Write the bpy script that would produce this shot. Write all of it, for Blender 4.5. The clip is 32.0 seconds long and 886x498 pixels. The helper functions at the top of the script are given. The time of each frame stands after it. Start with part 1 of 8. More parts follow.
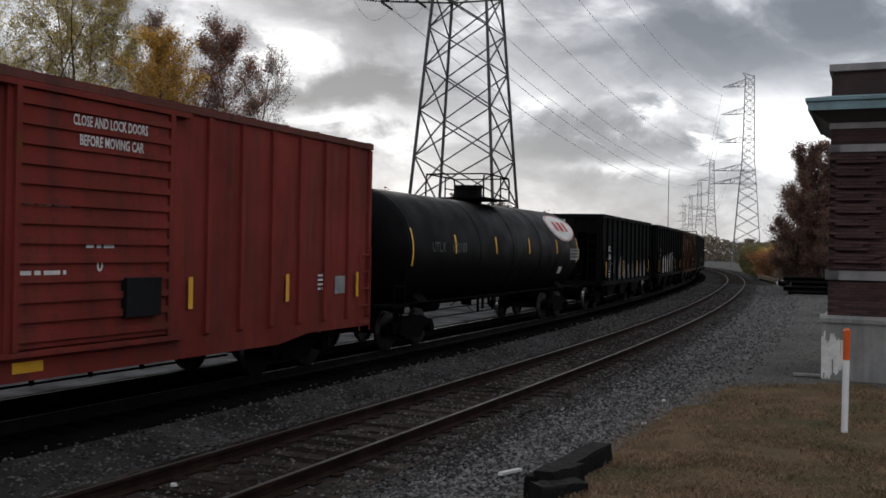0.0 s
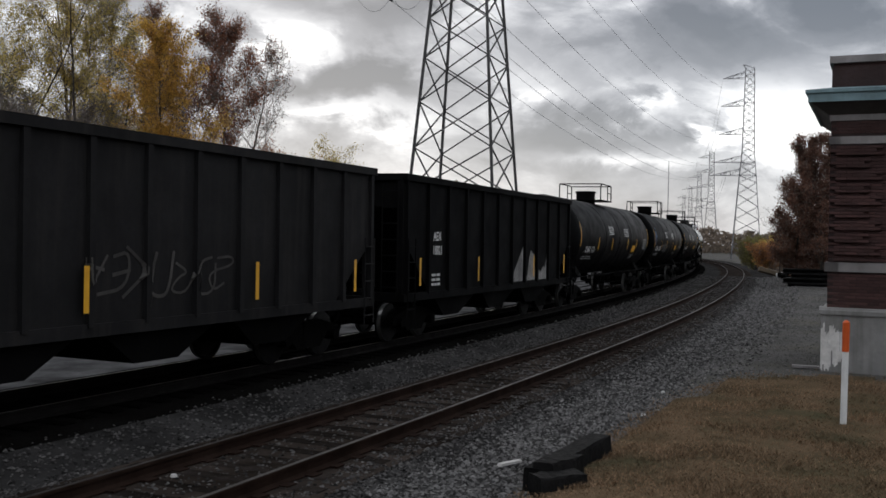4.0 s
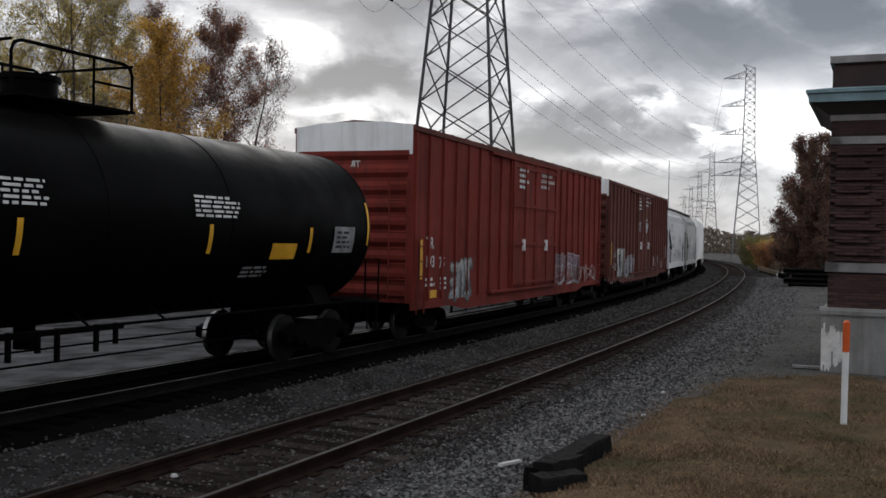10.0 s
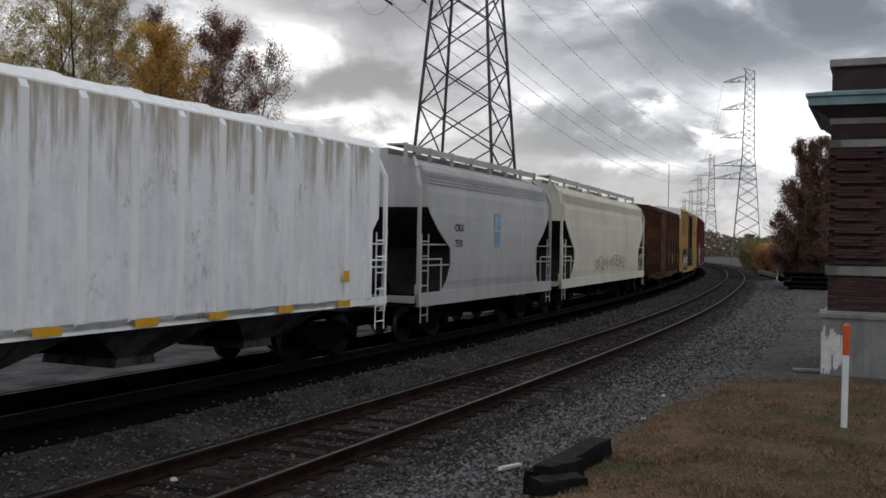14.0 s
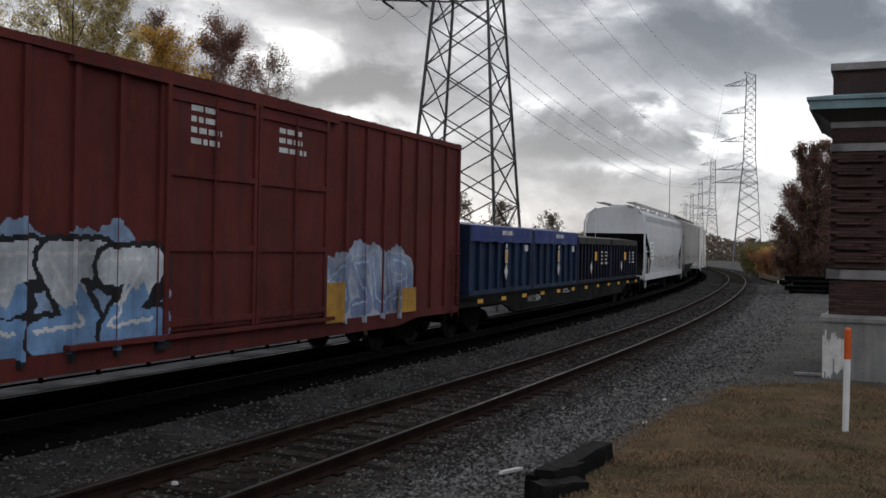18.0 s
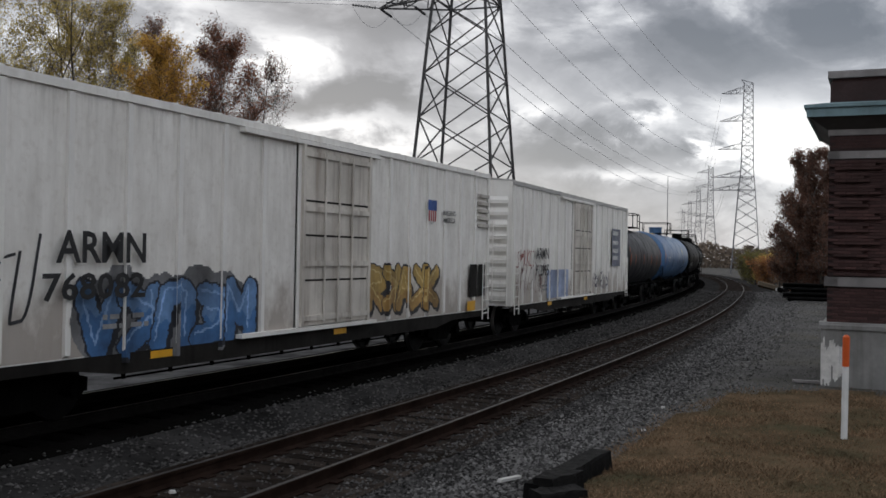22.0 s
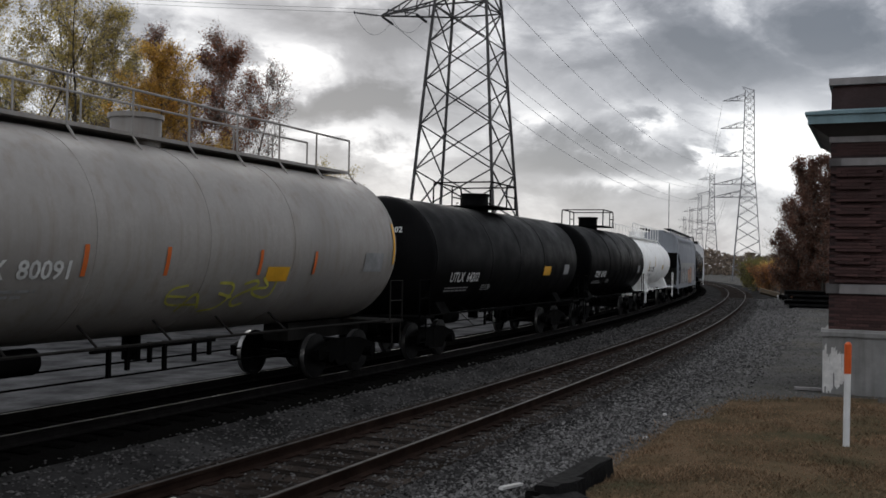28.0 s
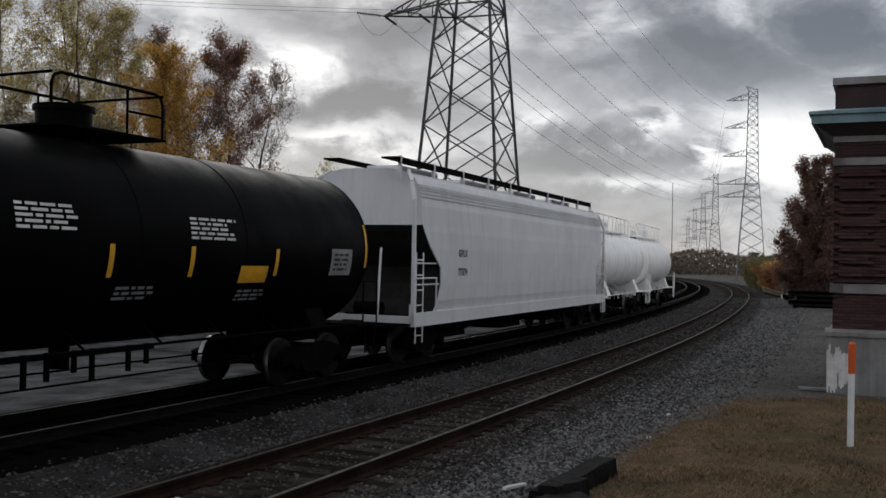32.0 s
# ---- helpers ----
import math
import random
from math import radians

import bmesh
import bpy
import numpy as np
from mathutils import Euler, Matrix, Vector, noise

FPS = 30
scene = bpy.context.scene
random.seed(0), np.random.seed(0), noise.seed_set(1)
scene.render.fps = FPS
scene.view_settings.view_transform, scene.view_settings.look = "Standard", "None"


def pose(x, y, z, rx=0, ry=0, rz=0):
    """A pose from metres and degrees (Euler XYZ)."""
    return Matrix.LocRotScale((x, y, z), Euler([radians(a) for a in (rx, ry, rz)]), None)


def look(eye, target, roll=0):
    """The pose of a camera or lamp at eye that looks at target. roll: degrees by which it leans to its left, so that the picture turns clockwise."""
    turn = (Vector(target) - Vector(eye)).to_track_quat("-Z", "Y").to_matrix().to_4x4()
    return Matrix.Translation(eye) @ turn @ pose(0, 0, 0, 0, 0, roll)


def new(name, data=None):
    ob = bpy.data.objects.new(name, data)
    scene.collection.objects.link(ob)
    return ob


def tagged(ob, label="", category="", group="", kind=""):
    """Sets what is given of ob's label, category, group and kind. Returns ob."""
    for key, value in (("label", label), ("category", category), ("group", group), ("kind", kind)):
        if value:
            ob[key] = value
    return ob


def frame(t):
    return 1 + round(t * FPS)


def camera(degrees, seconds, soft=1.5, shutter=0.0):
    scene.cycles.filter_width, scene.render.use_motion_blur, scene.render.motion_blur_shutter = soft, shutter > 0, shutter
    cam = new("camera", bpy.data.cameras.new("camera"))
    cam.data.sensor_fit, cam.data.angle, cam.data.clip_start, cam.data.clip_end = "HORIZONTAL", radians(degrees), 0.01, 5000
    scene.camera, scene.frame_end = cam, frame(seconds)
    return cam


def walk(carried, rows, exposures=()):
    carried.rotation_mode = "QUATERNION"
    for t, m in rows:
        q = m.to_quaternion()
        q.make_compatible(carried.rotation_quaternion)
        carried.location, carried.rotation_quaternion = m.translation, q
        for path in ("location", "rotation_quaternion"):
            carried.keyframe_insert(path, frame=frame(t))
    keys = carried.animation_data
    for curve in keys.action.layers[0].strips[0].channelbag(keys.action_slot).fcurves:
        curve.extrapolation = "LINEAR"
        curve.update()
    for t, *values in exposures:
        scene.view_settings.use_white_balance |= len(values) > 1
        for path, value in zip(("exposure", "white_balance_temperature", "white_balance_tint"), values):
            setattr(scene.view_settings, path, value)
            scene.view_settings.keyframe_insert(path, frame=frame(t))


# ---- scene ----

cam = camera(48.27, 32.0, soft=1.6)
EYE = (0.0, 0.0, 2.58)
# seconds and the camera's turn in degrees; it sways a little
walk(cam, [(t, pose(*EYE, rx, ry, rz)) for t, rx, ry, rz in (
    (0, 89.902, -1.1, 0.002),
    (0.5, 89.811, -1.146, 0.002),
    (1, 89.756, -1.123, 0.007),
    (1.5, 89.471, -1.156, 0.028),
    (2, 89.286, -1.167, 0.0),
    (2.5, 89.268, -1.158, -0.025),
    (3, 89.392, -1.153, -0.046),
    (3.5, 89.419, -1.14, -0.024),
    (5.5, 89.462, -1.155, -0.005),
    (6, 89.577, -1.108, -0.004),
    (6.5, 89.557, -1.165, -0.021),
    (7, 89.574, -1.107, -0.029),
    (7.5, 89.472, -1.155, 0.002),
    (8, 89.577, -1.108, -0.004),
    (8.5, 89.696, -1.068, 0.005),
    (9, 89.418, -1.143, 0.002),
    (9.5, 89.511, -1.12, 0.019),
    (10, 89.416, -1.17, 0.005),
    (10.5, 89.559, -1.157, -0.032),
    (11, 89.518, -1.138, -0.015),
    (11.5, 89.615, -1.142, -0.001),
    (12, 89.669, -1.124, -0.048),
    (12.5, 89.77, -1.097, -0.04),
    (13, 89.569, -1.128, -0.0),
    (13.5, 89.622, -1.159, 0.004),
    (14, 89.617, -1.133, 0.0),
    (14.5, 89.765, -1.119, 0.001),
    (16.5, 89.724, -1.123, 0.003),
    (17, 89.712, -1.15, -0.013),
    (17.5, 89.76, -1.155, -0.013),
    (18, 89.837, -1.138, 0.061),
    (18.5, 89.97, -1.082, -0.067),
    (19, 89.902, -1.072, -0.047),
    (19.5, 89.996, -1.123, -0.054),
    (20, 90.034, -1.064, -0.071),
    (20.5, 89.997, -1.102, -0.042),
    (21, 90.099, -1.083, -0.035),
    (21.5, 90.142, -1.051, -0.051),
    (22, 90.29, -1.083, -0.045),
    (22.5, 90.321, -1.067, -0.06),
    (23, 90.175, -1.076, -0.014),
    (23.5, 90.431, -1.033, 0.005),
    (24, 90.307, -1.069, 0.023),
    (24.5, 90.378, -1.084, 0.009),
    (25, 90.555, -1.045, 0.016),
    (25.5, 90.776, -0.973, 0.016),
    (27.5, 90.799, -0.967, 0.021),
    (28, 90.698, -1.079, 0.031),
    (28.5, 90.787, -1.006, 0.023),
    (29, 90.876, -0.969, 0.014),
    (29.5, 90.788, -0.981, 0.026),
    (30, 90.764, -1.024, 0.192),
    (30.5, 90.82, -1.031, 0.252),
    (31, 90.803, -0.996, 0.253),
    (31.5, 90.746, -1.06, 0.242),
    (32, 90.701, -1.025, 0.228),)], exposures=((0, 0.0), (15, 0.0), (18, -0.06), (25, -0.09), (28, -0.07), (31, -0.12), (32, -0.25)))

# ---- world, sun, exposure ----
SUN_EL, SUN_AZ = 22.0, -8.0


def sky_world():
    w = bpy.data.worlds.new("overcast_sky")
    w.use_nodes = True
    n, l = w.node_tree.nodes, w.node_tree.links
    n.clear()
    out = n.new("ShaderNodeOutputWorld")
    bg = n.new("ShaderNodeBackground")
    sky = n.new("ShaderNodeTexSky")
    sky.sky_type, sky.sun_disc = "NISHITA", False
    sky.sun_elevation, sky.sun_rotation = radians(SUN_EL), radians(SUN_AZ)
    tc = n.new("ShaderNodeTexCoord")
    sep = n.new("ShaderNodeSeparateXYZ")
    l.new(tc.outputs["Generated"], sep.inputs[0])

    def math_node(op, a, b):
        m = n.new("ShaderNodeMath")
        m.operation = op
        for i, v in enumerate((a, b)):
            if isinstance(v, (int, float)):
                m.inputs[i].default_value = v
            else:
                l.new(v, m.inputs[i])
        return m.outputs[0]

    # cloud lumps, flattened towards the horizon
    mp = n.new("ShaderNodeMapping")
    l.new(tc.outputs["Generated"], mp.inputs["Vector"])
    mp.inputs["Scale"].default_value, mp.inputs["Location"].default_value = (1.0, 1.0, 1.9), CLOUD_PLACE

    def cloud(scale, detail, rough, dist):
        t = n.new("ShaderNodeTexNoise")
        t.inputs["Scale"].default_value, t.inputs["Detail"].default_value = scale, detail
        t.inputs["Roughness"].default_value, t.inputs["Distortion"].default_value = rough, dist
        l.new(mp.outputs[0], t.inputs["Vector"])
        return t.outputs["Fac"]

    big, small = cloud(5.0, 7, 0.55, 0.5), cloud(14.0, 8, 0.6, 0.35)
    # where the overcast breaks or thickens: slope across, slope up, half widths, strength
    across = math_node("DIVIDE", sep.outputs["X"], math_node("MAXIMUM", math_node("ABSOLUTE", sep.outputs["Y"], 0), 0.05))
    upward = math_node("DIVIDE", sep.outputs["Z"], math_node("MAXIMUM", math_node("ABSOLUTE", sep.outputs["Y"], 0), 0.05))
    across = math_node("ADD", across, math_node("MULTIPLY", math_node("SUBTRACT", small, 0.5), 0.20))
    upward = math_node("ADD", upward, math_node("ADD", math_node("MULTIPLY", math_node("SUBTRACT", big, 0.5), 0.09), math_node("MULTIPLY", math_node("SUBTRACT", small, 0.5), 0.05)))
    total = None
    for u, v, a, b, k in CLOUD_BREAKS:
        du = math_node("DIVIDE", math_node("SUBTRACT", across, u), a)
        dv = math_node("DIVIDE", math_node("SUBTRACT", upward, v), b)
        r2 = math_node("ADD", math_node("MULTIPLY", du, du), math_node("MULTIPLY", dv, dv))
        lobe = math_node("MULTIPLY", math_node("POWER", 0.37, r2), k)
        total = lobe if total is None else math_node("ADD", total, lobe)
    mixv = math_node("ADD", math_node("MULTIPLY", big, 0.62), math_node("MULTIPLY", small, 0.30))
    mixv = math_node("ADD", math_node("ADD", mixv, 0.055), total)
    ramp = n.new("ShaderNodeValToRGB")
    l.new(mixv, ramp.inputs["Fac"])
    e = ramp.color_ramp.elements
    e[0].position, e[0].color = 0.34, (0.17, 0.19, 0.225, 1)
    e[1].position, e[1].color = 0.67, (1.3, 1.3, 1.31, 1)
    for p, c in ((0.43, (0.25, 0.27, 0.31, 1)), (0.50, (0.42, 0.44, 0.485, 1)), (0.57, (0.73, 0.75, 0.79, 1))):
        k = e.new(p)
        k.color = c
    # brighter towards the horizon
    hz = n.new("ShaderNodeMapRange")
    l.new(sep.outputs["Z"], hz.inputs["Value"])
    for i, v in zip(("From Min", "From Max", "To Min", "To Max"), (0.02, 0.22, 1.0, 0.0)):
        hz.inputs[i].default_value = v
    mix = n.new("ShaderNodeMix")
    mix.data_type = "RGBA"
    l.new(math_node("MULTIPLY", hz.outputs[0], 0.30), mix.inputs["Factor"])
    l.new(ramp.outputs[0], mix.inputs[6])
    mix.inputs[7].default_value = (0.78, 0.78, 0.80, 1)
    add = n.new("ShaderNodeMix")
    add.data_type, add.blend_type = "RGBA", "ADD"
    add.inputs["Factor"].default_value = 0.006
    l.new(mix.outputs[2], add.inputs[6]), l.new(sky.outputs[0], add.inputs[7])
    # unseen sky behind the camera, brightened to light the sides that face it
    back = n.new("ShaderNodeMapRange")
    l.new(sep.outputs["Y"], back.inputs["Value"])
    for i, v in zip(("From Min", "From Max", "To Min", "To Max"), (-0.7, 0.75, SKY_BEHIND, 1.0)):
        back.inputs[i].default_value = v
    dim = n.new("ShaderNodeVectorMath")
    dim.operation = "SCALE"
    l.new(add.outputs[2], dim.inputs[0]), l.new(back.outputs[0], dim.inputs["Scale"])
    l.new(dim.outputs[0], bg.inputs["Color"])
    bg.inputs["Strength"].default_value = 1.0
    l.new(bg.outputs[0], out.inputs["Surface"])
    scene.world = w


CLOUD_PLACE, SKY_BEHIND = (2.3, 0.4, 1.1), 1.75
CLOUD_BREAKS = ((-0.165, 0.203, 0.026, 0.018, 0.15), (-0.125, 0.20, 0.022, 0.014, 0.10), (-0.25, 0.235, 0.05, 0.03, 0.08), (-0.11, 0.125, 0.075, 0.010, 0.15),
                (-0.04, 0.112, 0.04, 0.010, 0.10), (0.19, 0.078, 0.08, 0.009, 0.15), (0.21, 0.140, 0.022, 0.022, 0.15), (0.285, 0.125, 0.03, 0.02, 0.12),
                (0.34, 0.12, 0.05, 0.05, 0.20), (0.10, 0.150, 0.04, 0.012, 0.09), (0.0, 0.03, 0.5, 0.03, 0.05),
                (-0.11, 0.155, 0.080, 0.016, -0.26), (0.13, 0.105, 0.085, 0.018, -0.22), (0.32, 0.225, 0.22, 0.05, -0.16), (-0.06, 0.23, 0.05, 0.02, -0.10), (0.10, 0.205, 0.07, 0.03, -0.06), (0.24, 0.115, 0.015, 0.010, -0.14))
sky_world()
sun = new("sun", bpy.data.lights.new("sun", "SUN"))
sun.data.energy, sun.data.angle, sun.data.color = 0.6, radians(30), (1.0, 0.97, 0.93)
az, el = radians(SUN_AZ), radians(SUN_EL)
sun.matrix_world = look((80 * math.sin(az), 80 * math.cos(az), 60), (0, 0, 60 - 80 * math.tan(el)))

# ---- materials ----


def material(name, base, rough=0.7, metal=0.0, vary=0.25, scale=1.0, grain=30.0, bump=0.15,
             dirt=None, streak=0.0, rust=0.0, island=0.0, random_object=0.0, spread=None, gloss=0.4, blotch=None):
    """Paint, stone, wood: a base colour varied at two scales, with streaks of dirt and patches of rust."""
    m = bpy.data.materials.new(name)
    m.use_nodes = True
    n, l = m.node_tree.nodes, m.node_tree.links
    b = n["Principled BSDF"]
    b.inputs["Roughness"].default_value, b.inputs["Metallic"].default_value = rough, metal
    b.inputs["Specular IOR Level"].default_value = gloss
    tc = n.new("ShaderNodeTexCoord")
    co = tc.outputs["Object"]

    def noise_tex(s, detail=5.0, stretch=None, r=0.6):
        t = n.new("ShaderNodeTexNoise")
        t.inputs["Scale"].default_value, t.inputs["Detail"].default_value, t.inputs["Roughness"].default_value = s, detail, r
        src = co
        if stretch:
            mp = n.new("ShaderNodeMapping")
            mp.inputs["Scale"].default_value = stretch
            l.new(co, mp.inputs["Vector"])
            src = mp.outputs[0]
        l.new(src, t.inputs["Vector"])
        return t.outputs["Fac"]

    def ramp_of(v, lo, hi, a=0.0, z=1.0):
        r = n.new("ShaderNodeMapRange")
        l.new(v, r.inputs["Value"])
        for i, k in zip(("From Min", "From Max", "To Min", "To Max"), (lo, hi, a, z)):
            r.inputs[i].default_value = k
        return r.outputs[0]

    def blend(fac, a, c):
        x = n.new("ShaderNodeMix")
        x.data_type = "RGBA"
        l.new(fac, x.inputs["Factor"])
        for sock, v in ((x.inputs[6], a), (x.inputs[7], c)):
            if isinstance(v, tuple):
                sock.default_value = (*v, 1)
            else:
                l.new(v, sock)
        return x.outputs[2]

    other = spread or tuple(max(0.0, c * (1 - 1.6 * vary)) for c in base)
    light = tuple(min(1.0, c * (1 + 0.8 * vary) + 0.01 * vary) for c in base)
    col = blend(ramp_of(noise_tex(scale), 0.3, 0.7), light, other)
    fine = noise_tex(grain, 4.0)
    col = blend(ramp_of(fine, 0.35, 0.75, 0.0, 0.5), col, tuple(c * (1 - vary) for c in base))
    if island or random_object:
        if island:
            g = n.new("ShaderNodeNewGeometry").outputs["Random Per Island"]
        else:
            g = n.new("ShaderNodeObjectInfo").outputs["Random"]
        amount = island or random_object
        hv = n.new("ShaderNodeHueSaturation")
        l.new(col, hv.inputs["Color"])
        l.new(ramp_of(g, 0, 1, 1 - amount, 1 + amount), hv.inputs["Value"])
        col = hv.outputs[0]
    if streak:
        d = dirt or (0.03, 0.027, 0.024)
        s = noise_tex(1.0, 4.0, (5.0, 5.0, 0.35))
        col = blend(ramp_of(s, 0.48, 0.72, 0.0, streak), col, d)
    if rust:
        s = noise_tex(1.3, 7.0, (2.2, 2.2, 0.9), 0.65)
        col = blend(ramp_of(s, 0.62 - 0.25 * rust, 0.72 - 0.2 * rust, 0.0, 0.92), col, (0.13, 0.045, 0.017))
        s2 = noise_tex(4.0, 6.0, (1.5, 1.5, 0.6))
        col = blend(ramp_of(s2, 0.6, 0.75, 0.0, min(1.0, rust)), col, (0.05, 0.018, 0.009))
    if blotch:
        # ragged patches of another paint or stain: colour, low and high of the noise, scale, stretch
        bc, lo, hi, bs, st = blotch
        col = blend(ramp_of(noise_tex(bs, 8.0, st, 0.62), lo, hi, 0.0, 0.95), col, bc)
    l.new(col, b.inputs["Base Color"])
    l.new(ramp_of(noise_tex(scale * 2.7), 0.3, 0.7, max(0.05, rough - 0.12), min(1.0, rough + 0.12)), b.inputs["Roughness"])
    if bump:
        bp = n.new("ShaderNodeBump")
        bp.inputs["Strength"].default_value, bp.inputs["Distance"].default_value = bump, 0.02
        l.new(fine, bp.inputs["Height"])
        l.new(bp.outputs[0], b.inputs["Normal"])
    return m


# gear steel: the shade beneath the cars is put into its near-black colour
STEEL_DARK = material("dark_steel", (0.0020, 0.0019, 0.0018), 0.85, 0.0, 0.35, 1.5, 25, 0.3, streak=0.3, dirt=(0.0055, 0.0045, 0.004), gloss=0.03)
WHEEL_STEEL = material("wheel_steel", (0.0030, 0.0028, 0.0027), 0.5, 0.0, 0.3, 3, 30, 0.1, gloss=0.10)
RAIL_STEEL = material("rail_steel", (0.022, 0.0125, 0.009), 0.85, 0.0, 0.35, 2, 30, 0.2, gloss=0.04)
RAIL_HEAD = material("rail_head", (0.040, 0.035, 0.032), 0.55, 0.1, 0.3, 1.5, 30, 0.05, gloss=0.22)
TIE_WOOD = material("tie_wood", (0.026, 0.0215, 0.019), 0.95, 0, 0.4, 3, 22, 0.6, random_object=0.35, gloss=0.0)
# far track's ties and rails: the train's shade is put into their colours
TIE_SHADED = material("shaded_tie", (0.0026, 0.0023, 0.0021), 0.95, 0, 0.4, 3, 22, 0.5, gloss=0.0)
RAIL_SHADED = material("shaded_rail", (0.006, 0.005, 0.0046), 0.8, 0, 0.35, 2, 30, 0.2, gloss=0.05)
BALLAST = material("ballast", (0.045, 0.0432, 0.042), 0.95, 0, 0.5, 0.5, 14, 1.0, gloss=0.0)
# near black, since the shade beneath the train is painted into the bed
BALLAST_SHADED = material("shaded_ballast", (0.0024, 0.0022, 0.0020), 0.95, 0, 0.5, 0.6, 14, 1.0, gloss=0.0, spread=(0.0045, 0.004, 0.0037))
BALLAST_LIGHT = material("gravel_light", (0.092, 0.091, 0.092), 0.95, 0, 0.5, 0.8, 9, 1.0, gloss=0.0)
BALLAST_BROWN = material("rusty_ballast", (0.040, 0.032, 0.027), 0.95, 0, 0.5, 0.7, 14, 1.0, gloss=0.0)
STONES_DARK = material("dark_ballast_stones", (0.066, 0.063, 0.061), 0.92, 0, 0.3, 4, 30, 0.3, island=0.8, gloss=0.0)
STONES = material("ballast_stones", (0.120, 0.116, 0.113), 0.9, 0, 0.3, 4, 30, 0.3, island=0.8, gloss=0.05)
LOT = material("gravel_lot", (0.094, 0.091, 0.086), 0.95, 0, 0.4, 0.35, 11, 1.0, gloss=0.05, blotch=((0.072, 0.066, 0.048), 0.50, 0.68, 0.22, (1.0, 1.0, 1.0)))
EARTH = material("earth", (0.10, 0.075, 0.048), 0.95, 0, 0.4, 0.25, 6, 0.8)
GRASS_SOIL = material("dry_grass_soil", (0.118, 0.080, 0.05), 0.95, 0, 0.45, 1.1, 12, 0.9, spread=(0.050, 0.044, 0.026), gloss=0.0, blotch=((0.062, 0.058, 0.034), 0.50, 0.66, 0.5, (1.0, 1.0, 1.0)))
GRASS_BLADE = material("dry_grass_blade", (0.20, 0.132, 0.082), 0.9, 0, 0.35, 0.8, 5, 0.0, island=0.5, spread=(0.125, 0.090, 0.057), gloss=0.0, blotch=((0.095, 0.080, 0.05), 0.52, 0.66, 0.5, (1.0, 1.0, 1.0)))
WHITE_MARK = material("white_lettering", (0.62, 0.62, 0.60), 0.7, 0, 0.2, 3, 20, 0.0)
BLACK_MARK = material("black_lettering", (0.02, 0.02, 0.021), 0.7, 0, 0.2, 3, 20, 0.0)
YELLOW_MARK = material("yellow_reflector", (0.72, 0.37, 0.02), 0.5, 0, 0.15, 3, 20, 0.0)
YELLOW_TEXT = material("yellow_lettering", (0.55, 0.36, 0.05), 0.7, 0, 0.25, 3, 20, 0.0)
BROWN_MARK = material("brown_lettering", (0.035, 0.02, 0.012), 0.7, 0, 0.2, 3, 20, 0.0)
RED_MARK = material("red_marking", (0.45, 0.04, 0.04), 0.7, 0, 0.2, 3, 20, 0.0)
BLUE_MARK = material("blue_marking", (0.04, 0.09, 0.30), 0.7, 0, 0.2, 3, 20, 0.0)
GREY_MARK = material("grey_stencil", (0.28, 0.28, 0.28), 0.75, 0, 0.3, 3, 20, 0.0)

FAINT_MARK = material("faint_stencil", (0.06, 0.06, 0.06), 0.75, 0, 0.3, 3, 20, 0.0)

# ---- mesh helpers ----


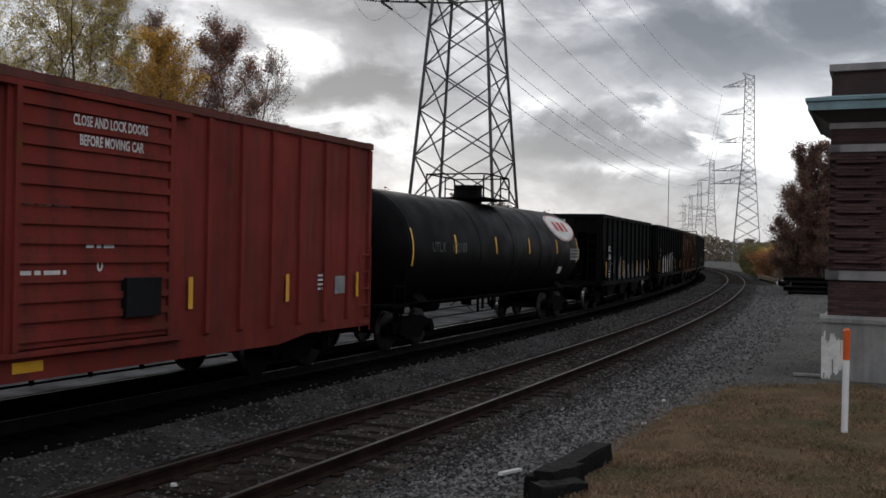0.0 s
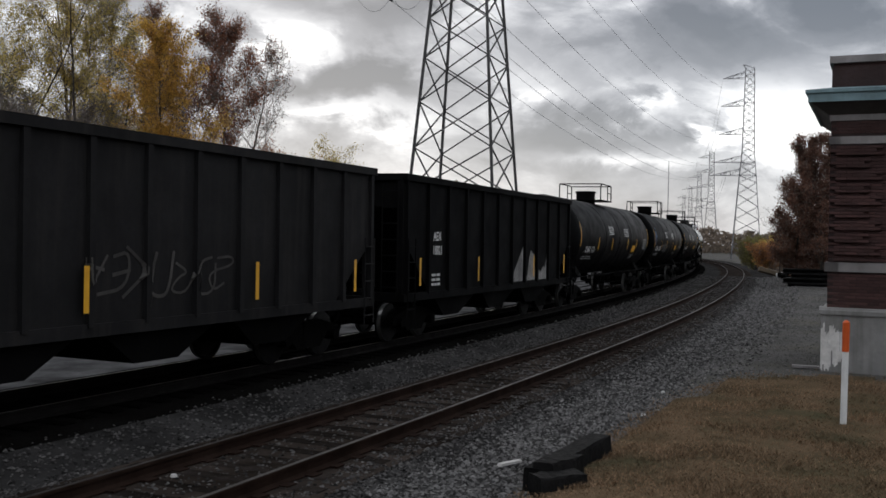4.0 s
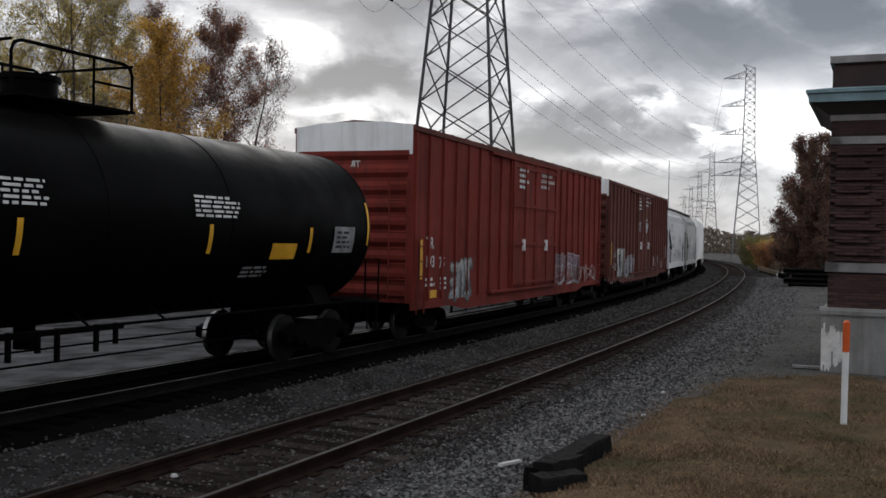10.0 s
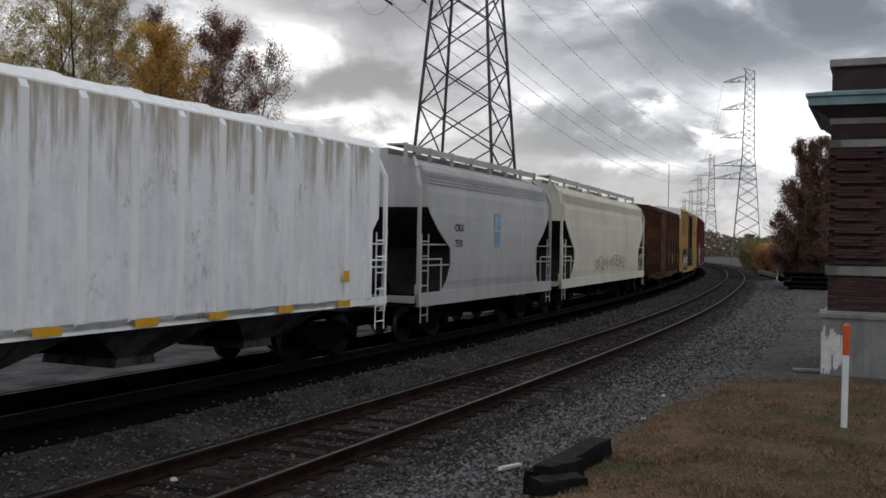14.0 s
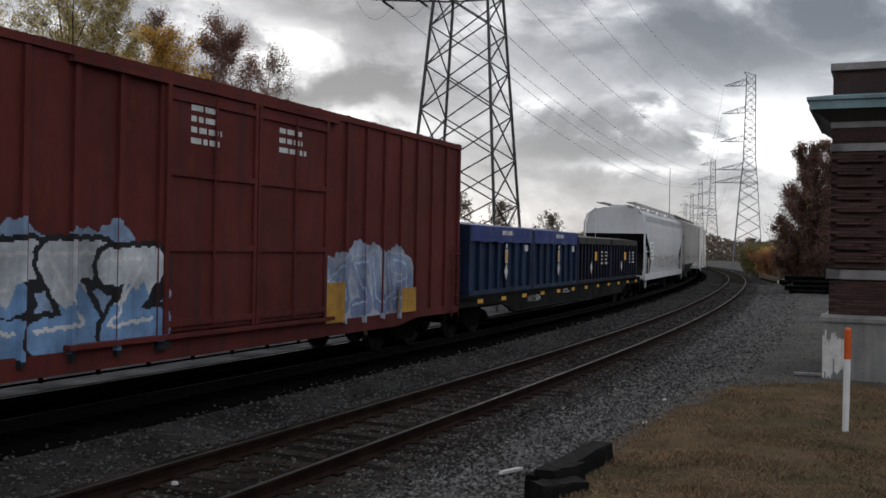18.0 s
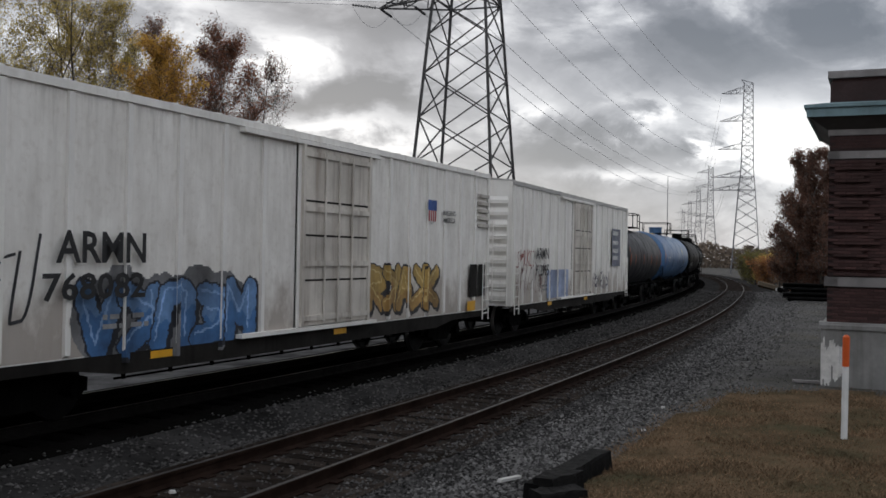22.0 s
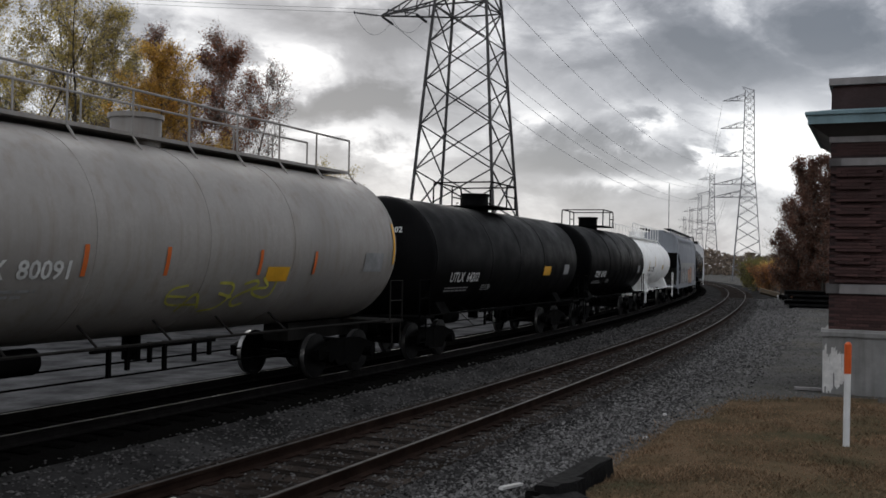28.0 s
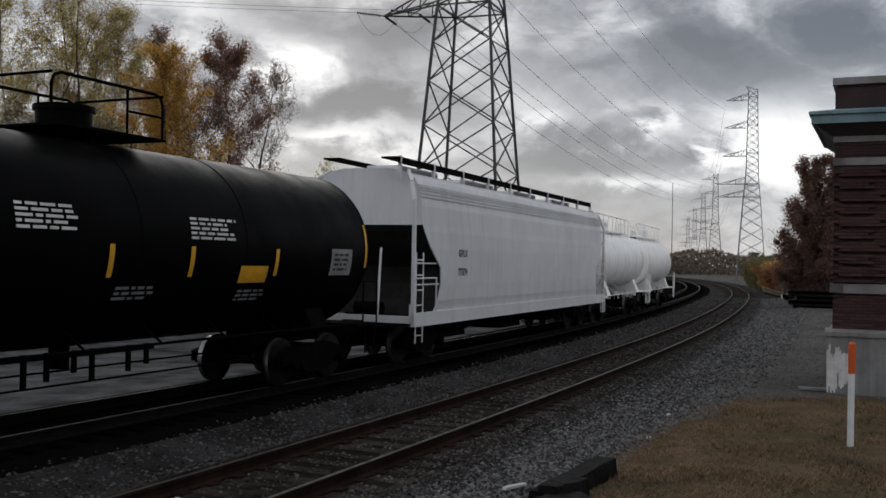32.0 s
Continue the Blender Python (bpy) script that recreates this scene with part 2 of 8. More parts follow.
class Shape:
    """Collects boxes, tubes and lofts into one mesh."""

    def __init__(self):
        self.v, self.f = [], []

    def add(self, verts, faces):
        o = len(self.v)
        self.v += [tuple(p) for p in verts]
        self.f += [tuple(o + i for i in q) for q in faces]
        return self

    def box(self, x0, x1, y0, y1, z0, z1):
        return self.add([(x, y, z) for x in (x0, x1) for y in (y0, y1) for z in (z0, z1)],
                        [(0, 1, 3, 2), (4, 6, 7, 5), (0, 4, 5, 1), (2, 3, 7, 6), (0, 2, 6, 4), (1, 5, 7, 3)])

    def tube(self, p, q, r, n=6, r2=None):
        p, q = Vector(p), Vector(q)
        d = (q - p).normalized()
        a = d.orthogonal().normalized()
        b = d.cross(a)
        r2 = r if r2 is None else r2
        ring = [(a * math.cos(2 * math.pi * k / n) + b * math.sin(2 * math.pi * k / n)) for k in range(n)]
        vs = [p + c * r for c in ring] + [q + c * r2 for c in ring]
        fs = [(k, (k + 1) % n, n + (k + 1) % n, n + k) for k in range(n)]
        return self.add(vs, fs + [tuple(range(n))[::-1], tuple(range(n, 2 * n))])

    def path(self, pts, r, n=6):
        """A bent rod or wire, in one piece."""
        pts = [Vector(p) for p in pts]
        rings, a = [], None
        for i, p in enumerate(pts):
            d = (pts[min(i + 1, len(pts) - 1)] - pts[max(i - 1, 0)]).normalized()
            a = d.orthogonal() if a is None else a - d * a.dot(d)
            a = a.normalized() if a.length > 1e-4 else d.orthogonal().normalized()
            b = d.cross(a)
            rings.append([p + (a * math.cos(2 * math.pi * k / n) + b * math.sin(2 * math.pi * k / n)) * r for k in range(n)])
        return self.loft(rings)

    def prism(self, poly, y0, y1):
        """poly in x, z; extruded along y."""
        n = len(poly)
        vs = [(x, y0, z) for x, z in poly] + [(x, y1, z) for x, z in poly]
        fs = [tuple(range(n))[::-1], tuple(range(n, 2 * n))] + [(k, n + k, n + (k + 1) % n, (k + 1) % n) for k in range(n)]
        return self.add(vs, fs)

    def prism_x(self, poly, x0, x1):
        """poly in y, z; extruded along x."""
        n = len(poly)
        vs = [(x0, y, z) for y, z in poly] + [(x1, y, z) for y, z in poly]
        fs = [tuple(range(n)), tuple(range(n, 2 * n))[::-1]] + [(k, (k + 1) % n, n + (k + 1) % n, n + k) for k in range(n)]
        return self.add(vs, fs)

    def loft(self, rings):
        n = len(rings[0])
        vs = [p for r in rings for p in r]
        fs = [(i * n + k, i * n + (k + 1) % n, (i + 1) * n + (k + 1) % n, (i + 1) * n + k)
              for i in range(len(rings) - 1) for k in range(n)]
        fs += [tuple(range(n))[::-1], tuple((len(rings) - 1) * n + k for k in range(n))]
        return self.add(vs, fs)

    def mesh(self, name, mat, smooth=False):
        me = bpy.data.meshes.new(name)
        me.from_pydata(self.v, [], self.f)
        bm = bmesh.new()
        bm.from_mesh(me)
        bmesh.ops.recalc_face_normals(bm, faces=bm.faces)
        bm.to_mesh(me)
        bm.free()
        if mat:
            me.materials.append(mat)
        if smooth:
            me.shade_smooth()
            me.set_sharp_from_angle(angle=radians(38))
        return me


def part(name, shape, mat, parent=None, label="", smooth=False, m=None):
    me = shape if isinstance(shape, bpy.types.Mesh) else shape.mesh(name, mat, smooth)
    ob = new(name, me)
    if parent:
        ob.parent = parent
    if m is not None:
        ob.matrix_basis = m
    if label:
        ob["label"] = label
    return ob


def thing(name, label, category, group="", kind="", m=None):
    ob = new(name)
    ob.empty_display_size = 0.2
    if m is not None:
        ob.matrix_basis = m
    return tagged(ob, label, category, group, kind)


TEXTS = {}


def glyphs(s, size):
    """The outline of a word as verts and faces in the plane x, z; starts at x = 0."""
    key = (s, round(size, 3))
    if key not in TEXTS:
        c = bpy.data.curves.new("word", "FONT")
        c.body, c.size, c.resolution_u, c.offset = s, size, 2, 0.02 * size
        ob = bpy.data.objects.new("word", c)
        me = bpy.data.meshes.new_from_object(ob)
        TEXTS[key] = ([tuple(v.co) for v in me.vertices], [tuple(p.vertices) for p in me.polygons])
        bpy.data.objects.remove(ob)
        bpy.data.meshes.remove(me)
        bpy.data.curves.remove(c)
    return TEXTS[key]


def flat_side(y):
    return lambda x, z: (x, y, z)


def round_side(radius, zc):
    """Wraps heights round a tank: z is measured along the skin from the tank's middle height."""
    def f(x, z):
        a = (z - zc) / radius
        return (x, -(radius + 0.016) * math.cos(a), zc + (radius + 0.016) * math.sin(a))
    return f


def lettering(car, s, x, z, size, where, mat=None, width=None):
    """Words on a car's side, beginning at x, baseline z."""
    vs, fs = glyphs(s, size)
    if not vs:
        return None
    k = 1.0 if width is None else width / max(1e-6, max(v[0] for v in vs))
    sh = Shape().add([where(x + v[0] * k, z + v[1]) for v in vs], fs)
    me = bpy.data.meshes.new("lettering")
    me.from_pydata(sh.v, [], sh.f)
    me.materials.append(mat or WHITE_MARK)
    ob = new("lettering", me)
    ob.parent = car
    return ob


def patch(car, name, x0, x1, z0, z1, where, mat, label="", step=0.08, lift=0.0):
    """A thin painted or stuck-on rectangle that follows a side."""
    n = max(1, int(abs(z1 - z0) / step))
    vs, fs = [], []
    for i in range(n + 1):
        z = z0 + (z1 - z0) * i / n
        for x in (x0, x1):
            p = where(x, z)
            vs.append((p[0], p[1] - lift, p[2]))
    for i in range(n):
        fs.append((2 * i, 2 * i + 1, 2 * i + 3, 2 * i + 2))
    me = bpy.data.meshes.new(name)
    me.from_pydata(vs, [], fs)
    me.materials.append(mat)
    ob = new(name, me)
    ob.parent = car
    if label:
        ob["label"] = label
    return ob


def small_print(car, x, z, w, rows, where, mat=None, h=0.045, seed=0):
    """Print too small to read: short bars, row by row."""
    rnd = random.Random(seed + int(x * 100))
    sh = Shape()
    for r in range(rows):
        zz = z - r * h * 1.9
        xx = x
        end = x + w * rnd.uniform(0.75, 1.0)
        while xx < end:
            ww = min(rnd.uniform(0.08, 0.3), end - xx)
            if ww > 0.03:
                a, b, c, d = where(xx, zz), where(xx + ww, zz), where(xx + ww, zz + h), where(xx, zz + h)
                sh.add([a, b, c, d], [(0, 1, 2, 3)])
            xx += ww + 0.05
    me = bpy.data.meshes.new("stencil")
    me.from_pydata(sh.v, [], sh.f)
    me.materials.append(mat or WHITE_MARK)
    ob = new("stencil", me)
    ob.parent = car
    ob["kind"] = "stuff"
    return ob


# ---- the line of the two tracks ----
START, HEADING = (-2.339, 11.408), 0.42351
BEND_AT = (0, 15, 30, 45, 60, 80, 110, 150, 200)
BEND = (0.00033, 0.00224, 0.00224, 0.00156, 0.00099, 0.00175, 0.00194, 0.00188, 0.00188)
SPACING, FAR_Z, HALF_GAUGE = 4.732, 0.12, 0.735
_s = np.arange(-90.0, 800.0, 0.5)
_k = np.interp(_s, BEND_AT, BEND)
_k[_s < 0] = 0.0002
_th = HEADING - np.concatenate(([0.0], np.cumsum((_k[1:] + _k[:-1]) * 0.25)))
_th += HEADING - np.interp(0.0, _s, _th)
_x = np.concatenate(([0.0], np.cumsum(np.sin((_th[1:] + _th[:-1]) / 2) * 0.5)))
_y = np.concatenate(([0.0], np.cumsum(np.cos((_th[1:] + _th[:-1]) / 2) * 0.5)))
_x += START[0] - np.interp(0.0, _s, _x)
_y += START[1] - np.interp(0.0, _s, _y)


def on_line(s, d=0.0, z=0.0):
    """The place s metres along the near track, d metres to its right, at height z, and the heading."""
    x, y, th = (float(np.interp(s, _s, a)) for a in (_x, _y, _th))
    return Vector((x + math.cos(th) * d, y - math.sin(th) * d, z)), th


def strip(name, cross, s0, s1, step, mat, smooth=True, label="", z_add=0.0):
    """A band along the track: cross is a list of (d, z)."""
    ss = list(np.arange(s0, s1 + 1e-6, step))
    sh = Shape()
    n = len(cross)
    sh.v = [tuple(on_line(s, d, z + z_add)[0]) for s in ss for d, z in cross]
    sh.f = [(i * n + k, i * n + k + 1, (i + 1) * n + k + 1, (i + 1) * n + k) for i in range(len(ss) - 1) for k in range(n - 1)]
    return sh

# ---- ground, tracks ----


def ground_z(d):
    """Height of the ground d metres to the right of the near track."""
    return float(np.interp(d, (-200, -14, -10.5, -8.2, -6.7, -6.2, -3.3, -2.7, -2.0, -1.45, 1.5, 2.0, 3.2, 4.2, 200),
                           (-0.5, -0.5, -0.45, -0.4, -0.10, -0.08, -0.08, -0.14, -0.30, -0.20, -0.20, -0.26, -0.12, 0.06, 0.15)))


def build_ground():
    sh = Shape()
    ring = [(30, -0.6), (80, -0.65), (250, -0.8), (900, -1.5), (4300, -4.0)]
    n = 48
    sh.v = [(0, 0, -0.62)] + [(r * math.cos(2 * math.pi * k / n), r * math.sin(2 * math.pi * k / n), z) for r, z in ring for k in range(n)]
    sh.f = [(0, 1 + k, 1 + (k + 1) % n) for k in range(n)]
    sh.f += [(1 + i * n + k, 1 + i * n + (k + 1) % n, 1 + (i + 1) * n + (k + 1) % n, 1 + (i + 1) * n + k)
             for i in range(len(ring) - 1) for k in range(n)]
    tagged(part("ground", sh, EARTH), "brown autumn earth and field out to the horizon", "ground", kind="structure")
    # the formation under and beside the tracks, and the lot to the right
    ds = [-40, -25, -14, -10.5, -9]
    far = strip("", [(d, ground_z(d)) for d in ds + [-8.2]], -90, 330, 3, None)
    tagged(part("gravel_road", far, BALLAST_LIGHT), "pale grey gravel access road beyond the tracks", "gravel road", kind="structure")
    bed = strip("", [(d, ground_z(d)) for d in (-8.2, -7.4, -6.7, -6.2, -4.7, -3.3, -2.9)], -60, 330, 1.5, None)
    tagged(part("trackbed_1", bed, BALLAST_SHADED), "near-black ballast with the train's shade painted into it", "ballast", kind="structure")
    brown = strip("", [(d, -0.182 + 0.002 * abs(d)) for d in (-1.42, -0.7, 0, 0.7, 1.42)], -60, 330, 1.5, None)
    tagged(part("trackbed_3", brown, BALLAST_BROWN), "rust-brown dusty ballast between the empty rails", "ballast", kind="structure")
    ds = [-2.9, -2.6, -2.3, -2.0, -1.45, 0, 1.5, 2.0, 2.6, 3.2]
    bed = strip("", [(d, ground_z(d)) for d in ds], -60, 330, 1.5, None)
    tagged(part("trackbed_2", bed, BALLAST), "dark grey crushed stone ballast of the empty track", "ballast", kind="structure")
    ds = [3.2, 3.7, 4.2, 6, 9, 14, 25, 60]
    lot = strip("", [(d, ground_z(d)) for d in ds], -60, 330, 3, None)
    tagged(part("gravel_lot", lot, LOT), "grey compacted gravel lot beside the tracks", "gravel", kind="structure")


GRASS_EDGE = [(3.45, -40), (3.5, -12), (3.42, -4), (3.52, 0), (3.5, 4), (3.7, 7.5), (4.4, 9.6), (5.5, 10.6), (7.2, 10.4), (9.5, 9.2), (20, 5.0), (20, -40)]


def in_poly(d, s, poly):
    r = False
    for (d0, s0), (d1, s1) in zip(poly, poly[1:] + poly[:1]):
        if (s0 > s) != (s1 > s) and d < (d1 - d0) * (s - s0) / (s1 - s0) + d0:
            r = not r
    return r


def build_grass():
    rnd = random.Random(5)
    sh = Shape()
    step = 0.5
    idx = {}
    for i in range(0, 34):
        for j in range(-40, 24):
            d, s = 3.2 + i * step, j * step
            jd = d + rnd.uniform(-0.12, 0.12)
            if in_poly(jd, s, GRASS_EDGE):
                for a in (0, 1):
                    for b in (0, 1):
                        k = (i + a, j + b)
                        if k not in idx:
                            idx[k] = len(sh.v)
                            dd, s2 = 3.2 + k[0] * step, k[1] * step
                            sh.v.append(tuple(on_line(s2, dd, ground_z(dd) + 0.05 + 0.02 * noise.noise((dd * 0.8, s2 * 0.8, 0)))[0]))
                sh.f.append(tuple(idx[k] for k in ((i, j), (i + 1, j), (i + 1, j + 1), (i, j + 1))))
    tagged(part("lawn", sh, GRASS_SOIL, smooth=True), "patch of dry brown autumn grass by the gravel", "grass", kind="structure")
    # blades, too many to count
    bl = Shape()
    made = 0
    while made < 120000:
        y = 7.0 + 16 * rnd.random() ** 1.6
        x = rnd.uniform(-1.0, 0.46 * y + 1.2)
        p = Vector((x, y))
        s = (p.x - START[0]) * math.sin(HEADING) + (p.y - START[1]) * math.cos(HEADING)
        c, th = on_line(s)
        d = (p.x - c.x) * math.cos(th) - (p.y - c.y) * math.sin(th)
        if d < 3.3 or not in_poly(d + rnd.gauss(0, 0.2), s + rnd.gauss(0, 0.4), GRASS_EDGE):
            made += 0.2
            continue
        made += 1
        z = ground_z(d) + 0.05
        h = rnd.uniform(0.015, 0.045) * (1.5 if noise.noise((x * 0.9, y * 0.9, 3)) > 0.1 else 0.7)
        a = rnd.uniform(0, 6.28)
        w = rnd.uniform(0.004, 0.009)
        lean = rnd.uniform(0.2, 1.6) * h
        ca, sa = math.cos(a), math.sin(a)
        b = rnd.uniform(0, 6.28)
        o = len(bl.v)
        bl.v += [(x - ca * w, y - sa * w, z), (x + ca * w, y + sa * w, z), (x + math.cos(b) * lean, y + math.sin(b) * lean, z + h)]
        bl.f.append((o, o + 1, o + 2))
    me = bpy.data.meshes.new("grass")
    me.from_pydata(bl.v, [], bl.f)
    me.materials.append(GRASS_BLADE)
    tagged(new("grass", me), "short dry tan grass blades over the lawn", "grass", kind="stuff")


RAIL_PROFILE = [(-0.07, -0.17), (0.07, -0.17), (0.07, -0.155), (0.012, -0.13), (0.012, -0.045), (0.036, -0.035), (0.036, -0.004),
                (0.026, 0.0), (-0.026, 0.0), (-0.036, -0.004), (-0.036, -0.035), (-0.012, -0.045), (-0.012, -0.13), (-0.07, -0.155)]


def build_tracks():
    for d0, z0, nm in ((0.0, 0.0, "near"), (-SPACING, FAR_Z, "far")):
        track = thing("railway_track", "curved railway track with rusty rails on dark wooden ties", "railway track", "two parallel tracks", kind="structure")
        for side in (-1, 1):
            ss = list(np.arange(-60, 330, 2.0))
            rings = []
            for s in ss:
                rings.append([tuple(on_line(s, d0 + side * HALF_GAUGE + a, z0 + b)[0]) for a, b in RAIL_PROFILE])
            r = part("rail", Shape().loft(rings), RAIL_STEEL if nm == "near" else RAIL_SHADED, track, "rust-brown steel rail")
            # worn running surface
            top = Shape()
            top.v = [tuple(on_line(s, d0 + side * HALF_GAUGE + a, z0 + 0.003)[0]) for s in ss for a in (-0.028, 0.028)]
            top.f = [(2 * i, 2 * i + 1, 2 * i + 3, 2 * i + 2) for i in range(len(ss) - 1)]
            part("rail_head", top, RAIL_HEAD, r, "bright worn top of the rail")
        tie = Shape()
        c = 0.012
        tie.loft([[(-1.3, -0.11, z0 - 0.36), (-1.3, 0.11, z0 - 0.36), (-1.3, 0.11, z0 - 0.18), (-1.3, 0.11 - c, z0 - 0.17), (-1.3, -0.11 + c, z0 - 0.17), (-1.3, -0.11, z0 - 0.18)],
                  [(1.3, -0.11, z0 - 0.36), (1.3, 0.11, z0 - 0.36), (1.3, 0.11, z0 - 0.18), (1.3, 0.11 - c, z0 - 0.17), (1.3, -0.11 + c, z0 - 0.17), (1.3, -0.11, z0 - 0.18)]])
        # far ties use the copy darkened for the train's shade
        wood = TIE_WOOD if nm == "near" else TIE_SHADED
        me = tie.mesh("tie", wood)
        rnd = random.Random(2)
        rest = Shape()
        for i in range(330):
            s = -14 + i * 0.53
            p, th = on_line(s, d0 + rnd.uniform(-0.05, 0.05))
            m = Matrix.Translation((p.x, p.y, rnd.uniform(-0.012, 0.006))) @ Matrix.Rotation(-th + rnd.uniform(-0.02, 0.02), 4, "Z")
            if i < 150:
                part("tie", me, None, track, m=m)
            else:
                rest.add([m @ Vector(v) for v in tie.v], tie.f)
        r = part("ties", rest, wood, track)
        r["kind"] = "stuff"
        # tie plates by the rails, near the camera
        plate = Shape().box(-0.18, 0.18, -0.09, 0.09, z0 - 0.172, z0 - 0.15).mesh("tie_plate", RAIL_STEEL)
        if nm == "near":
            for i in range(0, 60):
                s = -14 + i * 0.53
                for side in (-1, 1):
                    p, th = on_line(s, d0 + side * HALF_GAUGE)
                    part("tie_plate", plate, None, track, m=Matrix.Translation((p.x, p.y, 0)) @ Matrix.Rotation(-th, 4, "Z"))


def build_stones():
    """Loose ballast stones, too many to count."""
    rnd = random.Random(11)
    heaps = ([], []), ([], [])
    made = 0
    while made < 110000:
        u = rnd.random()
        s = -12 + 92 * u ** 1.9
        d = rnd.uniform(-3.2, 3.6) if rnd.random() < 0.5 else rnd.uniform(1.0, 4.2 if s < 8 else 9.5)
        if d < -2.7 and rnd.random() > ((d + 3.2) / 0.5) ** 1.5:
            continue
        if abs(d) < 1.35 and (abs(abs(d) - HALF_GAUGE) < 0.09 or rnd.random() < 0.25):
            made += 0.3
            continue
        p, th = on_line(s, d)
        if p.y < 5 or abs(p.x) > 0.48 * p.y + 1.5 or in_poly(d, s, GRASS_EDGE):
            made += 0.1
            continue
        V, F = heaps[0] if d < 1.6 + 0.3 * rnd.random() else heaps[1]
        r = rnd.uniform(0.017, 0.038) * (1 + max(0, s) / 100) * (0.55 if d > 4.3 else 1.0)
        z = ground_z(d) + rnd.uniform(-0.3, 0.6) * r
        if abs(d) < 1.3:
            z = -0.185 + rnd.uniform(-0.3, 0.3) * r
        o = len(V)
        a = rnd.uniform(0, 6.28)
        for k in range(4):
            q = a + k * 1.57 + rnd.uniform(-0.3, 0.3)
            rr = r * rnd.uniform(0.7, 1.25)
            V.append((p.x + rr * math.cos(q), p.y + rr * math.sin(q), z + r * rnd.uniform(-0.3, 0.3)))
        V.append((p.x + r * rnd.uniform(-0.4, 0.4), p.y + r * rnd.uniform(-0.4, 0.4), z + r * rnd.uniform(0.5, 0.95)))
        F += [(o, o + 1, o + 4), (o + 1, o + 2, o + 4), (o + 2, o + 3, o + 4), (o + 3, o, o + 4)]
        made += 1
    for (V, F), mat, label in ((heaps[0], STONES_DARK, "dark crushed stones round the empty track"), (heaps[1], STONES, "loose grey crushed stones on the shoulder")):
        me = bpy.data.meshes.new("ballast_stones")
        me.from_pydata(V, [], F)
        me.materials.append(mat)
        tagged(new("ballast_stones", me), label, "stones", kind="stuff")


build_ground()
build_grass()
build_tracks()
build_stones()

# ---- train: shared running gear ----
WHEEL = Shape()
_prof = [(-0.07, 0.0), (-0.07, 0.40), (-0.06, 0.457), (0.045, 0.447), (0.05, 0.475), (0.072, 0.475), (0.072, 0.41), (0.03, 0.39), (0.02, 0.16), (0.075, 0.14), (0.075, 0.0)]
WHEEL.loft([[(max(r, 0.002) * math.cos(2 * math.pi * k / 24), y, max(r, 0.002) * math.sin(2 * math.pi * k / 24)) for k in range(24)] for y, r in _prof])
WHEEL_ME = WHEEL.mesh("wheel", WHEEL_STEEL, True)
WHEEL_ME.materials.append(material("worn_tread", (0.40, 0.39, 0.38), 0.35, 0.9, 0.15, 3, 30, 0.0))
for _p in WHEEL_ME.polygons[48:72]:
    _p.material_index = 1
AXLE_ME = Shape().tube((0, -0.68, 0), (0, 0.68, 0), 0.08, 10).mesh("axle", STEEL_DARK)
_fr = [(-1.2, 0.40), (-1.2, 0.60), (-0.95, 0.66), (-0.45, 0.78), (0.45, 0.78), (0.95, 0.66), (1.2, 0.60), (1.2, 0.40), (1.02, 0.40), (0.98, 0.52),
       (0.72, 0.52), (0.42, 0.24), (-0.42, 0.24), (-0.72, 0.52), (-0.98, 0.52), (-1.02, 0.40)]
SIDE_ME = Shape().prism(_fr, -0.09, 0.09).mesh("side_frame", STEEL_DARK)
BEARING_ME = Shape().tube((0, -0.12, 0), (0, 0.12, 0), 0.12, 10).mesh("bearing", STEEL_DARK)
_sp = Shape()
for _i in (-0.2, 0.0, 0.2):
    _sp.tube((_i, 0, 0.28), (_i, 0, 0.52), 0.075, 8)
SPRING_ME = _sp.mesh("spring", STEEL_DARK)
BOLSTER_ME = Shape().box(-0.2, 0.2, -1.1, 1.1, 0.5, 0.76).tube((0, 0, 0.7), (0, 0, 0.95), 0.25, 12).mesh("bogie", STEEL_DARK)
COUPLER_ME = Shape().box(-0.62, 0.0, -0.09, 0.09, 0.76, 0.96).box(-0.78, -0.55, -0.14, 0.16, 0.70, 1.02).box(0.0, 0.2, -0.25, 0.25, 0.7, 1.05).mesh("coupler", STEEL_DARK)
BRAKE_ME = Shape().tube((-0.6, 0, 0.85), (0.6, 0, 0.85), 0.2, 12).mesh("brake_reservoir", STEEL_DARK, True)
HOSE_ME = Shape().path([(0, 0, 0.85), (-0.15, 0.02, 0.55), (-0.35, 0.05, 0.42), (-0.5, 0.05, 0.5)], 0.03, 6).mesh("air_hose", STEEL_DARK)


def bogie(car, x):
    b = part("bogie", BOLSTER_ME, None, car, "dark cast steel three-piece bogie", m=Matrix.Translation((x, 0, 0)))
    for sy in (-1, 1):
        part("side_frame", SIDE_ME, None, b, m=Matrix.Translation((0, sy * 1.0, 0)))
        part("spring_group", SPRING_ME, None, b, m=Matrix.Translation((0, sy * 1.02, 0)))
        for sx in (-1, 1):
            turn = Matrix.Rotation(math.pi if sy > 0 else 0.0, 4, "Z")
            part("wheel", WHEEL_ME, None, b, "steel wheel with a worn bright rim", m=Matrix.Translation((sx * 0.89, sy * 0.76, 0.457)) @ turn)
            part("bearing", BEARING_ME, None, b, m=Matrix.Translation((sx * 1.1 * 0.81, sy * 1.08, 0.457)))
    for sx in (-1, 1):
        part("axle", AXLE_ME, None, b, m=Matrix.Translation((sx * 0.89, 0, 0.457)))


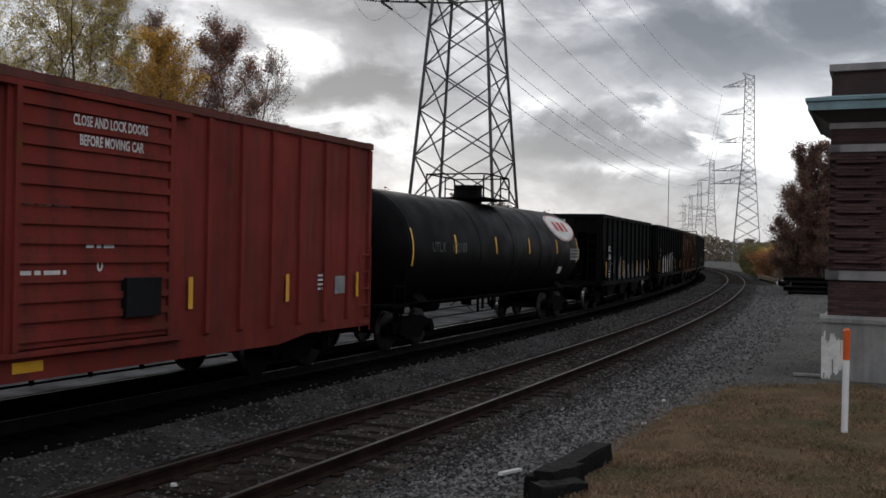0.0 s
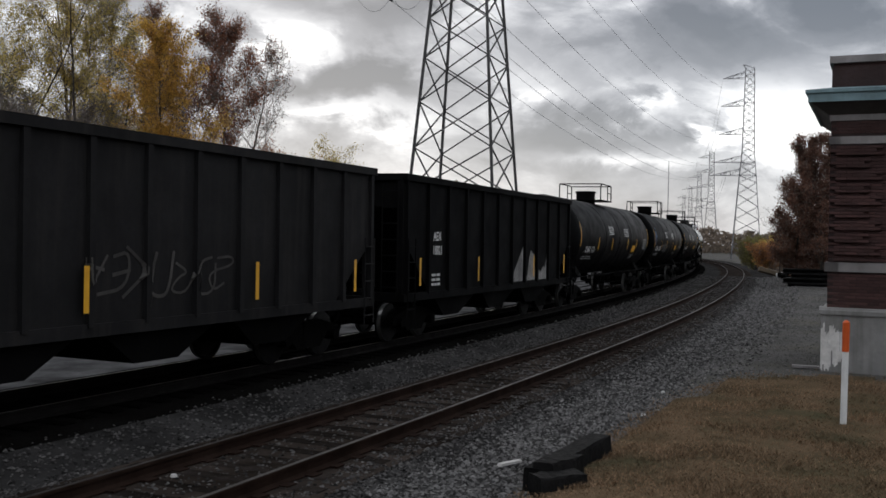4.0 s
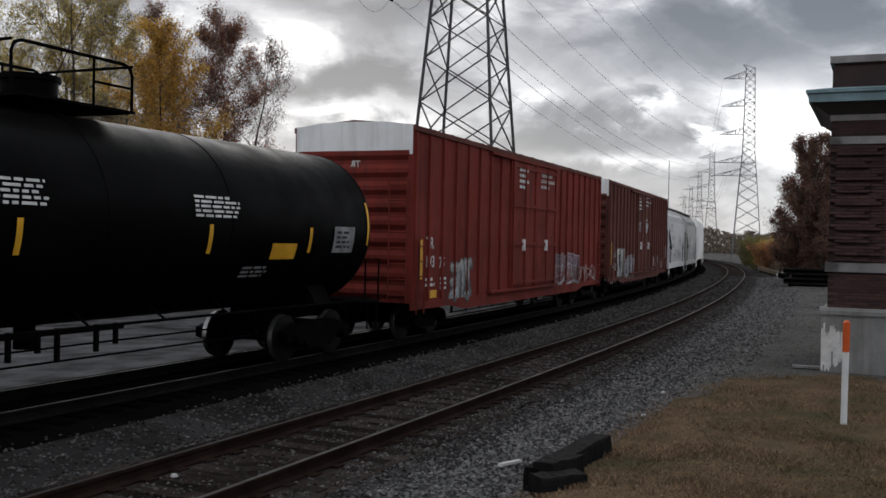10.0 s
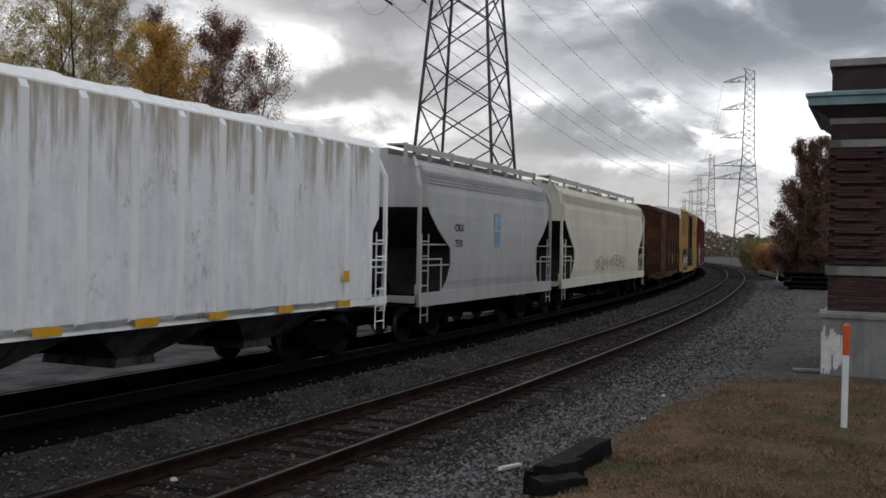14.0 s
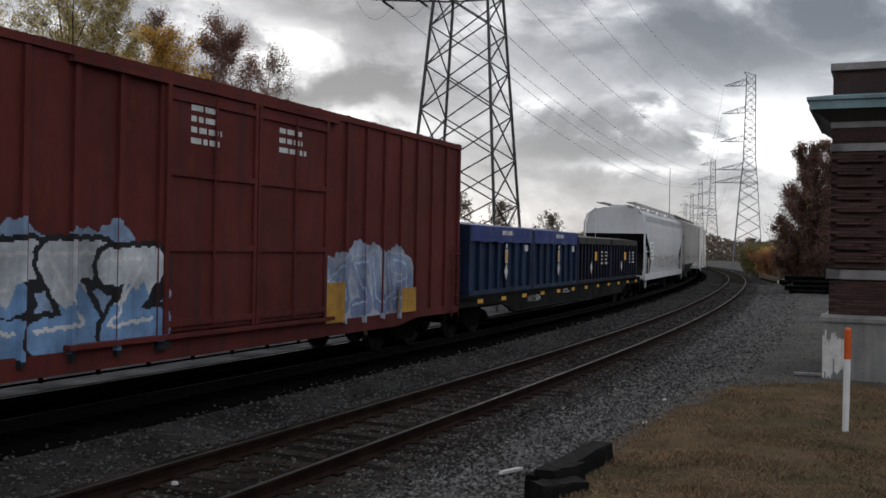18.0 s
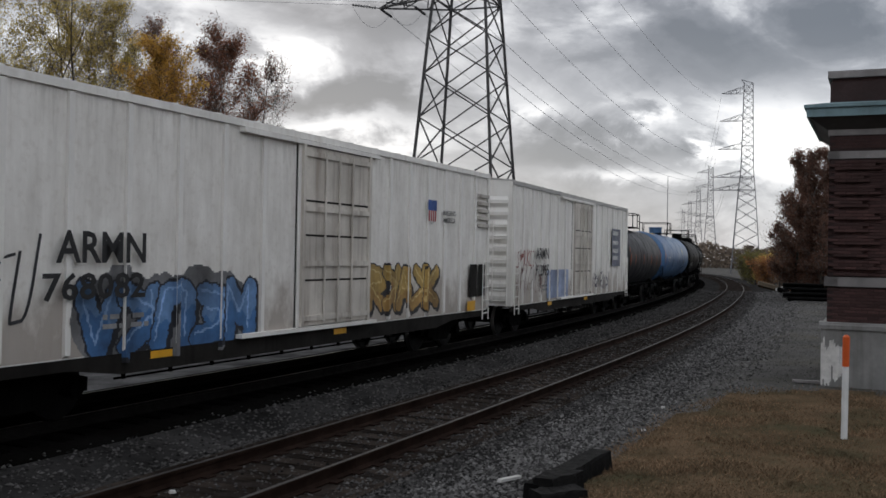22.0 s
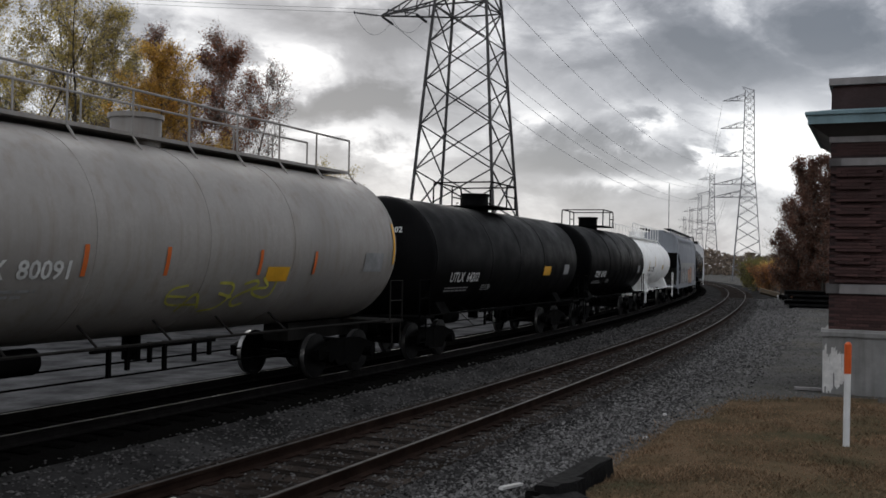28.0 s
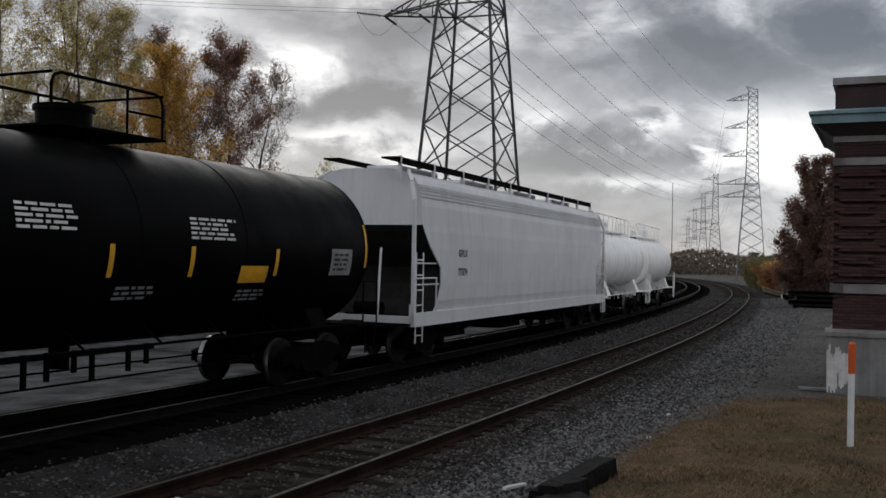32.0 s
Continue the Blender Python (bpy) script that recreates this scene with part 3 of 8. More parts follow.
def running_gear(car, half, inset=1.9):
    bogie(car, -half + inset)
    bogie(car, half - inset)
    part("coupler", COUPLER_ME, None, car, m=Matrix.Translation((-half, 0, 0)))
    part("coupler", COUPLER_ME, None, car, m=Matrix.Translation((half, 0, 0)) @ Matrix.Rotation(math.pi, 4, "Z"))
    for sx in (-1, 1):
        part("air_hose", HOSE_ME, None, car, m=Matrix.Translation((sx * half, 0, 0)) @ Matrix.Rotation(0 if sx < 0 else math.pi, 4, "Z"))


CAR_LIST = []


def rail_car(label, category, a, b):
    car = thing("rail_car", label, category, "cars of the freight train")
    CAR_LIST.append((car, (a + b) / 2, (b - a) / 2))
    return car, (b - a) / 2


def ladder(car, x0, x1, y, z0, z1, mat, rungs=6, r=0.016, end=False, label=""):
    """Rungs and stiles; on the side (along x) or on the end (along y, x0 = x1 then)."""
    sh = Shape()
    if end:
        ya, yb = y
        for yy in (ya, yb):
            sh.tube((x0, yy, z0), (x0, yy, z1), r)
        for i in range(rungs):
            z = z0 + (z1 - z0) * (i + 0.5) / rungs
            sh.tube((x0, ya, z), (x0, yb, z), r)
    else:
        for xx in (x0, x1):
            sh.tube((xx, y, z0), (xx, y, z1), r)
        for i in range(rungs):
            z = z0 + (z1 - z0) * (i + 0.5) / rungs
            sh.tube((x0, y, z), (x1, y, z), r)
    return part("ladder", sh, mat, car, label)


GRAFFITI_PAINT = {}


def spray(c):
    if c not in GRAFFITI_PAINT:
        GRAFFITI_PAINT[c] = material("spray_paint", c, 0.65, 0, 0.45, 1.2, 7, 0.0, streak=0.5, dirt=tuple(v * 0.4 for v in c))
    return GRAFFITI_PAINT[c]


def ribbon(sh, pts, widths, where, lift):
    """A fat round-ended band along a bent line, on a car's side."""
    n = len(pts)
    left, right = [], []
    for i in range(n):
        a, b = pts[max(0, i - 1)], pts[min(n - 1, i + 1)]
        dx, dz = b[0] - a[0], b[1] - a[1]
        l = math.hypot(dx, dz) or 1.0
        w = widths[i] / 2
        for side, s in ((left, 1), (right, -1)):
            p = where(pts[i][0] - s * dz / l * w, pts[i][1] + s * dx / l * w)
            side.append((p[0], p[1] - lift, p[2]))
    sh.add(left + right, [(i, i + 1, n + i + 1, n + i) for i in range(n - 1)])


LETTER_FORMS = (
    (((0, 1), (0.9, 1), (0.1, 0), (1, 0)),), (((0, 0), (0, 1), (0.5, 0.3), (1, 1), (1, 0)),),
    (((0.9, 1), (0.05, 0.9), (0, 0.1), (0.9, 0)), ((0.05, 0.5), (0.7, 0.55))), (((0, 0), (0.45, 1), (0.9, 0)), ((0.2, 0.4), (0.7, 0.4))),
    (((0, 1), (0, 0)), ((0.9, 1), (0, 0.45), (1, 0))), (((0.95, 0.85), (0.3, 1), (0, 0.75), (0.9, 0.35), (0.7, 0), (0, 0.08)),),
    (((0, 1), (0.1, 0.1), (0.6, 0), (0.95, 0.2), (1, 1)),), (((0, 0), (0, 1), (0.8, 0.9), (0.85, 0.55), (0, 0.5), (1, 0)),),
    (((0.1, 0), (0, 0.9), (0.9, 1), (1, 0.1), (0.1, 0)),), (((0, 1), (0.45, 0), (1, 1)),))


def turned_form(rnd):
    """A form mirrored or stood on its head, so that it reads as no letter."""
    form, fx, fz, bend = rnd.choice(LETTER_FORMS), rnd.random() < 0.5, rnd.random() < 0.5, rnd.uniform(-0.22, 0.22)
    return [[((1 - x if fx else x) + bend * math.sin(3.1 * z), 1 - z if fz else z) for x, z in pts] for pts in form]


# half width, rib places, rib half width, rib depth, doors (from, to, depth) and belt rails of each flat-sided car
SIDES = {}


def on_side(car, where, x, z):
    """The painted skin at x, z: it follows the ribs and doors of a car that has them."""
    if car.name not in SIDES:
        return where(x, z)
    half, ribs, hw, out, doors, rails = SIDES[car.name]
    o = 0.0
    for x0, x1, d in doors:
        if x0 < x < x1:
            o = d
    if not o:
        if any(abs(x - r) <= hw for r in ribs):
            o = out
        if any(abs(z - r) <= 0.045 for r in rails):
            o = max(o, 0.037)
    return (x, -half - o - 0.011, z)


def blob_letters(car, x0, x1, z0, z1, where, fill, edge, seed, count=5, inner=None, halo=None, cell=0.026, edge_w=0.032):
    """Fat outlined spray-painted forms with a cast edge, tinted below; they spell nothing."""
    rnd = random.Random(seed)
    w, hgt = (x1 - x0) / count, z1 - z0
    pad = 0.16 * hgt
    nx, nz = int((x1 - x0 + 2 * pad) / cell), int((hgt + 2 * pad) / cell)
    X, Z = np.meshgrid(x0 - pad + (np.arange(nx) + 0.5) * cell, z0 - pad + (np.arange(nz) + 0.5) * cell, indexing="ij")
    X2, Z2 = X + 0.012 * np.sin(Z * 31 + seed), Z + 0.012 * np.sin(X * 27 + seed)
    ink = np.zeros((nx, nz), int)
    u = (X - (x0 + x1) / 2) / ((x1 - x0) / 2)
    if halo:
        ragged = 0.5 + 0.06 * np.sin(X * 3.1 + seed) + 0.04 * np.sin(X * 7.3 + 2 * Z) + 0.015 * np.sin(X * 23 + Z * 9) - 0.25 * np.abs(u) ** 6
        ink[np.abs(Z - (z0 + z1) / 2) < ragged * hgt * 1.12] = 6

    def far(lines, dx, dz):
        d = np.full(X.shape, 9.0)
        for pts in lines:
            for (ax, az), (bx, bz) in zip(pts[:-1], pts[1:]):
                ex, ez = bx - ax, bz - az
                t = np.clip(((X2 - dx - ax) * ex + (Z2 - dz - az) * ez) / (ex * ex + ez * ez + 1e-9), 0, 1)
                d = np.minimum(d, np.hypot(X2 - dx - ax - t * ex, Z2 - dz - az - t * ez))
        return d

    width, line = 0.44 * min(w, 0.75 * hgt), edge_w * hgt
    glyph = []
    for i in range(count):
        form = turned_form(rnd)
        lean, drop, tall = rnd.uniform(-0.15, 0.25) * w, rnd.uniform(0.0, 0.08) * hgt, rnd.uniform(0.88, 1.0)
        lo, hi = z0 + drop + width * 0.5, z0 + hgt * tall - width * 0.5
        left, span = x0 + i * w + width * 0.35, w - width * 0.45
        glyph.append([[(left + (px + rnd.uniform(-0.07, 0.07)) * span + lean * (pz - 0.5), lo + (pz + rnd.uniform(-0.05, 0.05)) * (hi - lo)) for px, pz in pts] for pts in form])
    for g in glyph:
        ink[far(g, 0.05 * hgt, -0.05 * hgt) < width / 2 + line] = 1
    for g in glyph:
        d = far(g, 0, 0)
        ink[d < width / 2 + line] = 1
        body = d < width / 2
        ink[body] = 3
        ink[body & (Z < (z0 + z1) / 2 + 0.10 * hgt * np.sin(X * 6 + seed) + 0.05 * hgt * np.sin(X * 19))] = 4
        ink[body & (far(g, -0.18 * width, 0.18 * width) < 0.055 * width)] = 5
    other = inner or tuple(min(0.8, 0.55 * c + 0.5 * max(fill) * v) for c, v in zip(fill, (0.35, 0.45, 0.5)))
    tones = {1: edge, 3: fill, 4: other, 5: tuple(min(0.8, c * 1.4 + 0.1) for c in fill), 6: halo or edge}
    if car.name in SIDES:
        ink[Z < 0.82] = 0
    corner = np.arange((nx + 1) * (nz + 1)).reshape(nx + 1, nz + 1)
    for tone, colour in tones.items():
        a, b = np.nonzero(ink == tone)
        if not len(a):
            continue
        quads = np.stack([corner[a, b], corner[a + 1, b], corner[a + 1, b + 1], corner[a, b + 1]], 1)
        used, back = np.unique(quads, return_inverse=True)
        pts = [on_side(car, where, x0 - pad + (k // (nz + 1)) * cell, z0 - pad + (k % (nz + 1)) * cell) for k in used.tolist()]
        me = bpy.data.meshes.new("graffiti")
        me.from_pydata(pts, [], back.reshape(-1, 4).tolist())
        me.materials.append(spray(colour))
        ob = new("graffiti", me)
        ob.parent = car
        ob["label"], ob["kind"] = "spray-painted graffiti shapes", "stuff"


def stroke(sh, p, q, w, where, lift=0.005):
    dx, dz = q[0] - p[0], q[1] - p[1]
    l = math.hypot(dx, dz) or 1
    nx, nz = -dz / l * w / 2, dx / l * w / 2
    pts = [(p[0] + nx, p[1] + nz), (p[0] - nx, p[1] - nz), (q[0] - nx, q[1] - nz), (q[0] + nx, q[1] + nz)]
    vs = []
    for x, z in pts:
        a = where(x, z)
        vs.append((a[0], a[1] - lift, a[2]))
    sh.add(vs, [(0, 1, 2, 3)])


def scrawl(car, x0, x1, z0, z1, where, color, seed, width=0.035, marks=14):
    """A line of spray-can handwriting that spells nothing."""
    rnd = random.Random(seed)
    sh = Shape()
    w = (x1 - x0) / marks
    hgt = z1 - z0
    for i in range(marks):
        tall, lean = rnd.uniform(0.55, 1.0), rnd.uniform(0.0, 0.25) * hgt
        base = z0 + hgt * (1 - tall) * rnd.random()
        for pts in turned_form(rnd):
            pts = [(x0 + (i + 0.08 + 0.95 * px + rnd.uniform(-0.22, 0.22)) * w + lean * (pz - 0.5), base + (pz + rnd.uniform(-0.15, 0.15)) * hgt * tall) for px, pz in pts]
            for _ in range(2):
                cut = [pts[0]]
                for p, q in zip(pts[:-1], pts[1:]):
                    cut += [(p[0] * 0.75 + q[0] * 0.25, p[1] * 0.75 + q[1] * 0.25), (p[0] * 0.25 + q[0] * 0.75, p[1] * 0.25 + q[1] * 0.75)]
                pts = cut + [pts[-1]]
            ribbon(sh, pts, [width * rnd.uniform(0.8, 1.15)] * len(pts), lambda x, z: on_side(car, where, x, z), 0.003)
    me = bpy.data.meshes.new("graffiti")
    me.from_pydata(sh.v, [], sh.f)
    me.materials.append(spray(color))
    ob = new("graffiti", me)
    ob.parent = car
    ob["label"], ob["kind"] = "thin spray-painted scrawl", "stuff"


def panel_paint(name, base, base2, top, dark, height, top_at=0.75, dark_at=0.6, edge=0.25, rough=0.8, low=None, low_at=0.15):
    """Weathered paint of one panel between two ribs: stains that run down from the top, along the edges and in ragged patches."""
    m = bpy.data.materials.new(name)
    m.use_nodes = True
    n, l = m.node_tree.nodes, m.node_tree.links
    b = n["Principled BSDF"]
    b.inputs["Roughness"].default_value, b.inputs["Specular IOR Level"].default_value = rough, 0.15
    tc, info, sep = n.new("ShaderNodeTexCoord"), n.new("ShaderNodeObjectInfo"), n.new("ShaderNodeSeparateXYZ")
    l.new(tc.outputs["Object"], sep.inputs[0])
    shift = n.new("ShaderNodeVectorMath")
    shift.operation = "SCALE"
    shift.inputs[0].default_value = (37.0, 11.0, 23.0)
    l.new(info.outputs["Random"], shift.inputs["Scale"])

    def calc(op, a, c):
        k = n.new("ShaderNodeMath")
        k.operation = op
        for i, v in enumerate((a, c)):
            if isinstance(v, (int, float)):
                k.inputs[i].default_value = v
            else:
                l.new(v, k.inputs[i])
        return k.outputs[0]

    def cloudy(scale, stretch, detail=7.0):
        mp, ad, t = n.new("ShaderNodeMapping"), n.new("ShaderNodeVectorMath"), n.new("ShaderNodeTexNoise")
        mp.inputs["Scale"].default_value = stretch
        l.new(tc.outputs["Object"], mp.inputs["Vector"])
        l.new(mp.outputs[0], ad.inputs[0]), l.new(shift.outputs[0], ad.inputs[1])
        t.inputs["Scale"].default_value, t.inputs["Detail"].default_value, t.inputs["Roughness"].default_value = scale, detail, 0.62
        l.new(ad.outputs[0], t.inputs["Vector"])
        return t.outputs["Fac"]

    def step(v, lo, hi, most=1.0):
        r = n.new("ShaderNodeMapRange")
        l.new(v, r.inputs["Value"])
        for i, k in zip(("From Min", "From Max", "To Min", "To Max"), (lo, hi, 0.0, most)):
            r.inputs[i].default_value = k
        return r.outputs[0]

    def over(fac, a, c):
        x = n.new("ShaderNodeMix")
        x.data_type = "RGBA"
        l.new(fac, x.inputs["Factor"])
        for sock, v in ((x.inputs[6], a), (x.inputs[7], c)):
            if isinstance(v, tuple):
                sock.default_value = (*v, 1)
            else:
                l.new(v, sock)
        return x.outputs[2]

    big, run, fine = cloudy(1.6, (1.0, 1.0, 0.6)), cloudy(2.2, (3.0, 3.0, 0.35)), cloudy(9.0, (1.0, 1.0, 1.0), 4.0)
    col = over(step(calc("ADD", calc("MULTIPLY", big, 0.6), calc("MULTIPLY", run, 0.4)), 0.36, 0.64), base, base2)
    side = calc("POWER", calc("ABSOLUTE", calc("MULTIPLY", sep.outputs["X"], 1.7), 0), 4.0)
    rise = calc("ADD", calc("DIVIDE", sep.outputs["Z"], height), calc("ADD", calc("MULTIPLY", calc("SUBTRACT", run, 0.5), 1.5), calc("MULTIPLY", side, edge)))
    col = over(step(rise, top_at - 0.16, top_at + 0.16, 0.92), col, top)
    if low:
        down = calc("ADD", calc("DIVIDE", sep.outputs["Z"], height), calc("MULTIPLY", calc("SUBTRACT", big, 0.5), 0.9))
        col = over(step(calc("SUBTRACT", low_at, down), -0.08, 0.10, 0.75), col, low)
    patch_at = calc("ADD", calc("MULTIPLY", cloudy(1.1, (1.3, 1.3, 0.8)), 0.8), calc("MULTIPLY", fine, 0.2))
    col = over(step(patch_at, dark_at - 0.03, dark_at + 0.05, 0.95), col, dark)
    col = over(step(fine, 0.52, 0.8, 0.35), col, dark)
    l.new(col, b.inputs["Base Color"])
    return m


def side_panels(car, xs, y, z0, z1, mat, margin=0.06, cut=0.0):
    """One thin sheet between each two ribs; the end sheets may be cut along the slope."""
    for i, (a, b) in enumerate(zip(xs[:-1], xs[1:])):
        w, hgt = (b - a) / 2 - margin, z1 - z0
        if w < 0.1:
            continue
        poly = [(-w, 0), (w, 0), (w, hgt), (-w, hgt)]
        if cut and i == 0:
            poly = [(w, 0), (w, hgt), (-w, hgt), (-w, hgt * cut)]
        elif cut and i == len(xs) - 2:
            poly = [(-w, 0), (w, hgt * cut), (w, hgt), (-w, hgt)]
        part("side_panel", Shape().prism(poly, -0.006, 0.0), mat, car, m=Matrix.Translation(((a + b) / 2, y, z0)))

# ---- train: car bodies ----


def boxcar(label, a, b, paint, roof_paint, top=5.15, sill=0.95, half_w=1.56, ribs=14, door=(-1.6, 1.6), door_paint=None, plug=True,
           end_top=None, door_lines=4, grooved=False, rails=(), end_paint=None, double=False, rib_out=0.062, rib_paint=None, panels=None, sill_paint=None):
    car, h = rail_car(label, "boxcar", a, b)
    door_paint = door_paint or paint
    y = half_w
    body = Shape()
    body.prism_x([(-y, sill), (y, sill), (y, top - 0.12), (y * 0.55, top - 0.02), (0, top), (-y * 0.55, top - 0.02), (-y, top - 0.12)], -h + 0.06, h - 0.06)
    part("body", body, paint, car)
    # roof with cross ribs
    roof = Shape()
    n = 16
    for i in range(n + 1):
        x = -h + 0.08 + (2 * h - 0.16) * i / n
        roof.prism_x([(-y - 0.03, top - 0.15), (-y - 0.03, top - 0.10), (0, top + 0.05), (y + 0.03, top - 0.10), (y + 0.03, top - 0.15), (0, top)], x - 0.04, x + 0.04)
    for sy in (-1, 1):
        roof.box(-h, h, sy * y - 0.05, sy * y + 0.05, top - 0.24, top - 0.12)
    part("roof", roof, roof_paint, car, "ribbed steel roof with a raised edge")
    # ribs
    spaces = [(-h + 0.05, door[0] - 0.05), (door[1] + 0.05, h - 0.05)]
    rib = Shape()
    rib.prism_x([(0, sill + 0.02), (0, top - 0.24), (-rib_out, top - 0.27), (-rib_out, sill + 0.06)], -0.05, 0.05)
    rib_me = rib.mesh("rib", rib_paint or paint)
    per = ribs // 2
    rib_at = []
    for x0, x1 in spaces:
        for i in range(per + 1):
            x = x0 + (x1 - x0) * i / per
            x = min(max(x, -h + 0.11), h - 0.11)
            part("rib", rib_me, None, car, m=Matrix.Translation((x, -y, 0)))
            rib_at.append(x)
    SIDES[car.name] = (y, rib_at, 0.052, rib_out, [(door[0], door[1], 0.078)], rails)
    if panels:
        for a, b in zip(rib_at[:-1], rib_at[1:]):
            if b < door[0] or a > door[1]:
                side_panels(car, [a, b], -y, sill + 0.02, top - 0.25, panels, 0.05)
    far = Shape()
    for i in range(ribs):
        x = -h + 0.2 + (2 * h - 0.4) * i / (ribs - 1)
        far.box(x - 0.05, x + 0.05, y, y + 0.05, sill, top - 0.24)
    part("far_side_ribs", far, paint, car)
    for z in rails:
        for x0, x1 in spaces:
            part("belt_rail", Shape().box(x0, x1, -y - 0.035, -y, z - 0.04, z + 0.04), paint, car)
    # doors
    doors = [(door[0], door[1])] if not double else [(door[0], (door[0] + door[1]) / 2 - 0.02), ((door[0] + door[1]) / 2 + 0.02, door[1])]
    for x0, x1 in doors:
        d = part("door", Shape().box(x0, x1, -y - 0.075, -y + 0.02, sill + 0.12, top - 0.36), door_paint, car, "sliding steel door")
        for i in range(door_lines):
            z = sill + 0.25 + (top - sill - 0.75) * i / max(1, door_lines - 1)
            part("door_bar", Shape().prism([(x0 + 0.04, z - 0.05), (x1 - 0.04, z - 0.05), (x1 - 0.06, z + 0.05), (x0 + 0.06, z + 0.05)], -y - 0.115, -y - 0.07), door_paint, d)
        if plug:
            for f in (0.3, 0.5, 0.7) if not double else (0.5,):
                x = x0 + (x1 - x0) * f
                part("lock_rod", Shape().tube((x, -y - 0.12, sill + 0.15), (x, -y - 0.12, top - 0.42), 0.024), door_paint, d, "vertical lock rod")
        for x in (x0 + 0.04, x1 - 0.04):
            part("door_edge", Shape().box(x - 0.045, x + 0.045, -y - 0.12, -y - 0.06, sill + 0.1, top - 0.34), door_paint, d)
    part("door_track", Shape().box(door[0] - 1.9, door[1] + 0.3, -y - 0.14, -y - 0.01, sill + 0.02, sill + 0.09), paint, car)
    part("door_hood", Shape().box(door[0] - 1.9, door[1] + 0.4, -y - 0.12, -y - 0.01, top - 0.34, top - 0.26), paint, car)
    # ends: horizontal corrugations
    bars = 9
    for i in range(bars):
        z = sill + 0.25 + (top - 1.0 - sill) * i / (bars - 1)
        sh = Shape().prism([(-h + 0.06, z - 0.16), (-h - 0.02, z - 0.05), (-h - 0.02, z + 0.05), (-h + 0.06, z + 0.16)], -y + 0.1, y - 0.1)
        part("end_corrugation", sh, end_paint or paint, car)
    if end_top:
        part("end_panel", Shape().prism_x([(-y + 0.02, top - 0.78), (y - 0.02, top - 0.78), (y - 0.02, top - 0.11), (y * 0.55, top - 0.015), (0, top), (-y * 0.55, top - 0.015), (-y + 0.02, top - 0.11)], -h - 0.01, -h + 0.062), end_top, car, "white-painted top of the end wall")
    for yy in (-y + 0.02, y - 0.1):
        part("corner_post", Shape().box(-h - 0.005, -h + 0.12, yy - 0.03, yy + 0.11, sill, top - 0.15), paint, car)
    # sill, ladders, steps
    part("side_sill", Shape().prism([(-h, sill), (h, sill), (h, sill - 0.16), (h - 2.4, sill - 0.16), (h - 3.4, sill - 0.3), (-h + 3.4, sill - 0.3), (-h + 2.4, sill - 0.16), (-h, sill - 0.16)], -y - 0.012, -y + 0.03), sill_paint or paint, car)
    part("side_sill", Shape().box(-h, h, y - 0.03, y + 0.012, sill - 0.16, sill), paint, car)
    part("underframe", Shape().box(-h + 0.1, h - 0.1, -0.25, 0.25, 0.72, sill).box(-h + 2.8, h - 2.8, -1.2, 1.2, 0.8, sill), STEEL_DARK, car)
    ladder(car, -h + 0.12, -h + 0.55, -y - 0.09, sill - 0.25, sill + 1.5, paint, 5)
    ladder(car, h - 0.55, h - 0.12, -y - 0.09, sill - 0.25, sill + 1.5, paint, 5)
    ladder(car, -h - 0.1, -h - 0.1, (-y + 0.1, -y + 0.55), sill, top - 1.3, paint, 8, end=True)
    part("end_platform", Shape().box(-h - 0.3, -h, -0.6, 0.6, sill + 0.05, sill + 0.1), STEEL_DARK, car)
    part("brake_wheel", Shape().loft([[(-h - 0.14 + 0.03 * math.cos(k), 0.6 + (0.27 + 0.03 * math.sin(k)) * math.cos(2 * math.pi * j / 16), 2.9 + (0.27 + 0.03 * math.sin(k)) * math.sin(2 * math.pi * j / 16)) for j in range(16)] for k in (0, 1.57, 3.14, 4.71, 6.28)]), STEEL_DARK, car)
    sh = Shape()
    for x in np.arange(-h + 4.2, h - 4.0, 1.1):
        sh.box(x, x + 0.05, -0.9, -0.85, 0.45, 0.8)
    sh.tube((-h + 4, -0.9, 0.48), (h - 4, -0.9, 0.48), 0.02)
    part("brake_rod", sh, STEEL_DARK, car)
    part("brake_reservoir", BRAKE_ME, None, car, m=Matrix.Translation((1.0, -0.6, -0.15)))
    running_gear(car, h, 2.05)
    return car, h, flat_side(-y - 0.02), flat_side(-y - 0.085)


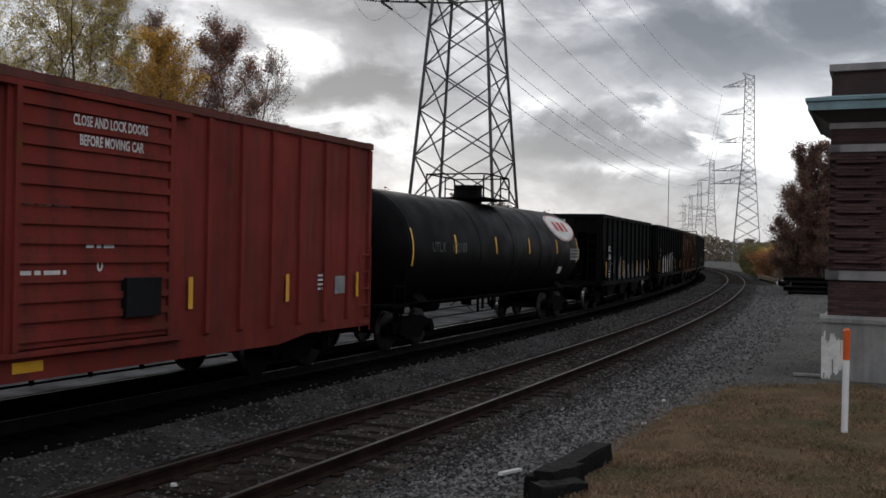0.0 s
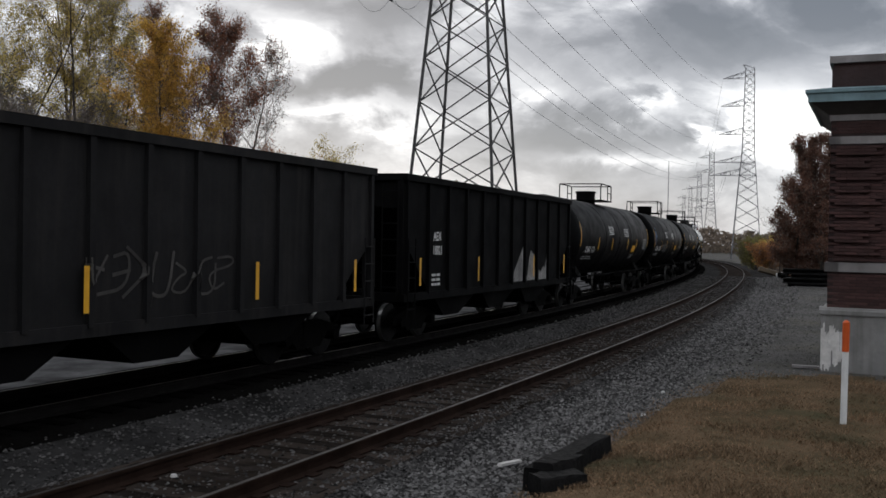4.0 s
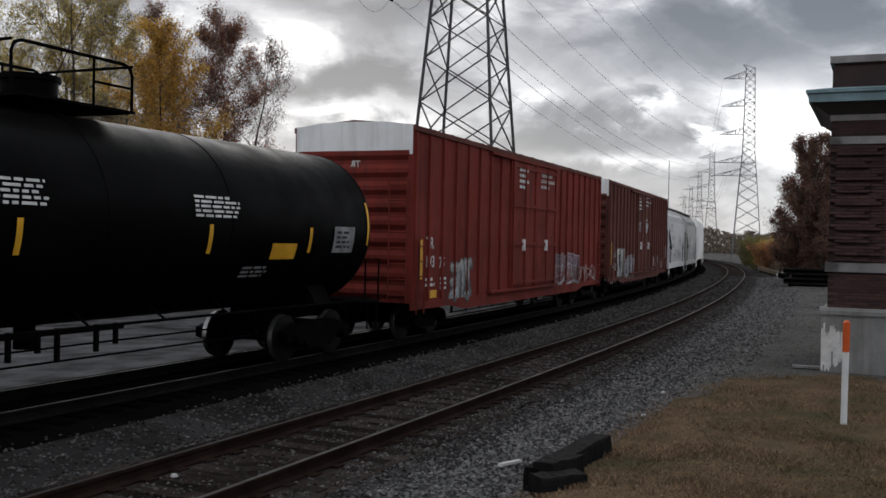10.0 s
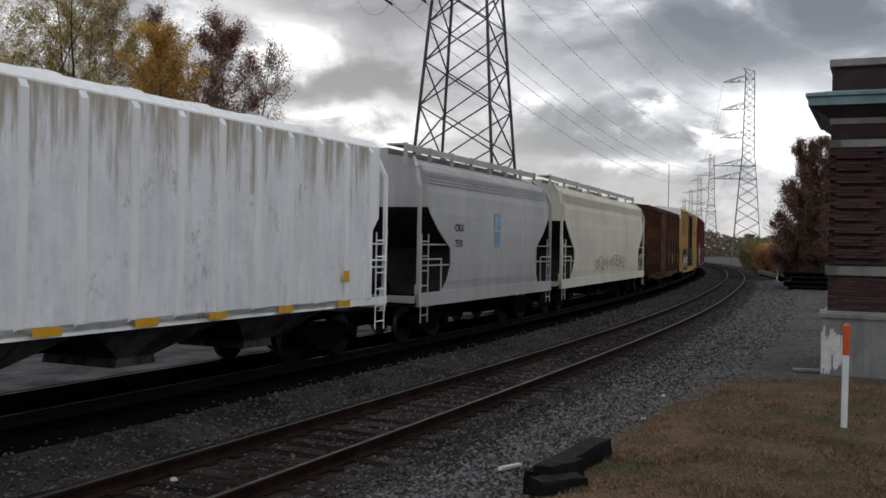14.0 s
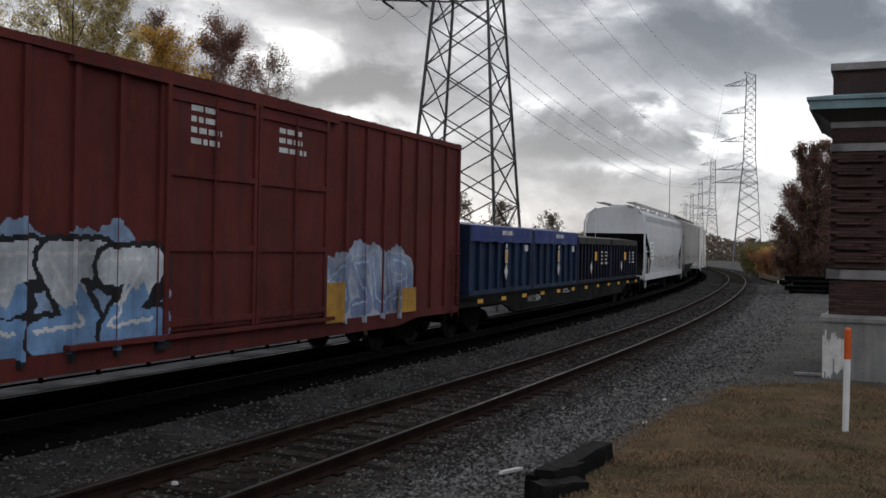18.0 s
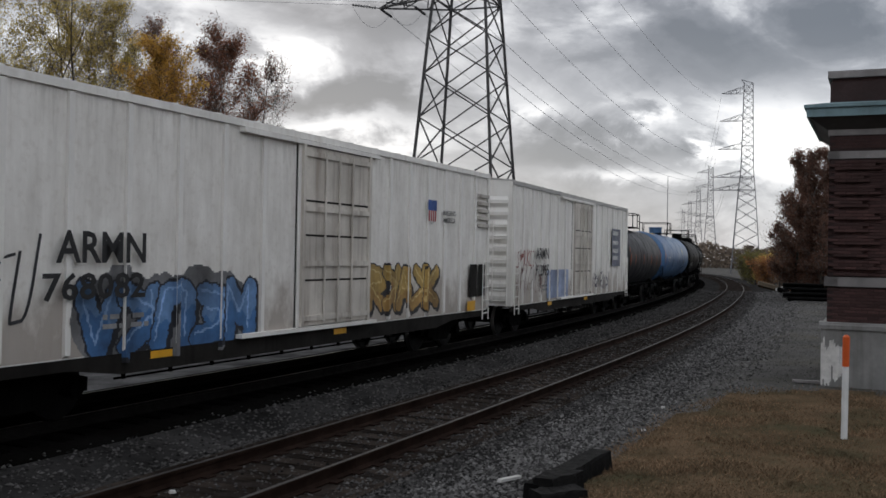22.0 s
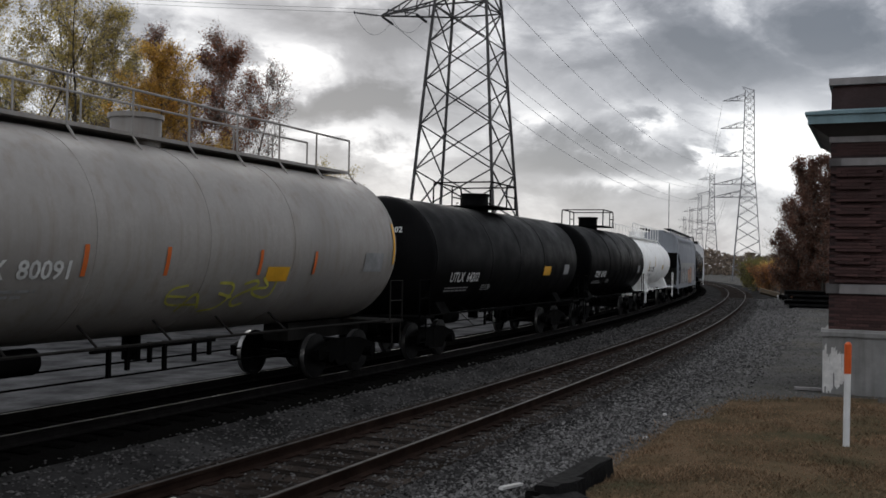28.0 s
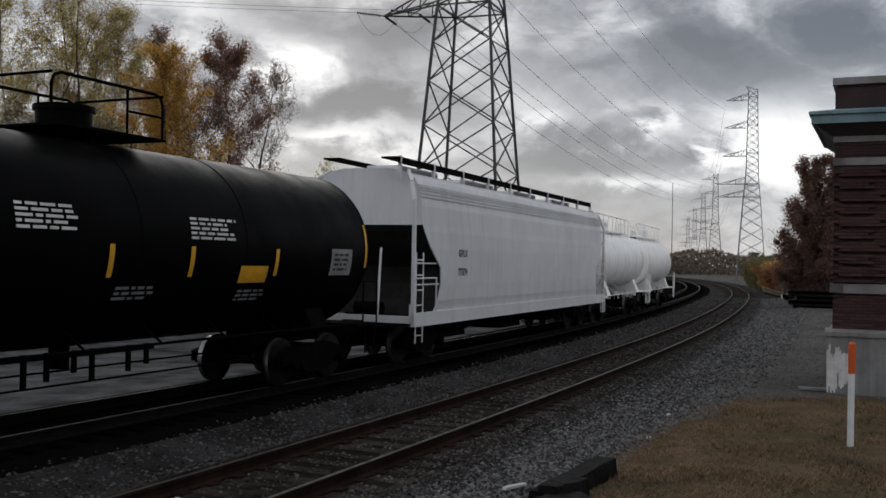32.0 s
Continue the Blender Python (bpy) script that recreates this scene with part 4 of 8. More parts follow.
def tank_car(label, a, b, paint, radius=1.58, zc=2.64, dome=True, platform=True, stripes=(), stripe_mat=None, walk_rail=False, jacket=0.0, sill_paint=None, low_rail=True, saddles=True, band=None, rail_paint=None, ends=True, stripe_up=0.0):
    car, h = rail_car(label, "tank car", a, b)
    L = h - 0.05
    head = 0.62
    sh = Shape()
    prof = []
    for i in range(11):
        q = math.pi / 2 * i / 10
        prof.append((-L + head * (1 - math.cos(q)), max(0.03, radius * math.sin(q))))
    full = prof + [(-x, r) for x, r in prof[::-1]]
    n = 44
    rings = []
    for x, r in full:
        rings.append([(x, r * math.cos(2 * math.pi * k / n), zc + r * math.sin(2 * math.pi * k / n)) for k in range(n)])
    sh.loft(rings)
    shell = part("shell", sh, paint, car, smooth=True)
    # weld seams
    for x in (-L + head, -L * 0.35, 0.02, L * 0.35, L - head):
        s = Shape()
        s.loft([[(x + dx, (radius + dr) * math.cos(2 * math.pi * k / n), zc + (radius + dr) * math.sin(2 * math.pi * k / n)) for k in range(n)] for dx, dr in ((-0.02, 0.0), (-0.015, 0.008), (0.015, 0.008), (0.02, 0.0))])
        part("seam", s, band or paint, car, smooth=True)
    # ends of the frame
    sp = sill_paint or STEEL_DARK
    for sx in (-1, 1):
        x0, x1 = sorted((sx * (h + 0.15), sx * (h - 2.9)))
        part("stub_sill", Shape().box(x0, x1, -0.3, 0.3, 0.75, 1.12), sp, car)
        xa, xb = sorted((sx * (h + 0.12), sx * (h - 0.75)))
        part("end_deck", Shape().box(xa, xb, -1.45, 1.45, 1.06, 1.12), sp, car, "steel end platform")
        if saddles:
            xs = sx * (h - 1.95)
            pts = [(-1.28, 1.1), (1.28, 1.1)] + [(1.3 * math.cos(t) * 1.08, zc - radius * math.sin(t) * 1.0) for t in np.linspace(0.75, math.pi - 0.75, 9)]
            part("saddle", Shape().prism_x([(p[0], p[1]) for p in pts], xs - 0.3, xs + 0.3), sp, car)
        for sy in (-1, 1):
            rail = Shape().path([(sx * (h + 0.1), sy * 1.42, 1.1), (sx * (h + 0.1), sy * 1.42, 2.0), (sx * (h - 0.5), sy * 1.42, 2.0), (sx * (h - 0.5), sy * 1.42, 1.1)], 0.02)
            rail.tube((sx * (h + 0.1), sy * 1.42, 1.55), (sx * (h - 0.5), sy * 1.42, 1.55), 0.016)
            part("grab_rail", rail, sp, car)
            part("step", Shape().path([(sx * (h + 0.05), sy * 1.4, 1.1), (sx * (h + 0.05), sy * 1.4, 0.5), (sx * (h - 0.35), sy * 1.4, 0.5), (sx * (h - 0.35), sy * 1.4, 1.1)], 0.022), sp, car)
    if low_rail:
        for sy in (-1, 1):
            rl = Shape().tube((-h + 0.4, sy * 1.35, 1.12), (h - 0.4, sy * 1.35, 1.12), 0.025)
            for x in np.arange(-h + 3.4, h - 3.2, 1.6):
                rl.tube((x, sy * 1.35, 1.12), (x, sy * (radius * 0.6), zc - radius * 0.8), 0.02)
            part("side_rail", rl, sp, car)
    # bottom outlet and hanging gear
    out = Shape().tube((0, 0, zc - radius + 0.05), (0, 0, 0.72), 0.16, 10)
    for k, x in enumerate((-1.6, -1.2, -0.7, -0.35, 0.4, 0.8)):
        out.box(x, x + 0.06, -1.0, -0.94, 0.62 + 0.08 * (k % 3), 1.1)
    out.box(-1.9, 1.0, -0.98, -0.9, 1.0, 1.06)
    part("outlet_gear", out, STEEL_DARK, car, "valve and rods hanging below the tank")
    part("brake_reservoir", BRAKE_ME, None, car, m=Matrix.Translation((-h + 4.2, -0.3, 0.05)))
    rod = Shape().tube((-h + 2.2, -0.5, 0.55), (h - 2.2, -0.5, 0.55), 0.018).tube((-h + 2.2, 0.4, 0.62), (h - 2.2, 0.4, 0.62), 0.018)
    part("brake_rod", rod, STEEL_DARK, car)
    top = zc + radius
    if dome:
        part("dome", Shape().tube((0, 0, top - 0.12), (0, 0, top + 0.42), 0.42, 20).tube((0, 0, top + 0.42), (0, 0, top + 0.5), 0.46, 20), paint, car, "manway and valve dome", smooth=True)
    if platform:
        pl = part("platform", Shape().box(-1.0, 1.2, -0.95, 0.95, top + 0.06, top + 0.1), sp, car, "grated platform round the dome")
        for sy in (-1, 1):
            hoop = [(-1.15, top + 0.08), (-1.15, top + 0.62), (-1.10, top + 0.74), (-0.98, top + 0.79), (0.98, top + 0.79), (1.10, top + 0.74), (1.15, top + 0.62), (1.15, top + 0.08)]
            rl = Shape().path([(x, sy * 0.92, z) for x, z in hoop], 0.026)
            rl.tube((0.35, sy * 0.92, top + 0.08), (0.35, sy * 0.92, top + 0.79), 0.022).tube((0.35, sy * 0.92, top + 0.44), (1.15, sy * 0.92, top + 0.44), 0.02)
            part("railing", rl, sp, pl)
        for sx in (-1, 1):
            part("railing", Shape().tube((sx * 1.15, -0.92, top + 0.78), (sx * 1.15, 0.92, top + 0.78), 0.022), sp, pl)
    if walk_rail:
        wx = L - 0.9
        part("walkway", Shape().box(-wx, wx, -0.55, 0.55, top + 0.04, top + 0.1), rail_paint or sp, car, "walkway along the top")
        rl = Shape()
        for sy in (-1, 1):
            for x in np.linspace(-wx, wx, 10):
                rl.tube((x, sy * 0.55, top + 0.06), (x, sy * 0.55, top + 0.78), 0.02)
                rl.tube((x, sy * 0.55, top + 0.04), (x, sy * 0.75, top - 0.2), 0.02)
            rl.tube((-wx, sy * 0.55, top + 0.78), (wx, sy * 0.55, top + 0.78), 0.022)
        part("railing", rl, rail_paint or sp, car, "handrail along the walkway")
    skin = round_side(radius, zc)
    for x in stripes:
        patch(car, "reflector", x - 0.05, x + 0.05, zc - 0.5 + stripe_up, zc - 0.02 + stripe_up, skin, stripe_mat or YELLOW_MARK, "yellow reflective strip")
    for sx in (-1, 1) if ends else ():
        x = sx * (L - head - 0.05)
        patch(car, "reflector", x - 0.04, x + 0.04, zc - 0.35, zc + 0.55, skin, stripe_mat or YELLOW_MARK, "yellow reflective strip")
    running_gear(car, h, 1.75)
    return car, h, skin


def covered_hopper(label, a, b, paint, sill_paint=None, half_w=1.58, top=4.6, bays=3, curved=True, end_in=1.35, board=None, deep=False, roof_top=None, end_face=None, sill_z=1.15, walk_boards=True, sill_drop=0.22):
    car, h = rail_car(label, "covered hopper", a, b)
    board = board or STEEL_DARK
    wp = sill_paint or paint
    e = h - 0.55
    # height, half width, end inset
    if curved:
        q = end_in
        lev = [(sill_z, 0.95, q * 0.5), (sill_z + 0.35, 0.99, q * 0.83), (sill_z + 0.75, 1.0, q), (sill_z + 1.15, 1.0, q * 0.97), (sill_z + 1.6, 1.0, q * 0.43), (sill_z + 2.0, 0.99, q * 0.08), (sill_z + 2.15, 0.98, 0.0), (top - 0.95, 0.96, 0.0), (top - 0.5, 0.90, 0.0),
               (top - 0.3, 0.84, 0.0), (top - 0.12, 0.6, 0.0), (top - 0.04, 0.36, 0.0)]
    else:
        lev = [(sill_z, 1.0, end_in), (sill_z + 0.55, 1.0, end_in), (sill_z + 1.6, 1.0, 0.2), (sill_z + 1.8, 1.0, 0.0), (top - 0.25, 1.0, 0.0), (top - 0.1, 0.9, 0.0), (top - 0.04, 0.4, 0.0)]
    rings = []
    for z, w, i in lev:
        w *= half_w
        rings.append([(-e + i, -w, z), (e - i, -w, z), (e - i, w, z), (-e + i, w, z)])
    part("body", Shape().loft(rings), paint, car, smooth=False)
    if curved:
        for z, w in ((top - 0.58, 0.915), (top - 0.66, 0.925), (top - 0.74, 0.935)):
            part("side_bead", Shape().box(-e, e, -w * half_w - 0.02, -w * half_w + 0.1, z, z + 0.025), paint, car)
    # side sill
    for sy in (-1, 1):
        y0, y1 = sorted((sy * half_w, sy * (half_w - 0.08)))
        part("side_sill", Shape().box(-h + 0.1, h - 0.1, y0, y1, sill_z - sill_drop, sill_z + 0.1), wp, car)
    part("top_chord", Shape().box(-e - 0.02, e + 0.02, -half_w * 0.9 - 0.03, -half_w * 0.9 + 0.05, top - 0.52, top - 0.44), wp, car)
    # roof walk on brackets
    if walk_boards:
        rb = part("running_board", Shape().box(-h + 0.3, h - 0.3, -1.0, -0.55, top + 0.16, top + 0.2).box(-h + 0.3, h - 0.3, 0.55, 1.0, top + 0.16, top + 0.2), board, car, "grated roof walkway on brackets")
        for x in np.linspace(-h + 0.4, h - 0.4, max(8, int(h * 1.1))):
            part("bracket", Shape().box(x - 0.03, x + 0.03, -1.045, -0.96, top - 0.3, top + 0.22), wp, rb)
        part("board_edge", Shape().box(-h + 0.3, h - 0.3, -1.03, -1.0, top + 0.03, top + 0.18), board, rb)
        for k in range(4):
            x = -e + (2 * e) * (k + 0.5) / 4
            part("hatch", Shape().box(x - 1.2, x + 1.2, -0.45, 0.45, top - 0.06, top + 0.12), paint, car, "long roof hatch")
    # end cages
    for sx in (-1, 1):
        fr = Shape()
        for sy in (-1, 1):
            fr.box(*sorted((sx * (h - 0.1), sx * (h - 0.2))), *sorted((sy * (half_w - 0.04), sy * (half_w - 0.14))), sill_z - 0.2, sill_z + 0.3)
            fr.tube((sx * (h - 0.15), sy * 0.6, sill_z), (sx * (h - 0.5), sy * 0.5, sill_z + 1.6), 0.03)
        fr.box(*sorted((sx * (h - 0.1), sx * (h - 0.25))), -half_w + 0.05, half_w - 0.05, sill_z - 0.22, sill_z + 0.02)
        part("end_frame", fr, wp, car)
        # dark cover over the end recess: its shade and grime are in the colour
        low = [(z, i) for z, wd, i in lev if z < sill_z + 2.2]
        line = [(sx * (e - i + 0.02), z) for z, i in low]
        part("end_slope", Shape().prism(line + [(x - sx * 0.01, z) for x, z in line[::-1]], -half_w * 0.985, half_w * 0.985), P_GRIME_SHADE, car, "sloping end sheet darkened by grime and painted-in shade")
        for sy in (-1, 1):
            post = Shape()
            yy = sy * (half_w - 0.06)
            for p, q in (((h - 0.14, sill_z - 0.1), (h - 0.14, top - 0.85)), ((h - 0.14, top - 0.85), (h - 0.3, top - 0.4)), ((h - 0.3, top - 0.4), (h - 0.75, top - 0.1))):
                post.tube((sx * p[0], yy if p[1] < top - 0.5 else yy * 0.9, p[1]), (sx * q[0], yy if q[1] < top - 0.5 else yy * (0.9 if q[1] < top - 0.3 else 0.7), q[1]), 0.055, 4)
            part("corner_post", post, wp, car)
            part("grab_bar", Shape().tube((sx * (h - 0.14), yy, sill_z + 1.25), (sx * (e - end_in), yy, sill_z + 1.25), 0.02).tube((sx * (h - 0.14), yy, sill_z + 0.75), (sx * (e - end_in), yy, sill_z + 0.75), 0.02), wp, car)
        part("end_deck", Shape().box(*sorted((sx * (h + 0.05), sx * (h - 1.9))), -half_w + 0.1, half_w - 0.1, sill_z - 0.2, sill_z - 0.14), STEEL_DARK, car)
        part("brake_cylinder", Shape().tube((sx * (h - 0.9), -0.35, sill_z + 0.15), (sx * (h - 0.9), 0.35, sill_z + 0.15), 0.16, 12), STEEL_DARK, car)
        ladder(car, sx * (h - 0.2), sx * (h - 0.6), -half_w + 0.02, sill_z - 0.6, sill_z + 1.5, wp, 6, 0.016)
        ladder(car, sx * (h - 0.05), sx * (h - 0.05), (half_w - 0.65, half_w - 0.15), sill_z, top - 0.4, wp, 8, 0.014, end=True)
        part("side_grab", Shape().tube((sx * (h - 0.15), -half_w, sill_z + 0.9), (sx * (h - 1.35), -half_w * 1.0, sill_z + 0.9), 0.02).tube((sx * (h - 1.35), -half_w, sill_z + 0.1), (sx * (h - 1.35), -half_w, sill_z + 0.9), 0.02), wp, car)
    # outlet bays
    span = 2 * (e - end_in - 0.3)
    for k in range(bays):
        x0, x1 = -span / 2 + span * k / bays, -span / 2 + span * (k + 1) / bays
        xm = (x0 + x1) / 2
        zb = 0.42
        w0, w1 = half_w * 0.92, 0.75
        wo = 0.42 if deep else 0.95
        sh = Shape().loft([[(x0 + 0.02, -w0, sill_z), (x1 - 0.02, -w0, sill_z), (x1 - 0.02, w0, sill_z), (x0 + 0.02, w0, sill_z)],
                           [(xm - wo, -w1, zb + 0.14), (xm + wo, -w1, zb + 0.14), (xm + wo, w1, zb + 0.14), (xm - wo, w1, zb + 0.14)],
                           [(xm - wo - 0.05, -w1, zb), (xm + wo + 0.05, -w1, zb), (xm + wo + 0.05, w1, zb), (xm - wo - 0.05, w1, zb)]])
        part("outlet_bay", sh, P_BAY if deep else STEEL_DARK, car, "tapered discharge hopper")
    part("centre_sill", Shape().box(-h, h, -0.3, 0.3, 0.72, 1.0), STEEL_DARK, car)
    running_gear(car, h, 1.8)
    return car, h, flat_side(-half_w * 1.0 - 0.008)


def open_hopper(label, a, b, paint, top=3.9, sill=1.15, half_w=1.55, ribs=12, bays=3, load=True, panels=None, rib_paint=None):
    car, h = rail_car(label, "open hopper", a, b)
    y = half_w
    # walls as a tub
    th = 0.06
    for ya, yb in ((-y, -y + th), (y - th, y)):
        mid = sill + 0.45 * (top - sill)
        part("side_wall", Shape().prism([(-h + 1.55, sill), (h - 1.55, sill), (h - 0.1, mid), (h - 0.1, top), (-h + 0.1, top), (-h + 0.1, mid)], ya, yb), paint, car)
    for sx in (-1, 1):
        part("end_wall", Shape().box(*sorted((sx * (h - 0.1), sx * (h - 0.16))), -y + th, y - th, top - 0.75, top), paint, car)
        # only the front sheet is near black, the recess's shade in its colour
        part("end_slope", Shape().prism([(sx * (h - 0.14), top - 0.72), (sx * (h - 0.08), top - 0.72), (sx * (h - 1.75), sill + 0.05), (sx * (h - 1.85), sill + 0.05)], -y + th, y - th), STEEL_DARK if sx < 0 else paint, car)
    part("top_chord", Shape().box(-h, h, -y - 0.09, -y + 0.02, top - 0.12, top + 0.03), paint, car)
    part("top_chord", Shape().box(-h, h, y - 0.02, y + 0.09, top - 0.12, top + 0.03), paint, car)
    for sx in (-1, 1):
        part("end_chord", Shape().box(*sorted((sx * (h + 0.02), sx * (h - 0.12))), -y, y, top - 0.12, top + 0.03), paint, car)
    part("side_sill", Shape().box(-h, h, -y - 0.06, -y + 0.06, sill - 0.14, sill + 0.04), paint, car)
    part("side_sill", Shape().box(-h, h, y - 0.06, y + 0.06, sill - 0.14, sill + 0.04), paint, car)
    rib_me = Shape().prism_x([(0, sill), (0, top - 0.08), (-0.07, top - 0.1), (-0.09, sill)], -0.055, 0.055).mesh("rib", rib_paint or paint)
    far = Shape()
    for i in range(ribs):
        x = -h + 0.16 + (2 * h - 0.32) * i / (ribs - 1)
        part("rib", rib_me, None, car, m=Matrix.Translation((x, -y, 0)))
        far.box(x - 0.055, x + 0.055, y, y + 0.08, sill, top - 0.08)
    part("far_side_ribs", far, paint, car)
    xs = [-h + 0.16 + (2 * h - 0.32) * i / (ribs - 1) for i in range(ribs)]
    SIDES[car.name] = (y, xs, 0.056, 0.092, [], ())
    if panels:
        side_panels(car, xs, -y, sill + 0.04, top - 0.12, panels, 0.055, 0.45)
    for sx in (-1, 1):
        fr = Shape()
        for sy in (-1, 1):
            fr.box(*sorted((sx * h, sx * (h - 0.16))), *sorted((sy * y, sy * (y - 0.16))), sill - 0.14, top)
            fr.tube((sx * (h - 0.1), sy * 0.55, sill), (sx * (h - 0.1), sy * 0.55, top - 0.7), 0.05)
        fr.box(*sorted((sx * h, sx * (h - 0.14))), -y, y, sill - 0.14, sill + 0.06)
        part("end_frame", fr, paint, car)
        ladder(car, sx * (h - 0.1), sx * (h - 0.5), -y - 0.1, sill - 0.5, sill + 1.3, paint, 5)
        ladder(car, sx * (h + 0.06), sx * (h + 0.06), (-y + 0.1, -y + 0.5), sill, top - 0.2, paint, 7, end=True)
    if load:
        sh = Shape()
        n = 26
        for i in range(n + 1):
            x = -h + 0.2 + (2 * h - 0.4) * i / n
            for j in range(5):
                yy = (-y + 0.08) + (2 * y - 0.16) * j / 4
                sh.v.append((x, yy, top - 0.28 + (0.22 if 0 < j < 4 else 0.0) * (0.6 + 0.4 * math.sin(i * 0.9)) + 0.05 * math.sin(3.1 * i + j)))
        sh.f = [(i * 5 + j, i * 5 + j + 1, (i + 1) * 5 + j + 1, (i + 1) * 5 + j) for i in range(n) for j in range(4)]
        part("load", sh, COAL, car, "dark loose load inside")
    span = 2 * (h - 1.9)
    for k in range(bays):
        x0, x1 = -span / 2 + span * k / bays, -span / 2 + span * (k + 1) / bays
        xm = (x0 + x1) / 2
        sh = Shape().loft([[(x0 + 0.02, -y + 0.1, sill), (x1 - 0.02, -y + 0.1, sill), (x1 - 0.02, y - 0.1, sill), (x0 + 0.02, y - 0.1, sill)],
                           [(xm - 0.5, -y + 0.25, 0.5), (xm + 0.5, -y + 0.25, 0.5), (xm + 0.5, y - 0.25, 0.5), (xm - 0.5, y - 0.25, 0.5)]])
        part("outlet_bay", sh, P_COAL, car)
    part("centre_sill", Shape().box(-h, h, -0.3, 0.3, 0.72, 1.05), STEEL_DARK, car)
    running_gear(car, h, 1.75)
    return car, h, flat_side(-y - 0.008), flat_side(-y - 0.095)


COAL = material("coal_load", (0.012, 0.012, 0.012), 0.9, 0, 0.4, 3, 8, 1.0, gloss=0.2)
P_RED = material("boxcar_red", (0.19, 0.031, 0.023), 0.8, 0, 0.24, 0.5, 18, 0.12, streak=0.5, rust=0.1, gloss=0.12, blotch=((0.085, 0.024, 0.018), 0.55, 0.78, 0.7, (1.0, 1.0, 0.45)))
P_RED2 = material("boxcar_oxide", (0.125, 0.043, 0.034), 0.8, 0, 0.24, 0.5, 18, 0.12, streak=0.5, rust=0.05, gloss=0.12, blotch=((0.06, 0.024, 0.02), 0.55, 0.78, 0.7, (1.0, 1.0, 0.45)))
P_RED3 = material("boxcar_dark_red", (0.128, 0.028, 0.025), 0.8, 0, 0.24, 0.5, 18, 0.12, streak=0.5, rust=0.05, gloss=0.12, blotch=((0.06, 0.02, 0.017), 0.55, 0.78, 0.7, (1.0, 1.0, 0.45)))
P_BROWN = material("boxcar_brown", (0.045, 0.018, 0.011), 0.85, 0, 0.35, 0.6, 14, 0.2, streak=0.5, rust=0.55, gloss=0.2)
P_YELLOW = material("boxcar_yellow", (0.50, 0.305, 0.085), 0.7, 0, 0.18, 0.5, 18, 0.1, streak=0.45, dirt=(0.16, 0.09, 0.03), blotch=((0.36, 0.205, 0.06), 0.55, 0.75, 0.7, (1.0, 1.0, 0.5)))
P_BLACKDOOR = material("door_black", (0.0045, 0.0046, 0.0056), 0.6, 0, 0.3, 1, 18, 0.15, streak=0.3, dirt=(0.014, 0.013, 0.012), gloss=0.15)
P_WHITE = material("reefer_white", (0.82, 0.80, 0.76), 0.7, 0, 0.12, 0.5, 16, 0.08, streak=0.28, dirt=(0.45, 0.39, 0.33), blotch=((0.50, 0.44, 0.37), 0.62, 0.78, 0.8, (1.0, 1.0, 0.5)))
P_WHITE_DIRTY = material("reefer_grime", (0.52, 0.49, 0.44), 0.75, 0, 0.2, 0.8, 14, 0.1, streak=0.85, dirt=(0.13, 0.10, 0.08))
P_WHITE_END = material("end_white", (0.80, 0.80, 0.79), 0.7, 0, 0.10, 0.8, 16, 0.08, streak=0.3, dirt=(0.35, 0.32, 0.29))
P_BLACK = material("tank_black", (0.0009, 0.0009, 0.0011), 0.45, 0, 0.3, 0.45, 20, 0.05, streak=0.25, dirt=(0.0018, 0.0017, 0.0016), gloss=0.022)
P_BLACK2 = material("tank_black_dusty", (0.0022, 0.0022, 0.0024), 0.5, 0, 0.35, 0.5, 16, 0.06, streak=0.35, dirt=(0.0045, 0.0040, 0.0036), gloss=0.04)
P_BLACKGLOSS = material("tank_black_glossy", (0.0018, 0.0018, 0.002), 0.2, 0, 0.25, 0.5, 20, 0.02, gloss=0.32)
P_DGREY = material("tank_dark_grey", (0.0125, 0.0135, 0.0165), 0.5, 0, 0.25, 0.5, 16, 0.1, streak=0.35, gloss=0.3)
P_BLUE = material("tank_blue", (0.062, 0.148, 0.295), 0.4, 0, 0.18, 0.5, 16, 0.06, streak=0.3, dirt=(0.05, 0.08, 0.12))
P_BLUE2 = material("tank_deep_blue", (0.028, 0.115, 0.30), 0.4, 0, 0.15, 0.6, 16, 0.05, streak=0.2, dirt=(0.03, 0.07, 0.15))
P_GREYTANK = material("tank_grey", (0.285, 0.265, 0.245), 0.5, 0, 0.18, 0.5, 16, 0.06, streak=0.45, dirt=(0.16, 0.12, 0.09))
P_TANKWHITE = material("tank_white", (0.92, 0.915, 0.89), 0.5, 0, 0.06, 0.6, 16, 0.05, streak=0.4, dirt=(0.42, 0.36, 0.29))
P_HOPGREY = material("hopper_grey", (0.42, 0.41, 0.395), 0.7, 0, 0.14, 0.45, 16, 0.06, streak=0.4, dirt=(0.25, 0.23, 0.21))
P_HOPLIGHT = material("hopper_light_grey", (0.66, 0.66, 0.665), 0.65, 0, 0.10, 0.45, 16, 0.06, streak=0.3, dirt=(0.40, 0.37, 0.35))
P_HOPTAN = material("hopper_tan_grey", (0.36, 0.34, 0.315), 0.7, 0, 0.15, 0.45, 16, 0.06, streak=0.5, dirt=(0.20, 0.17, 0.145), blotch=((0.24, 0.21, 0.19), 0.56, 0.74, 0.6, (1.0, 1.0, 0.5)))
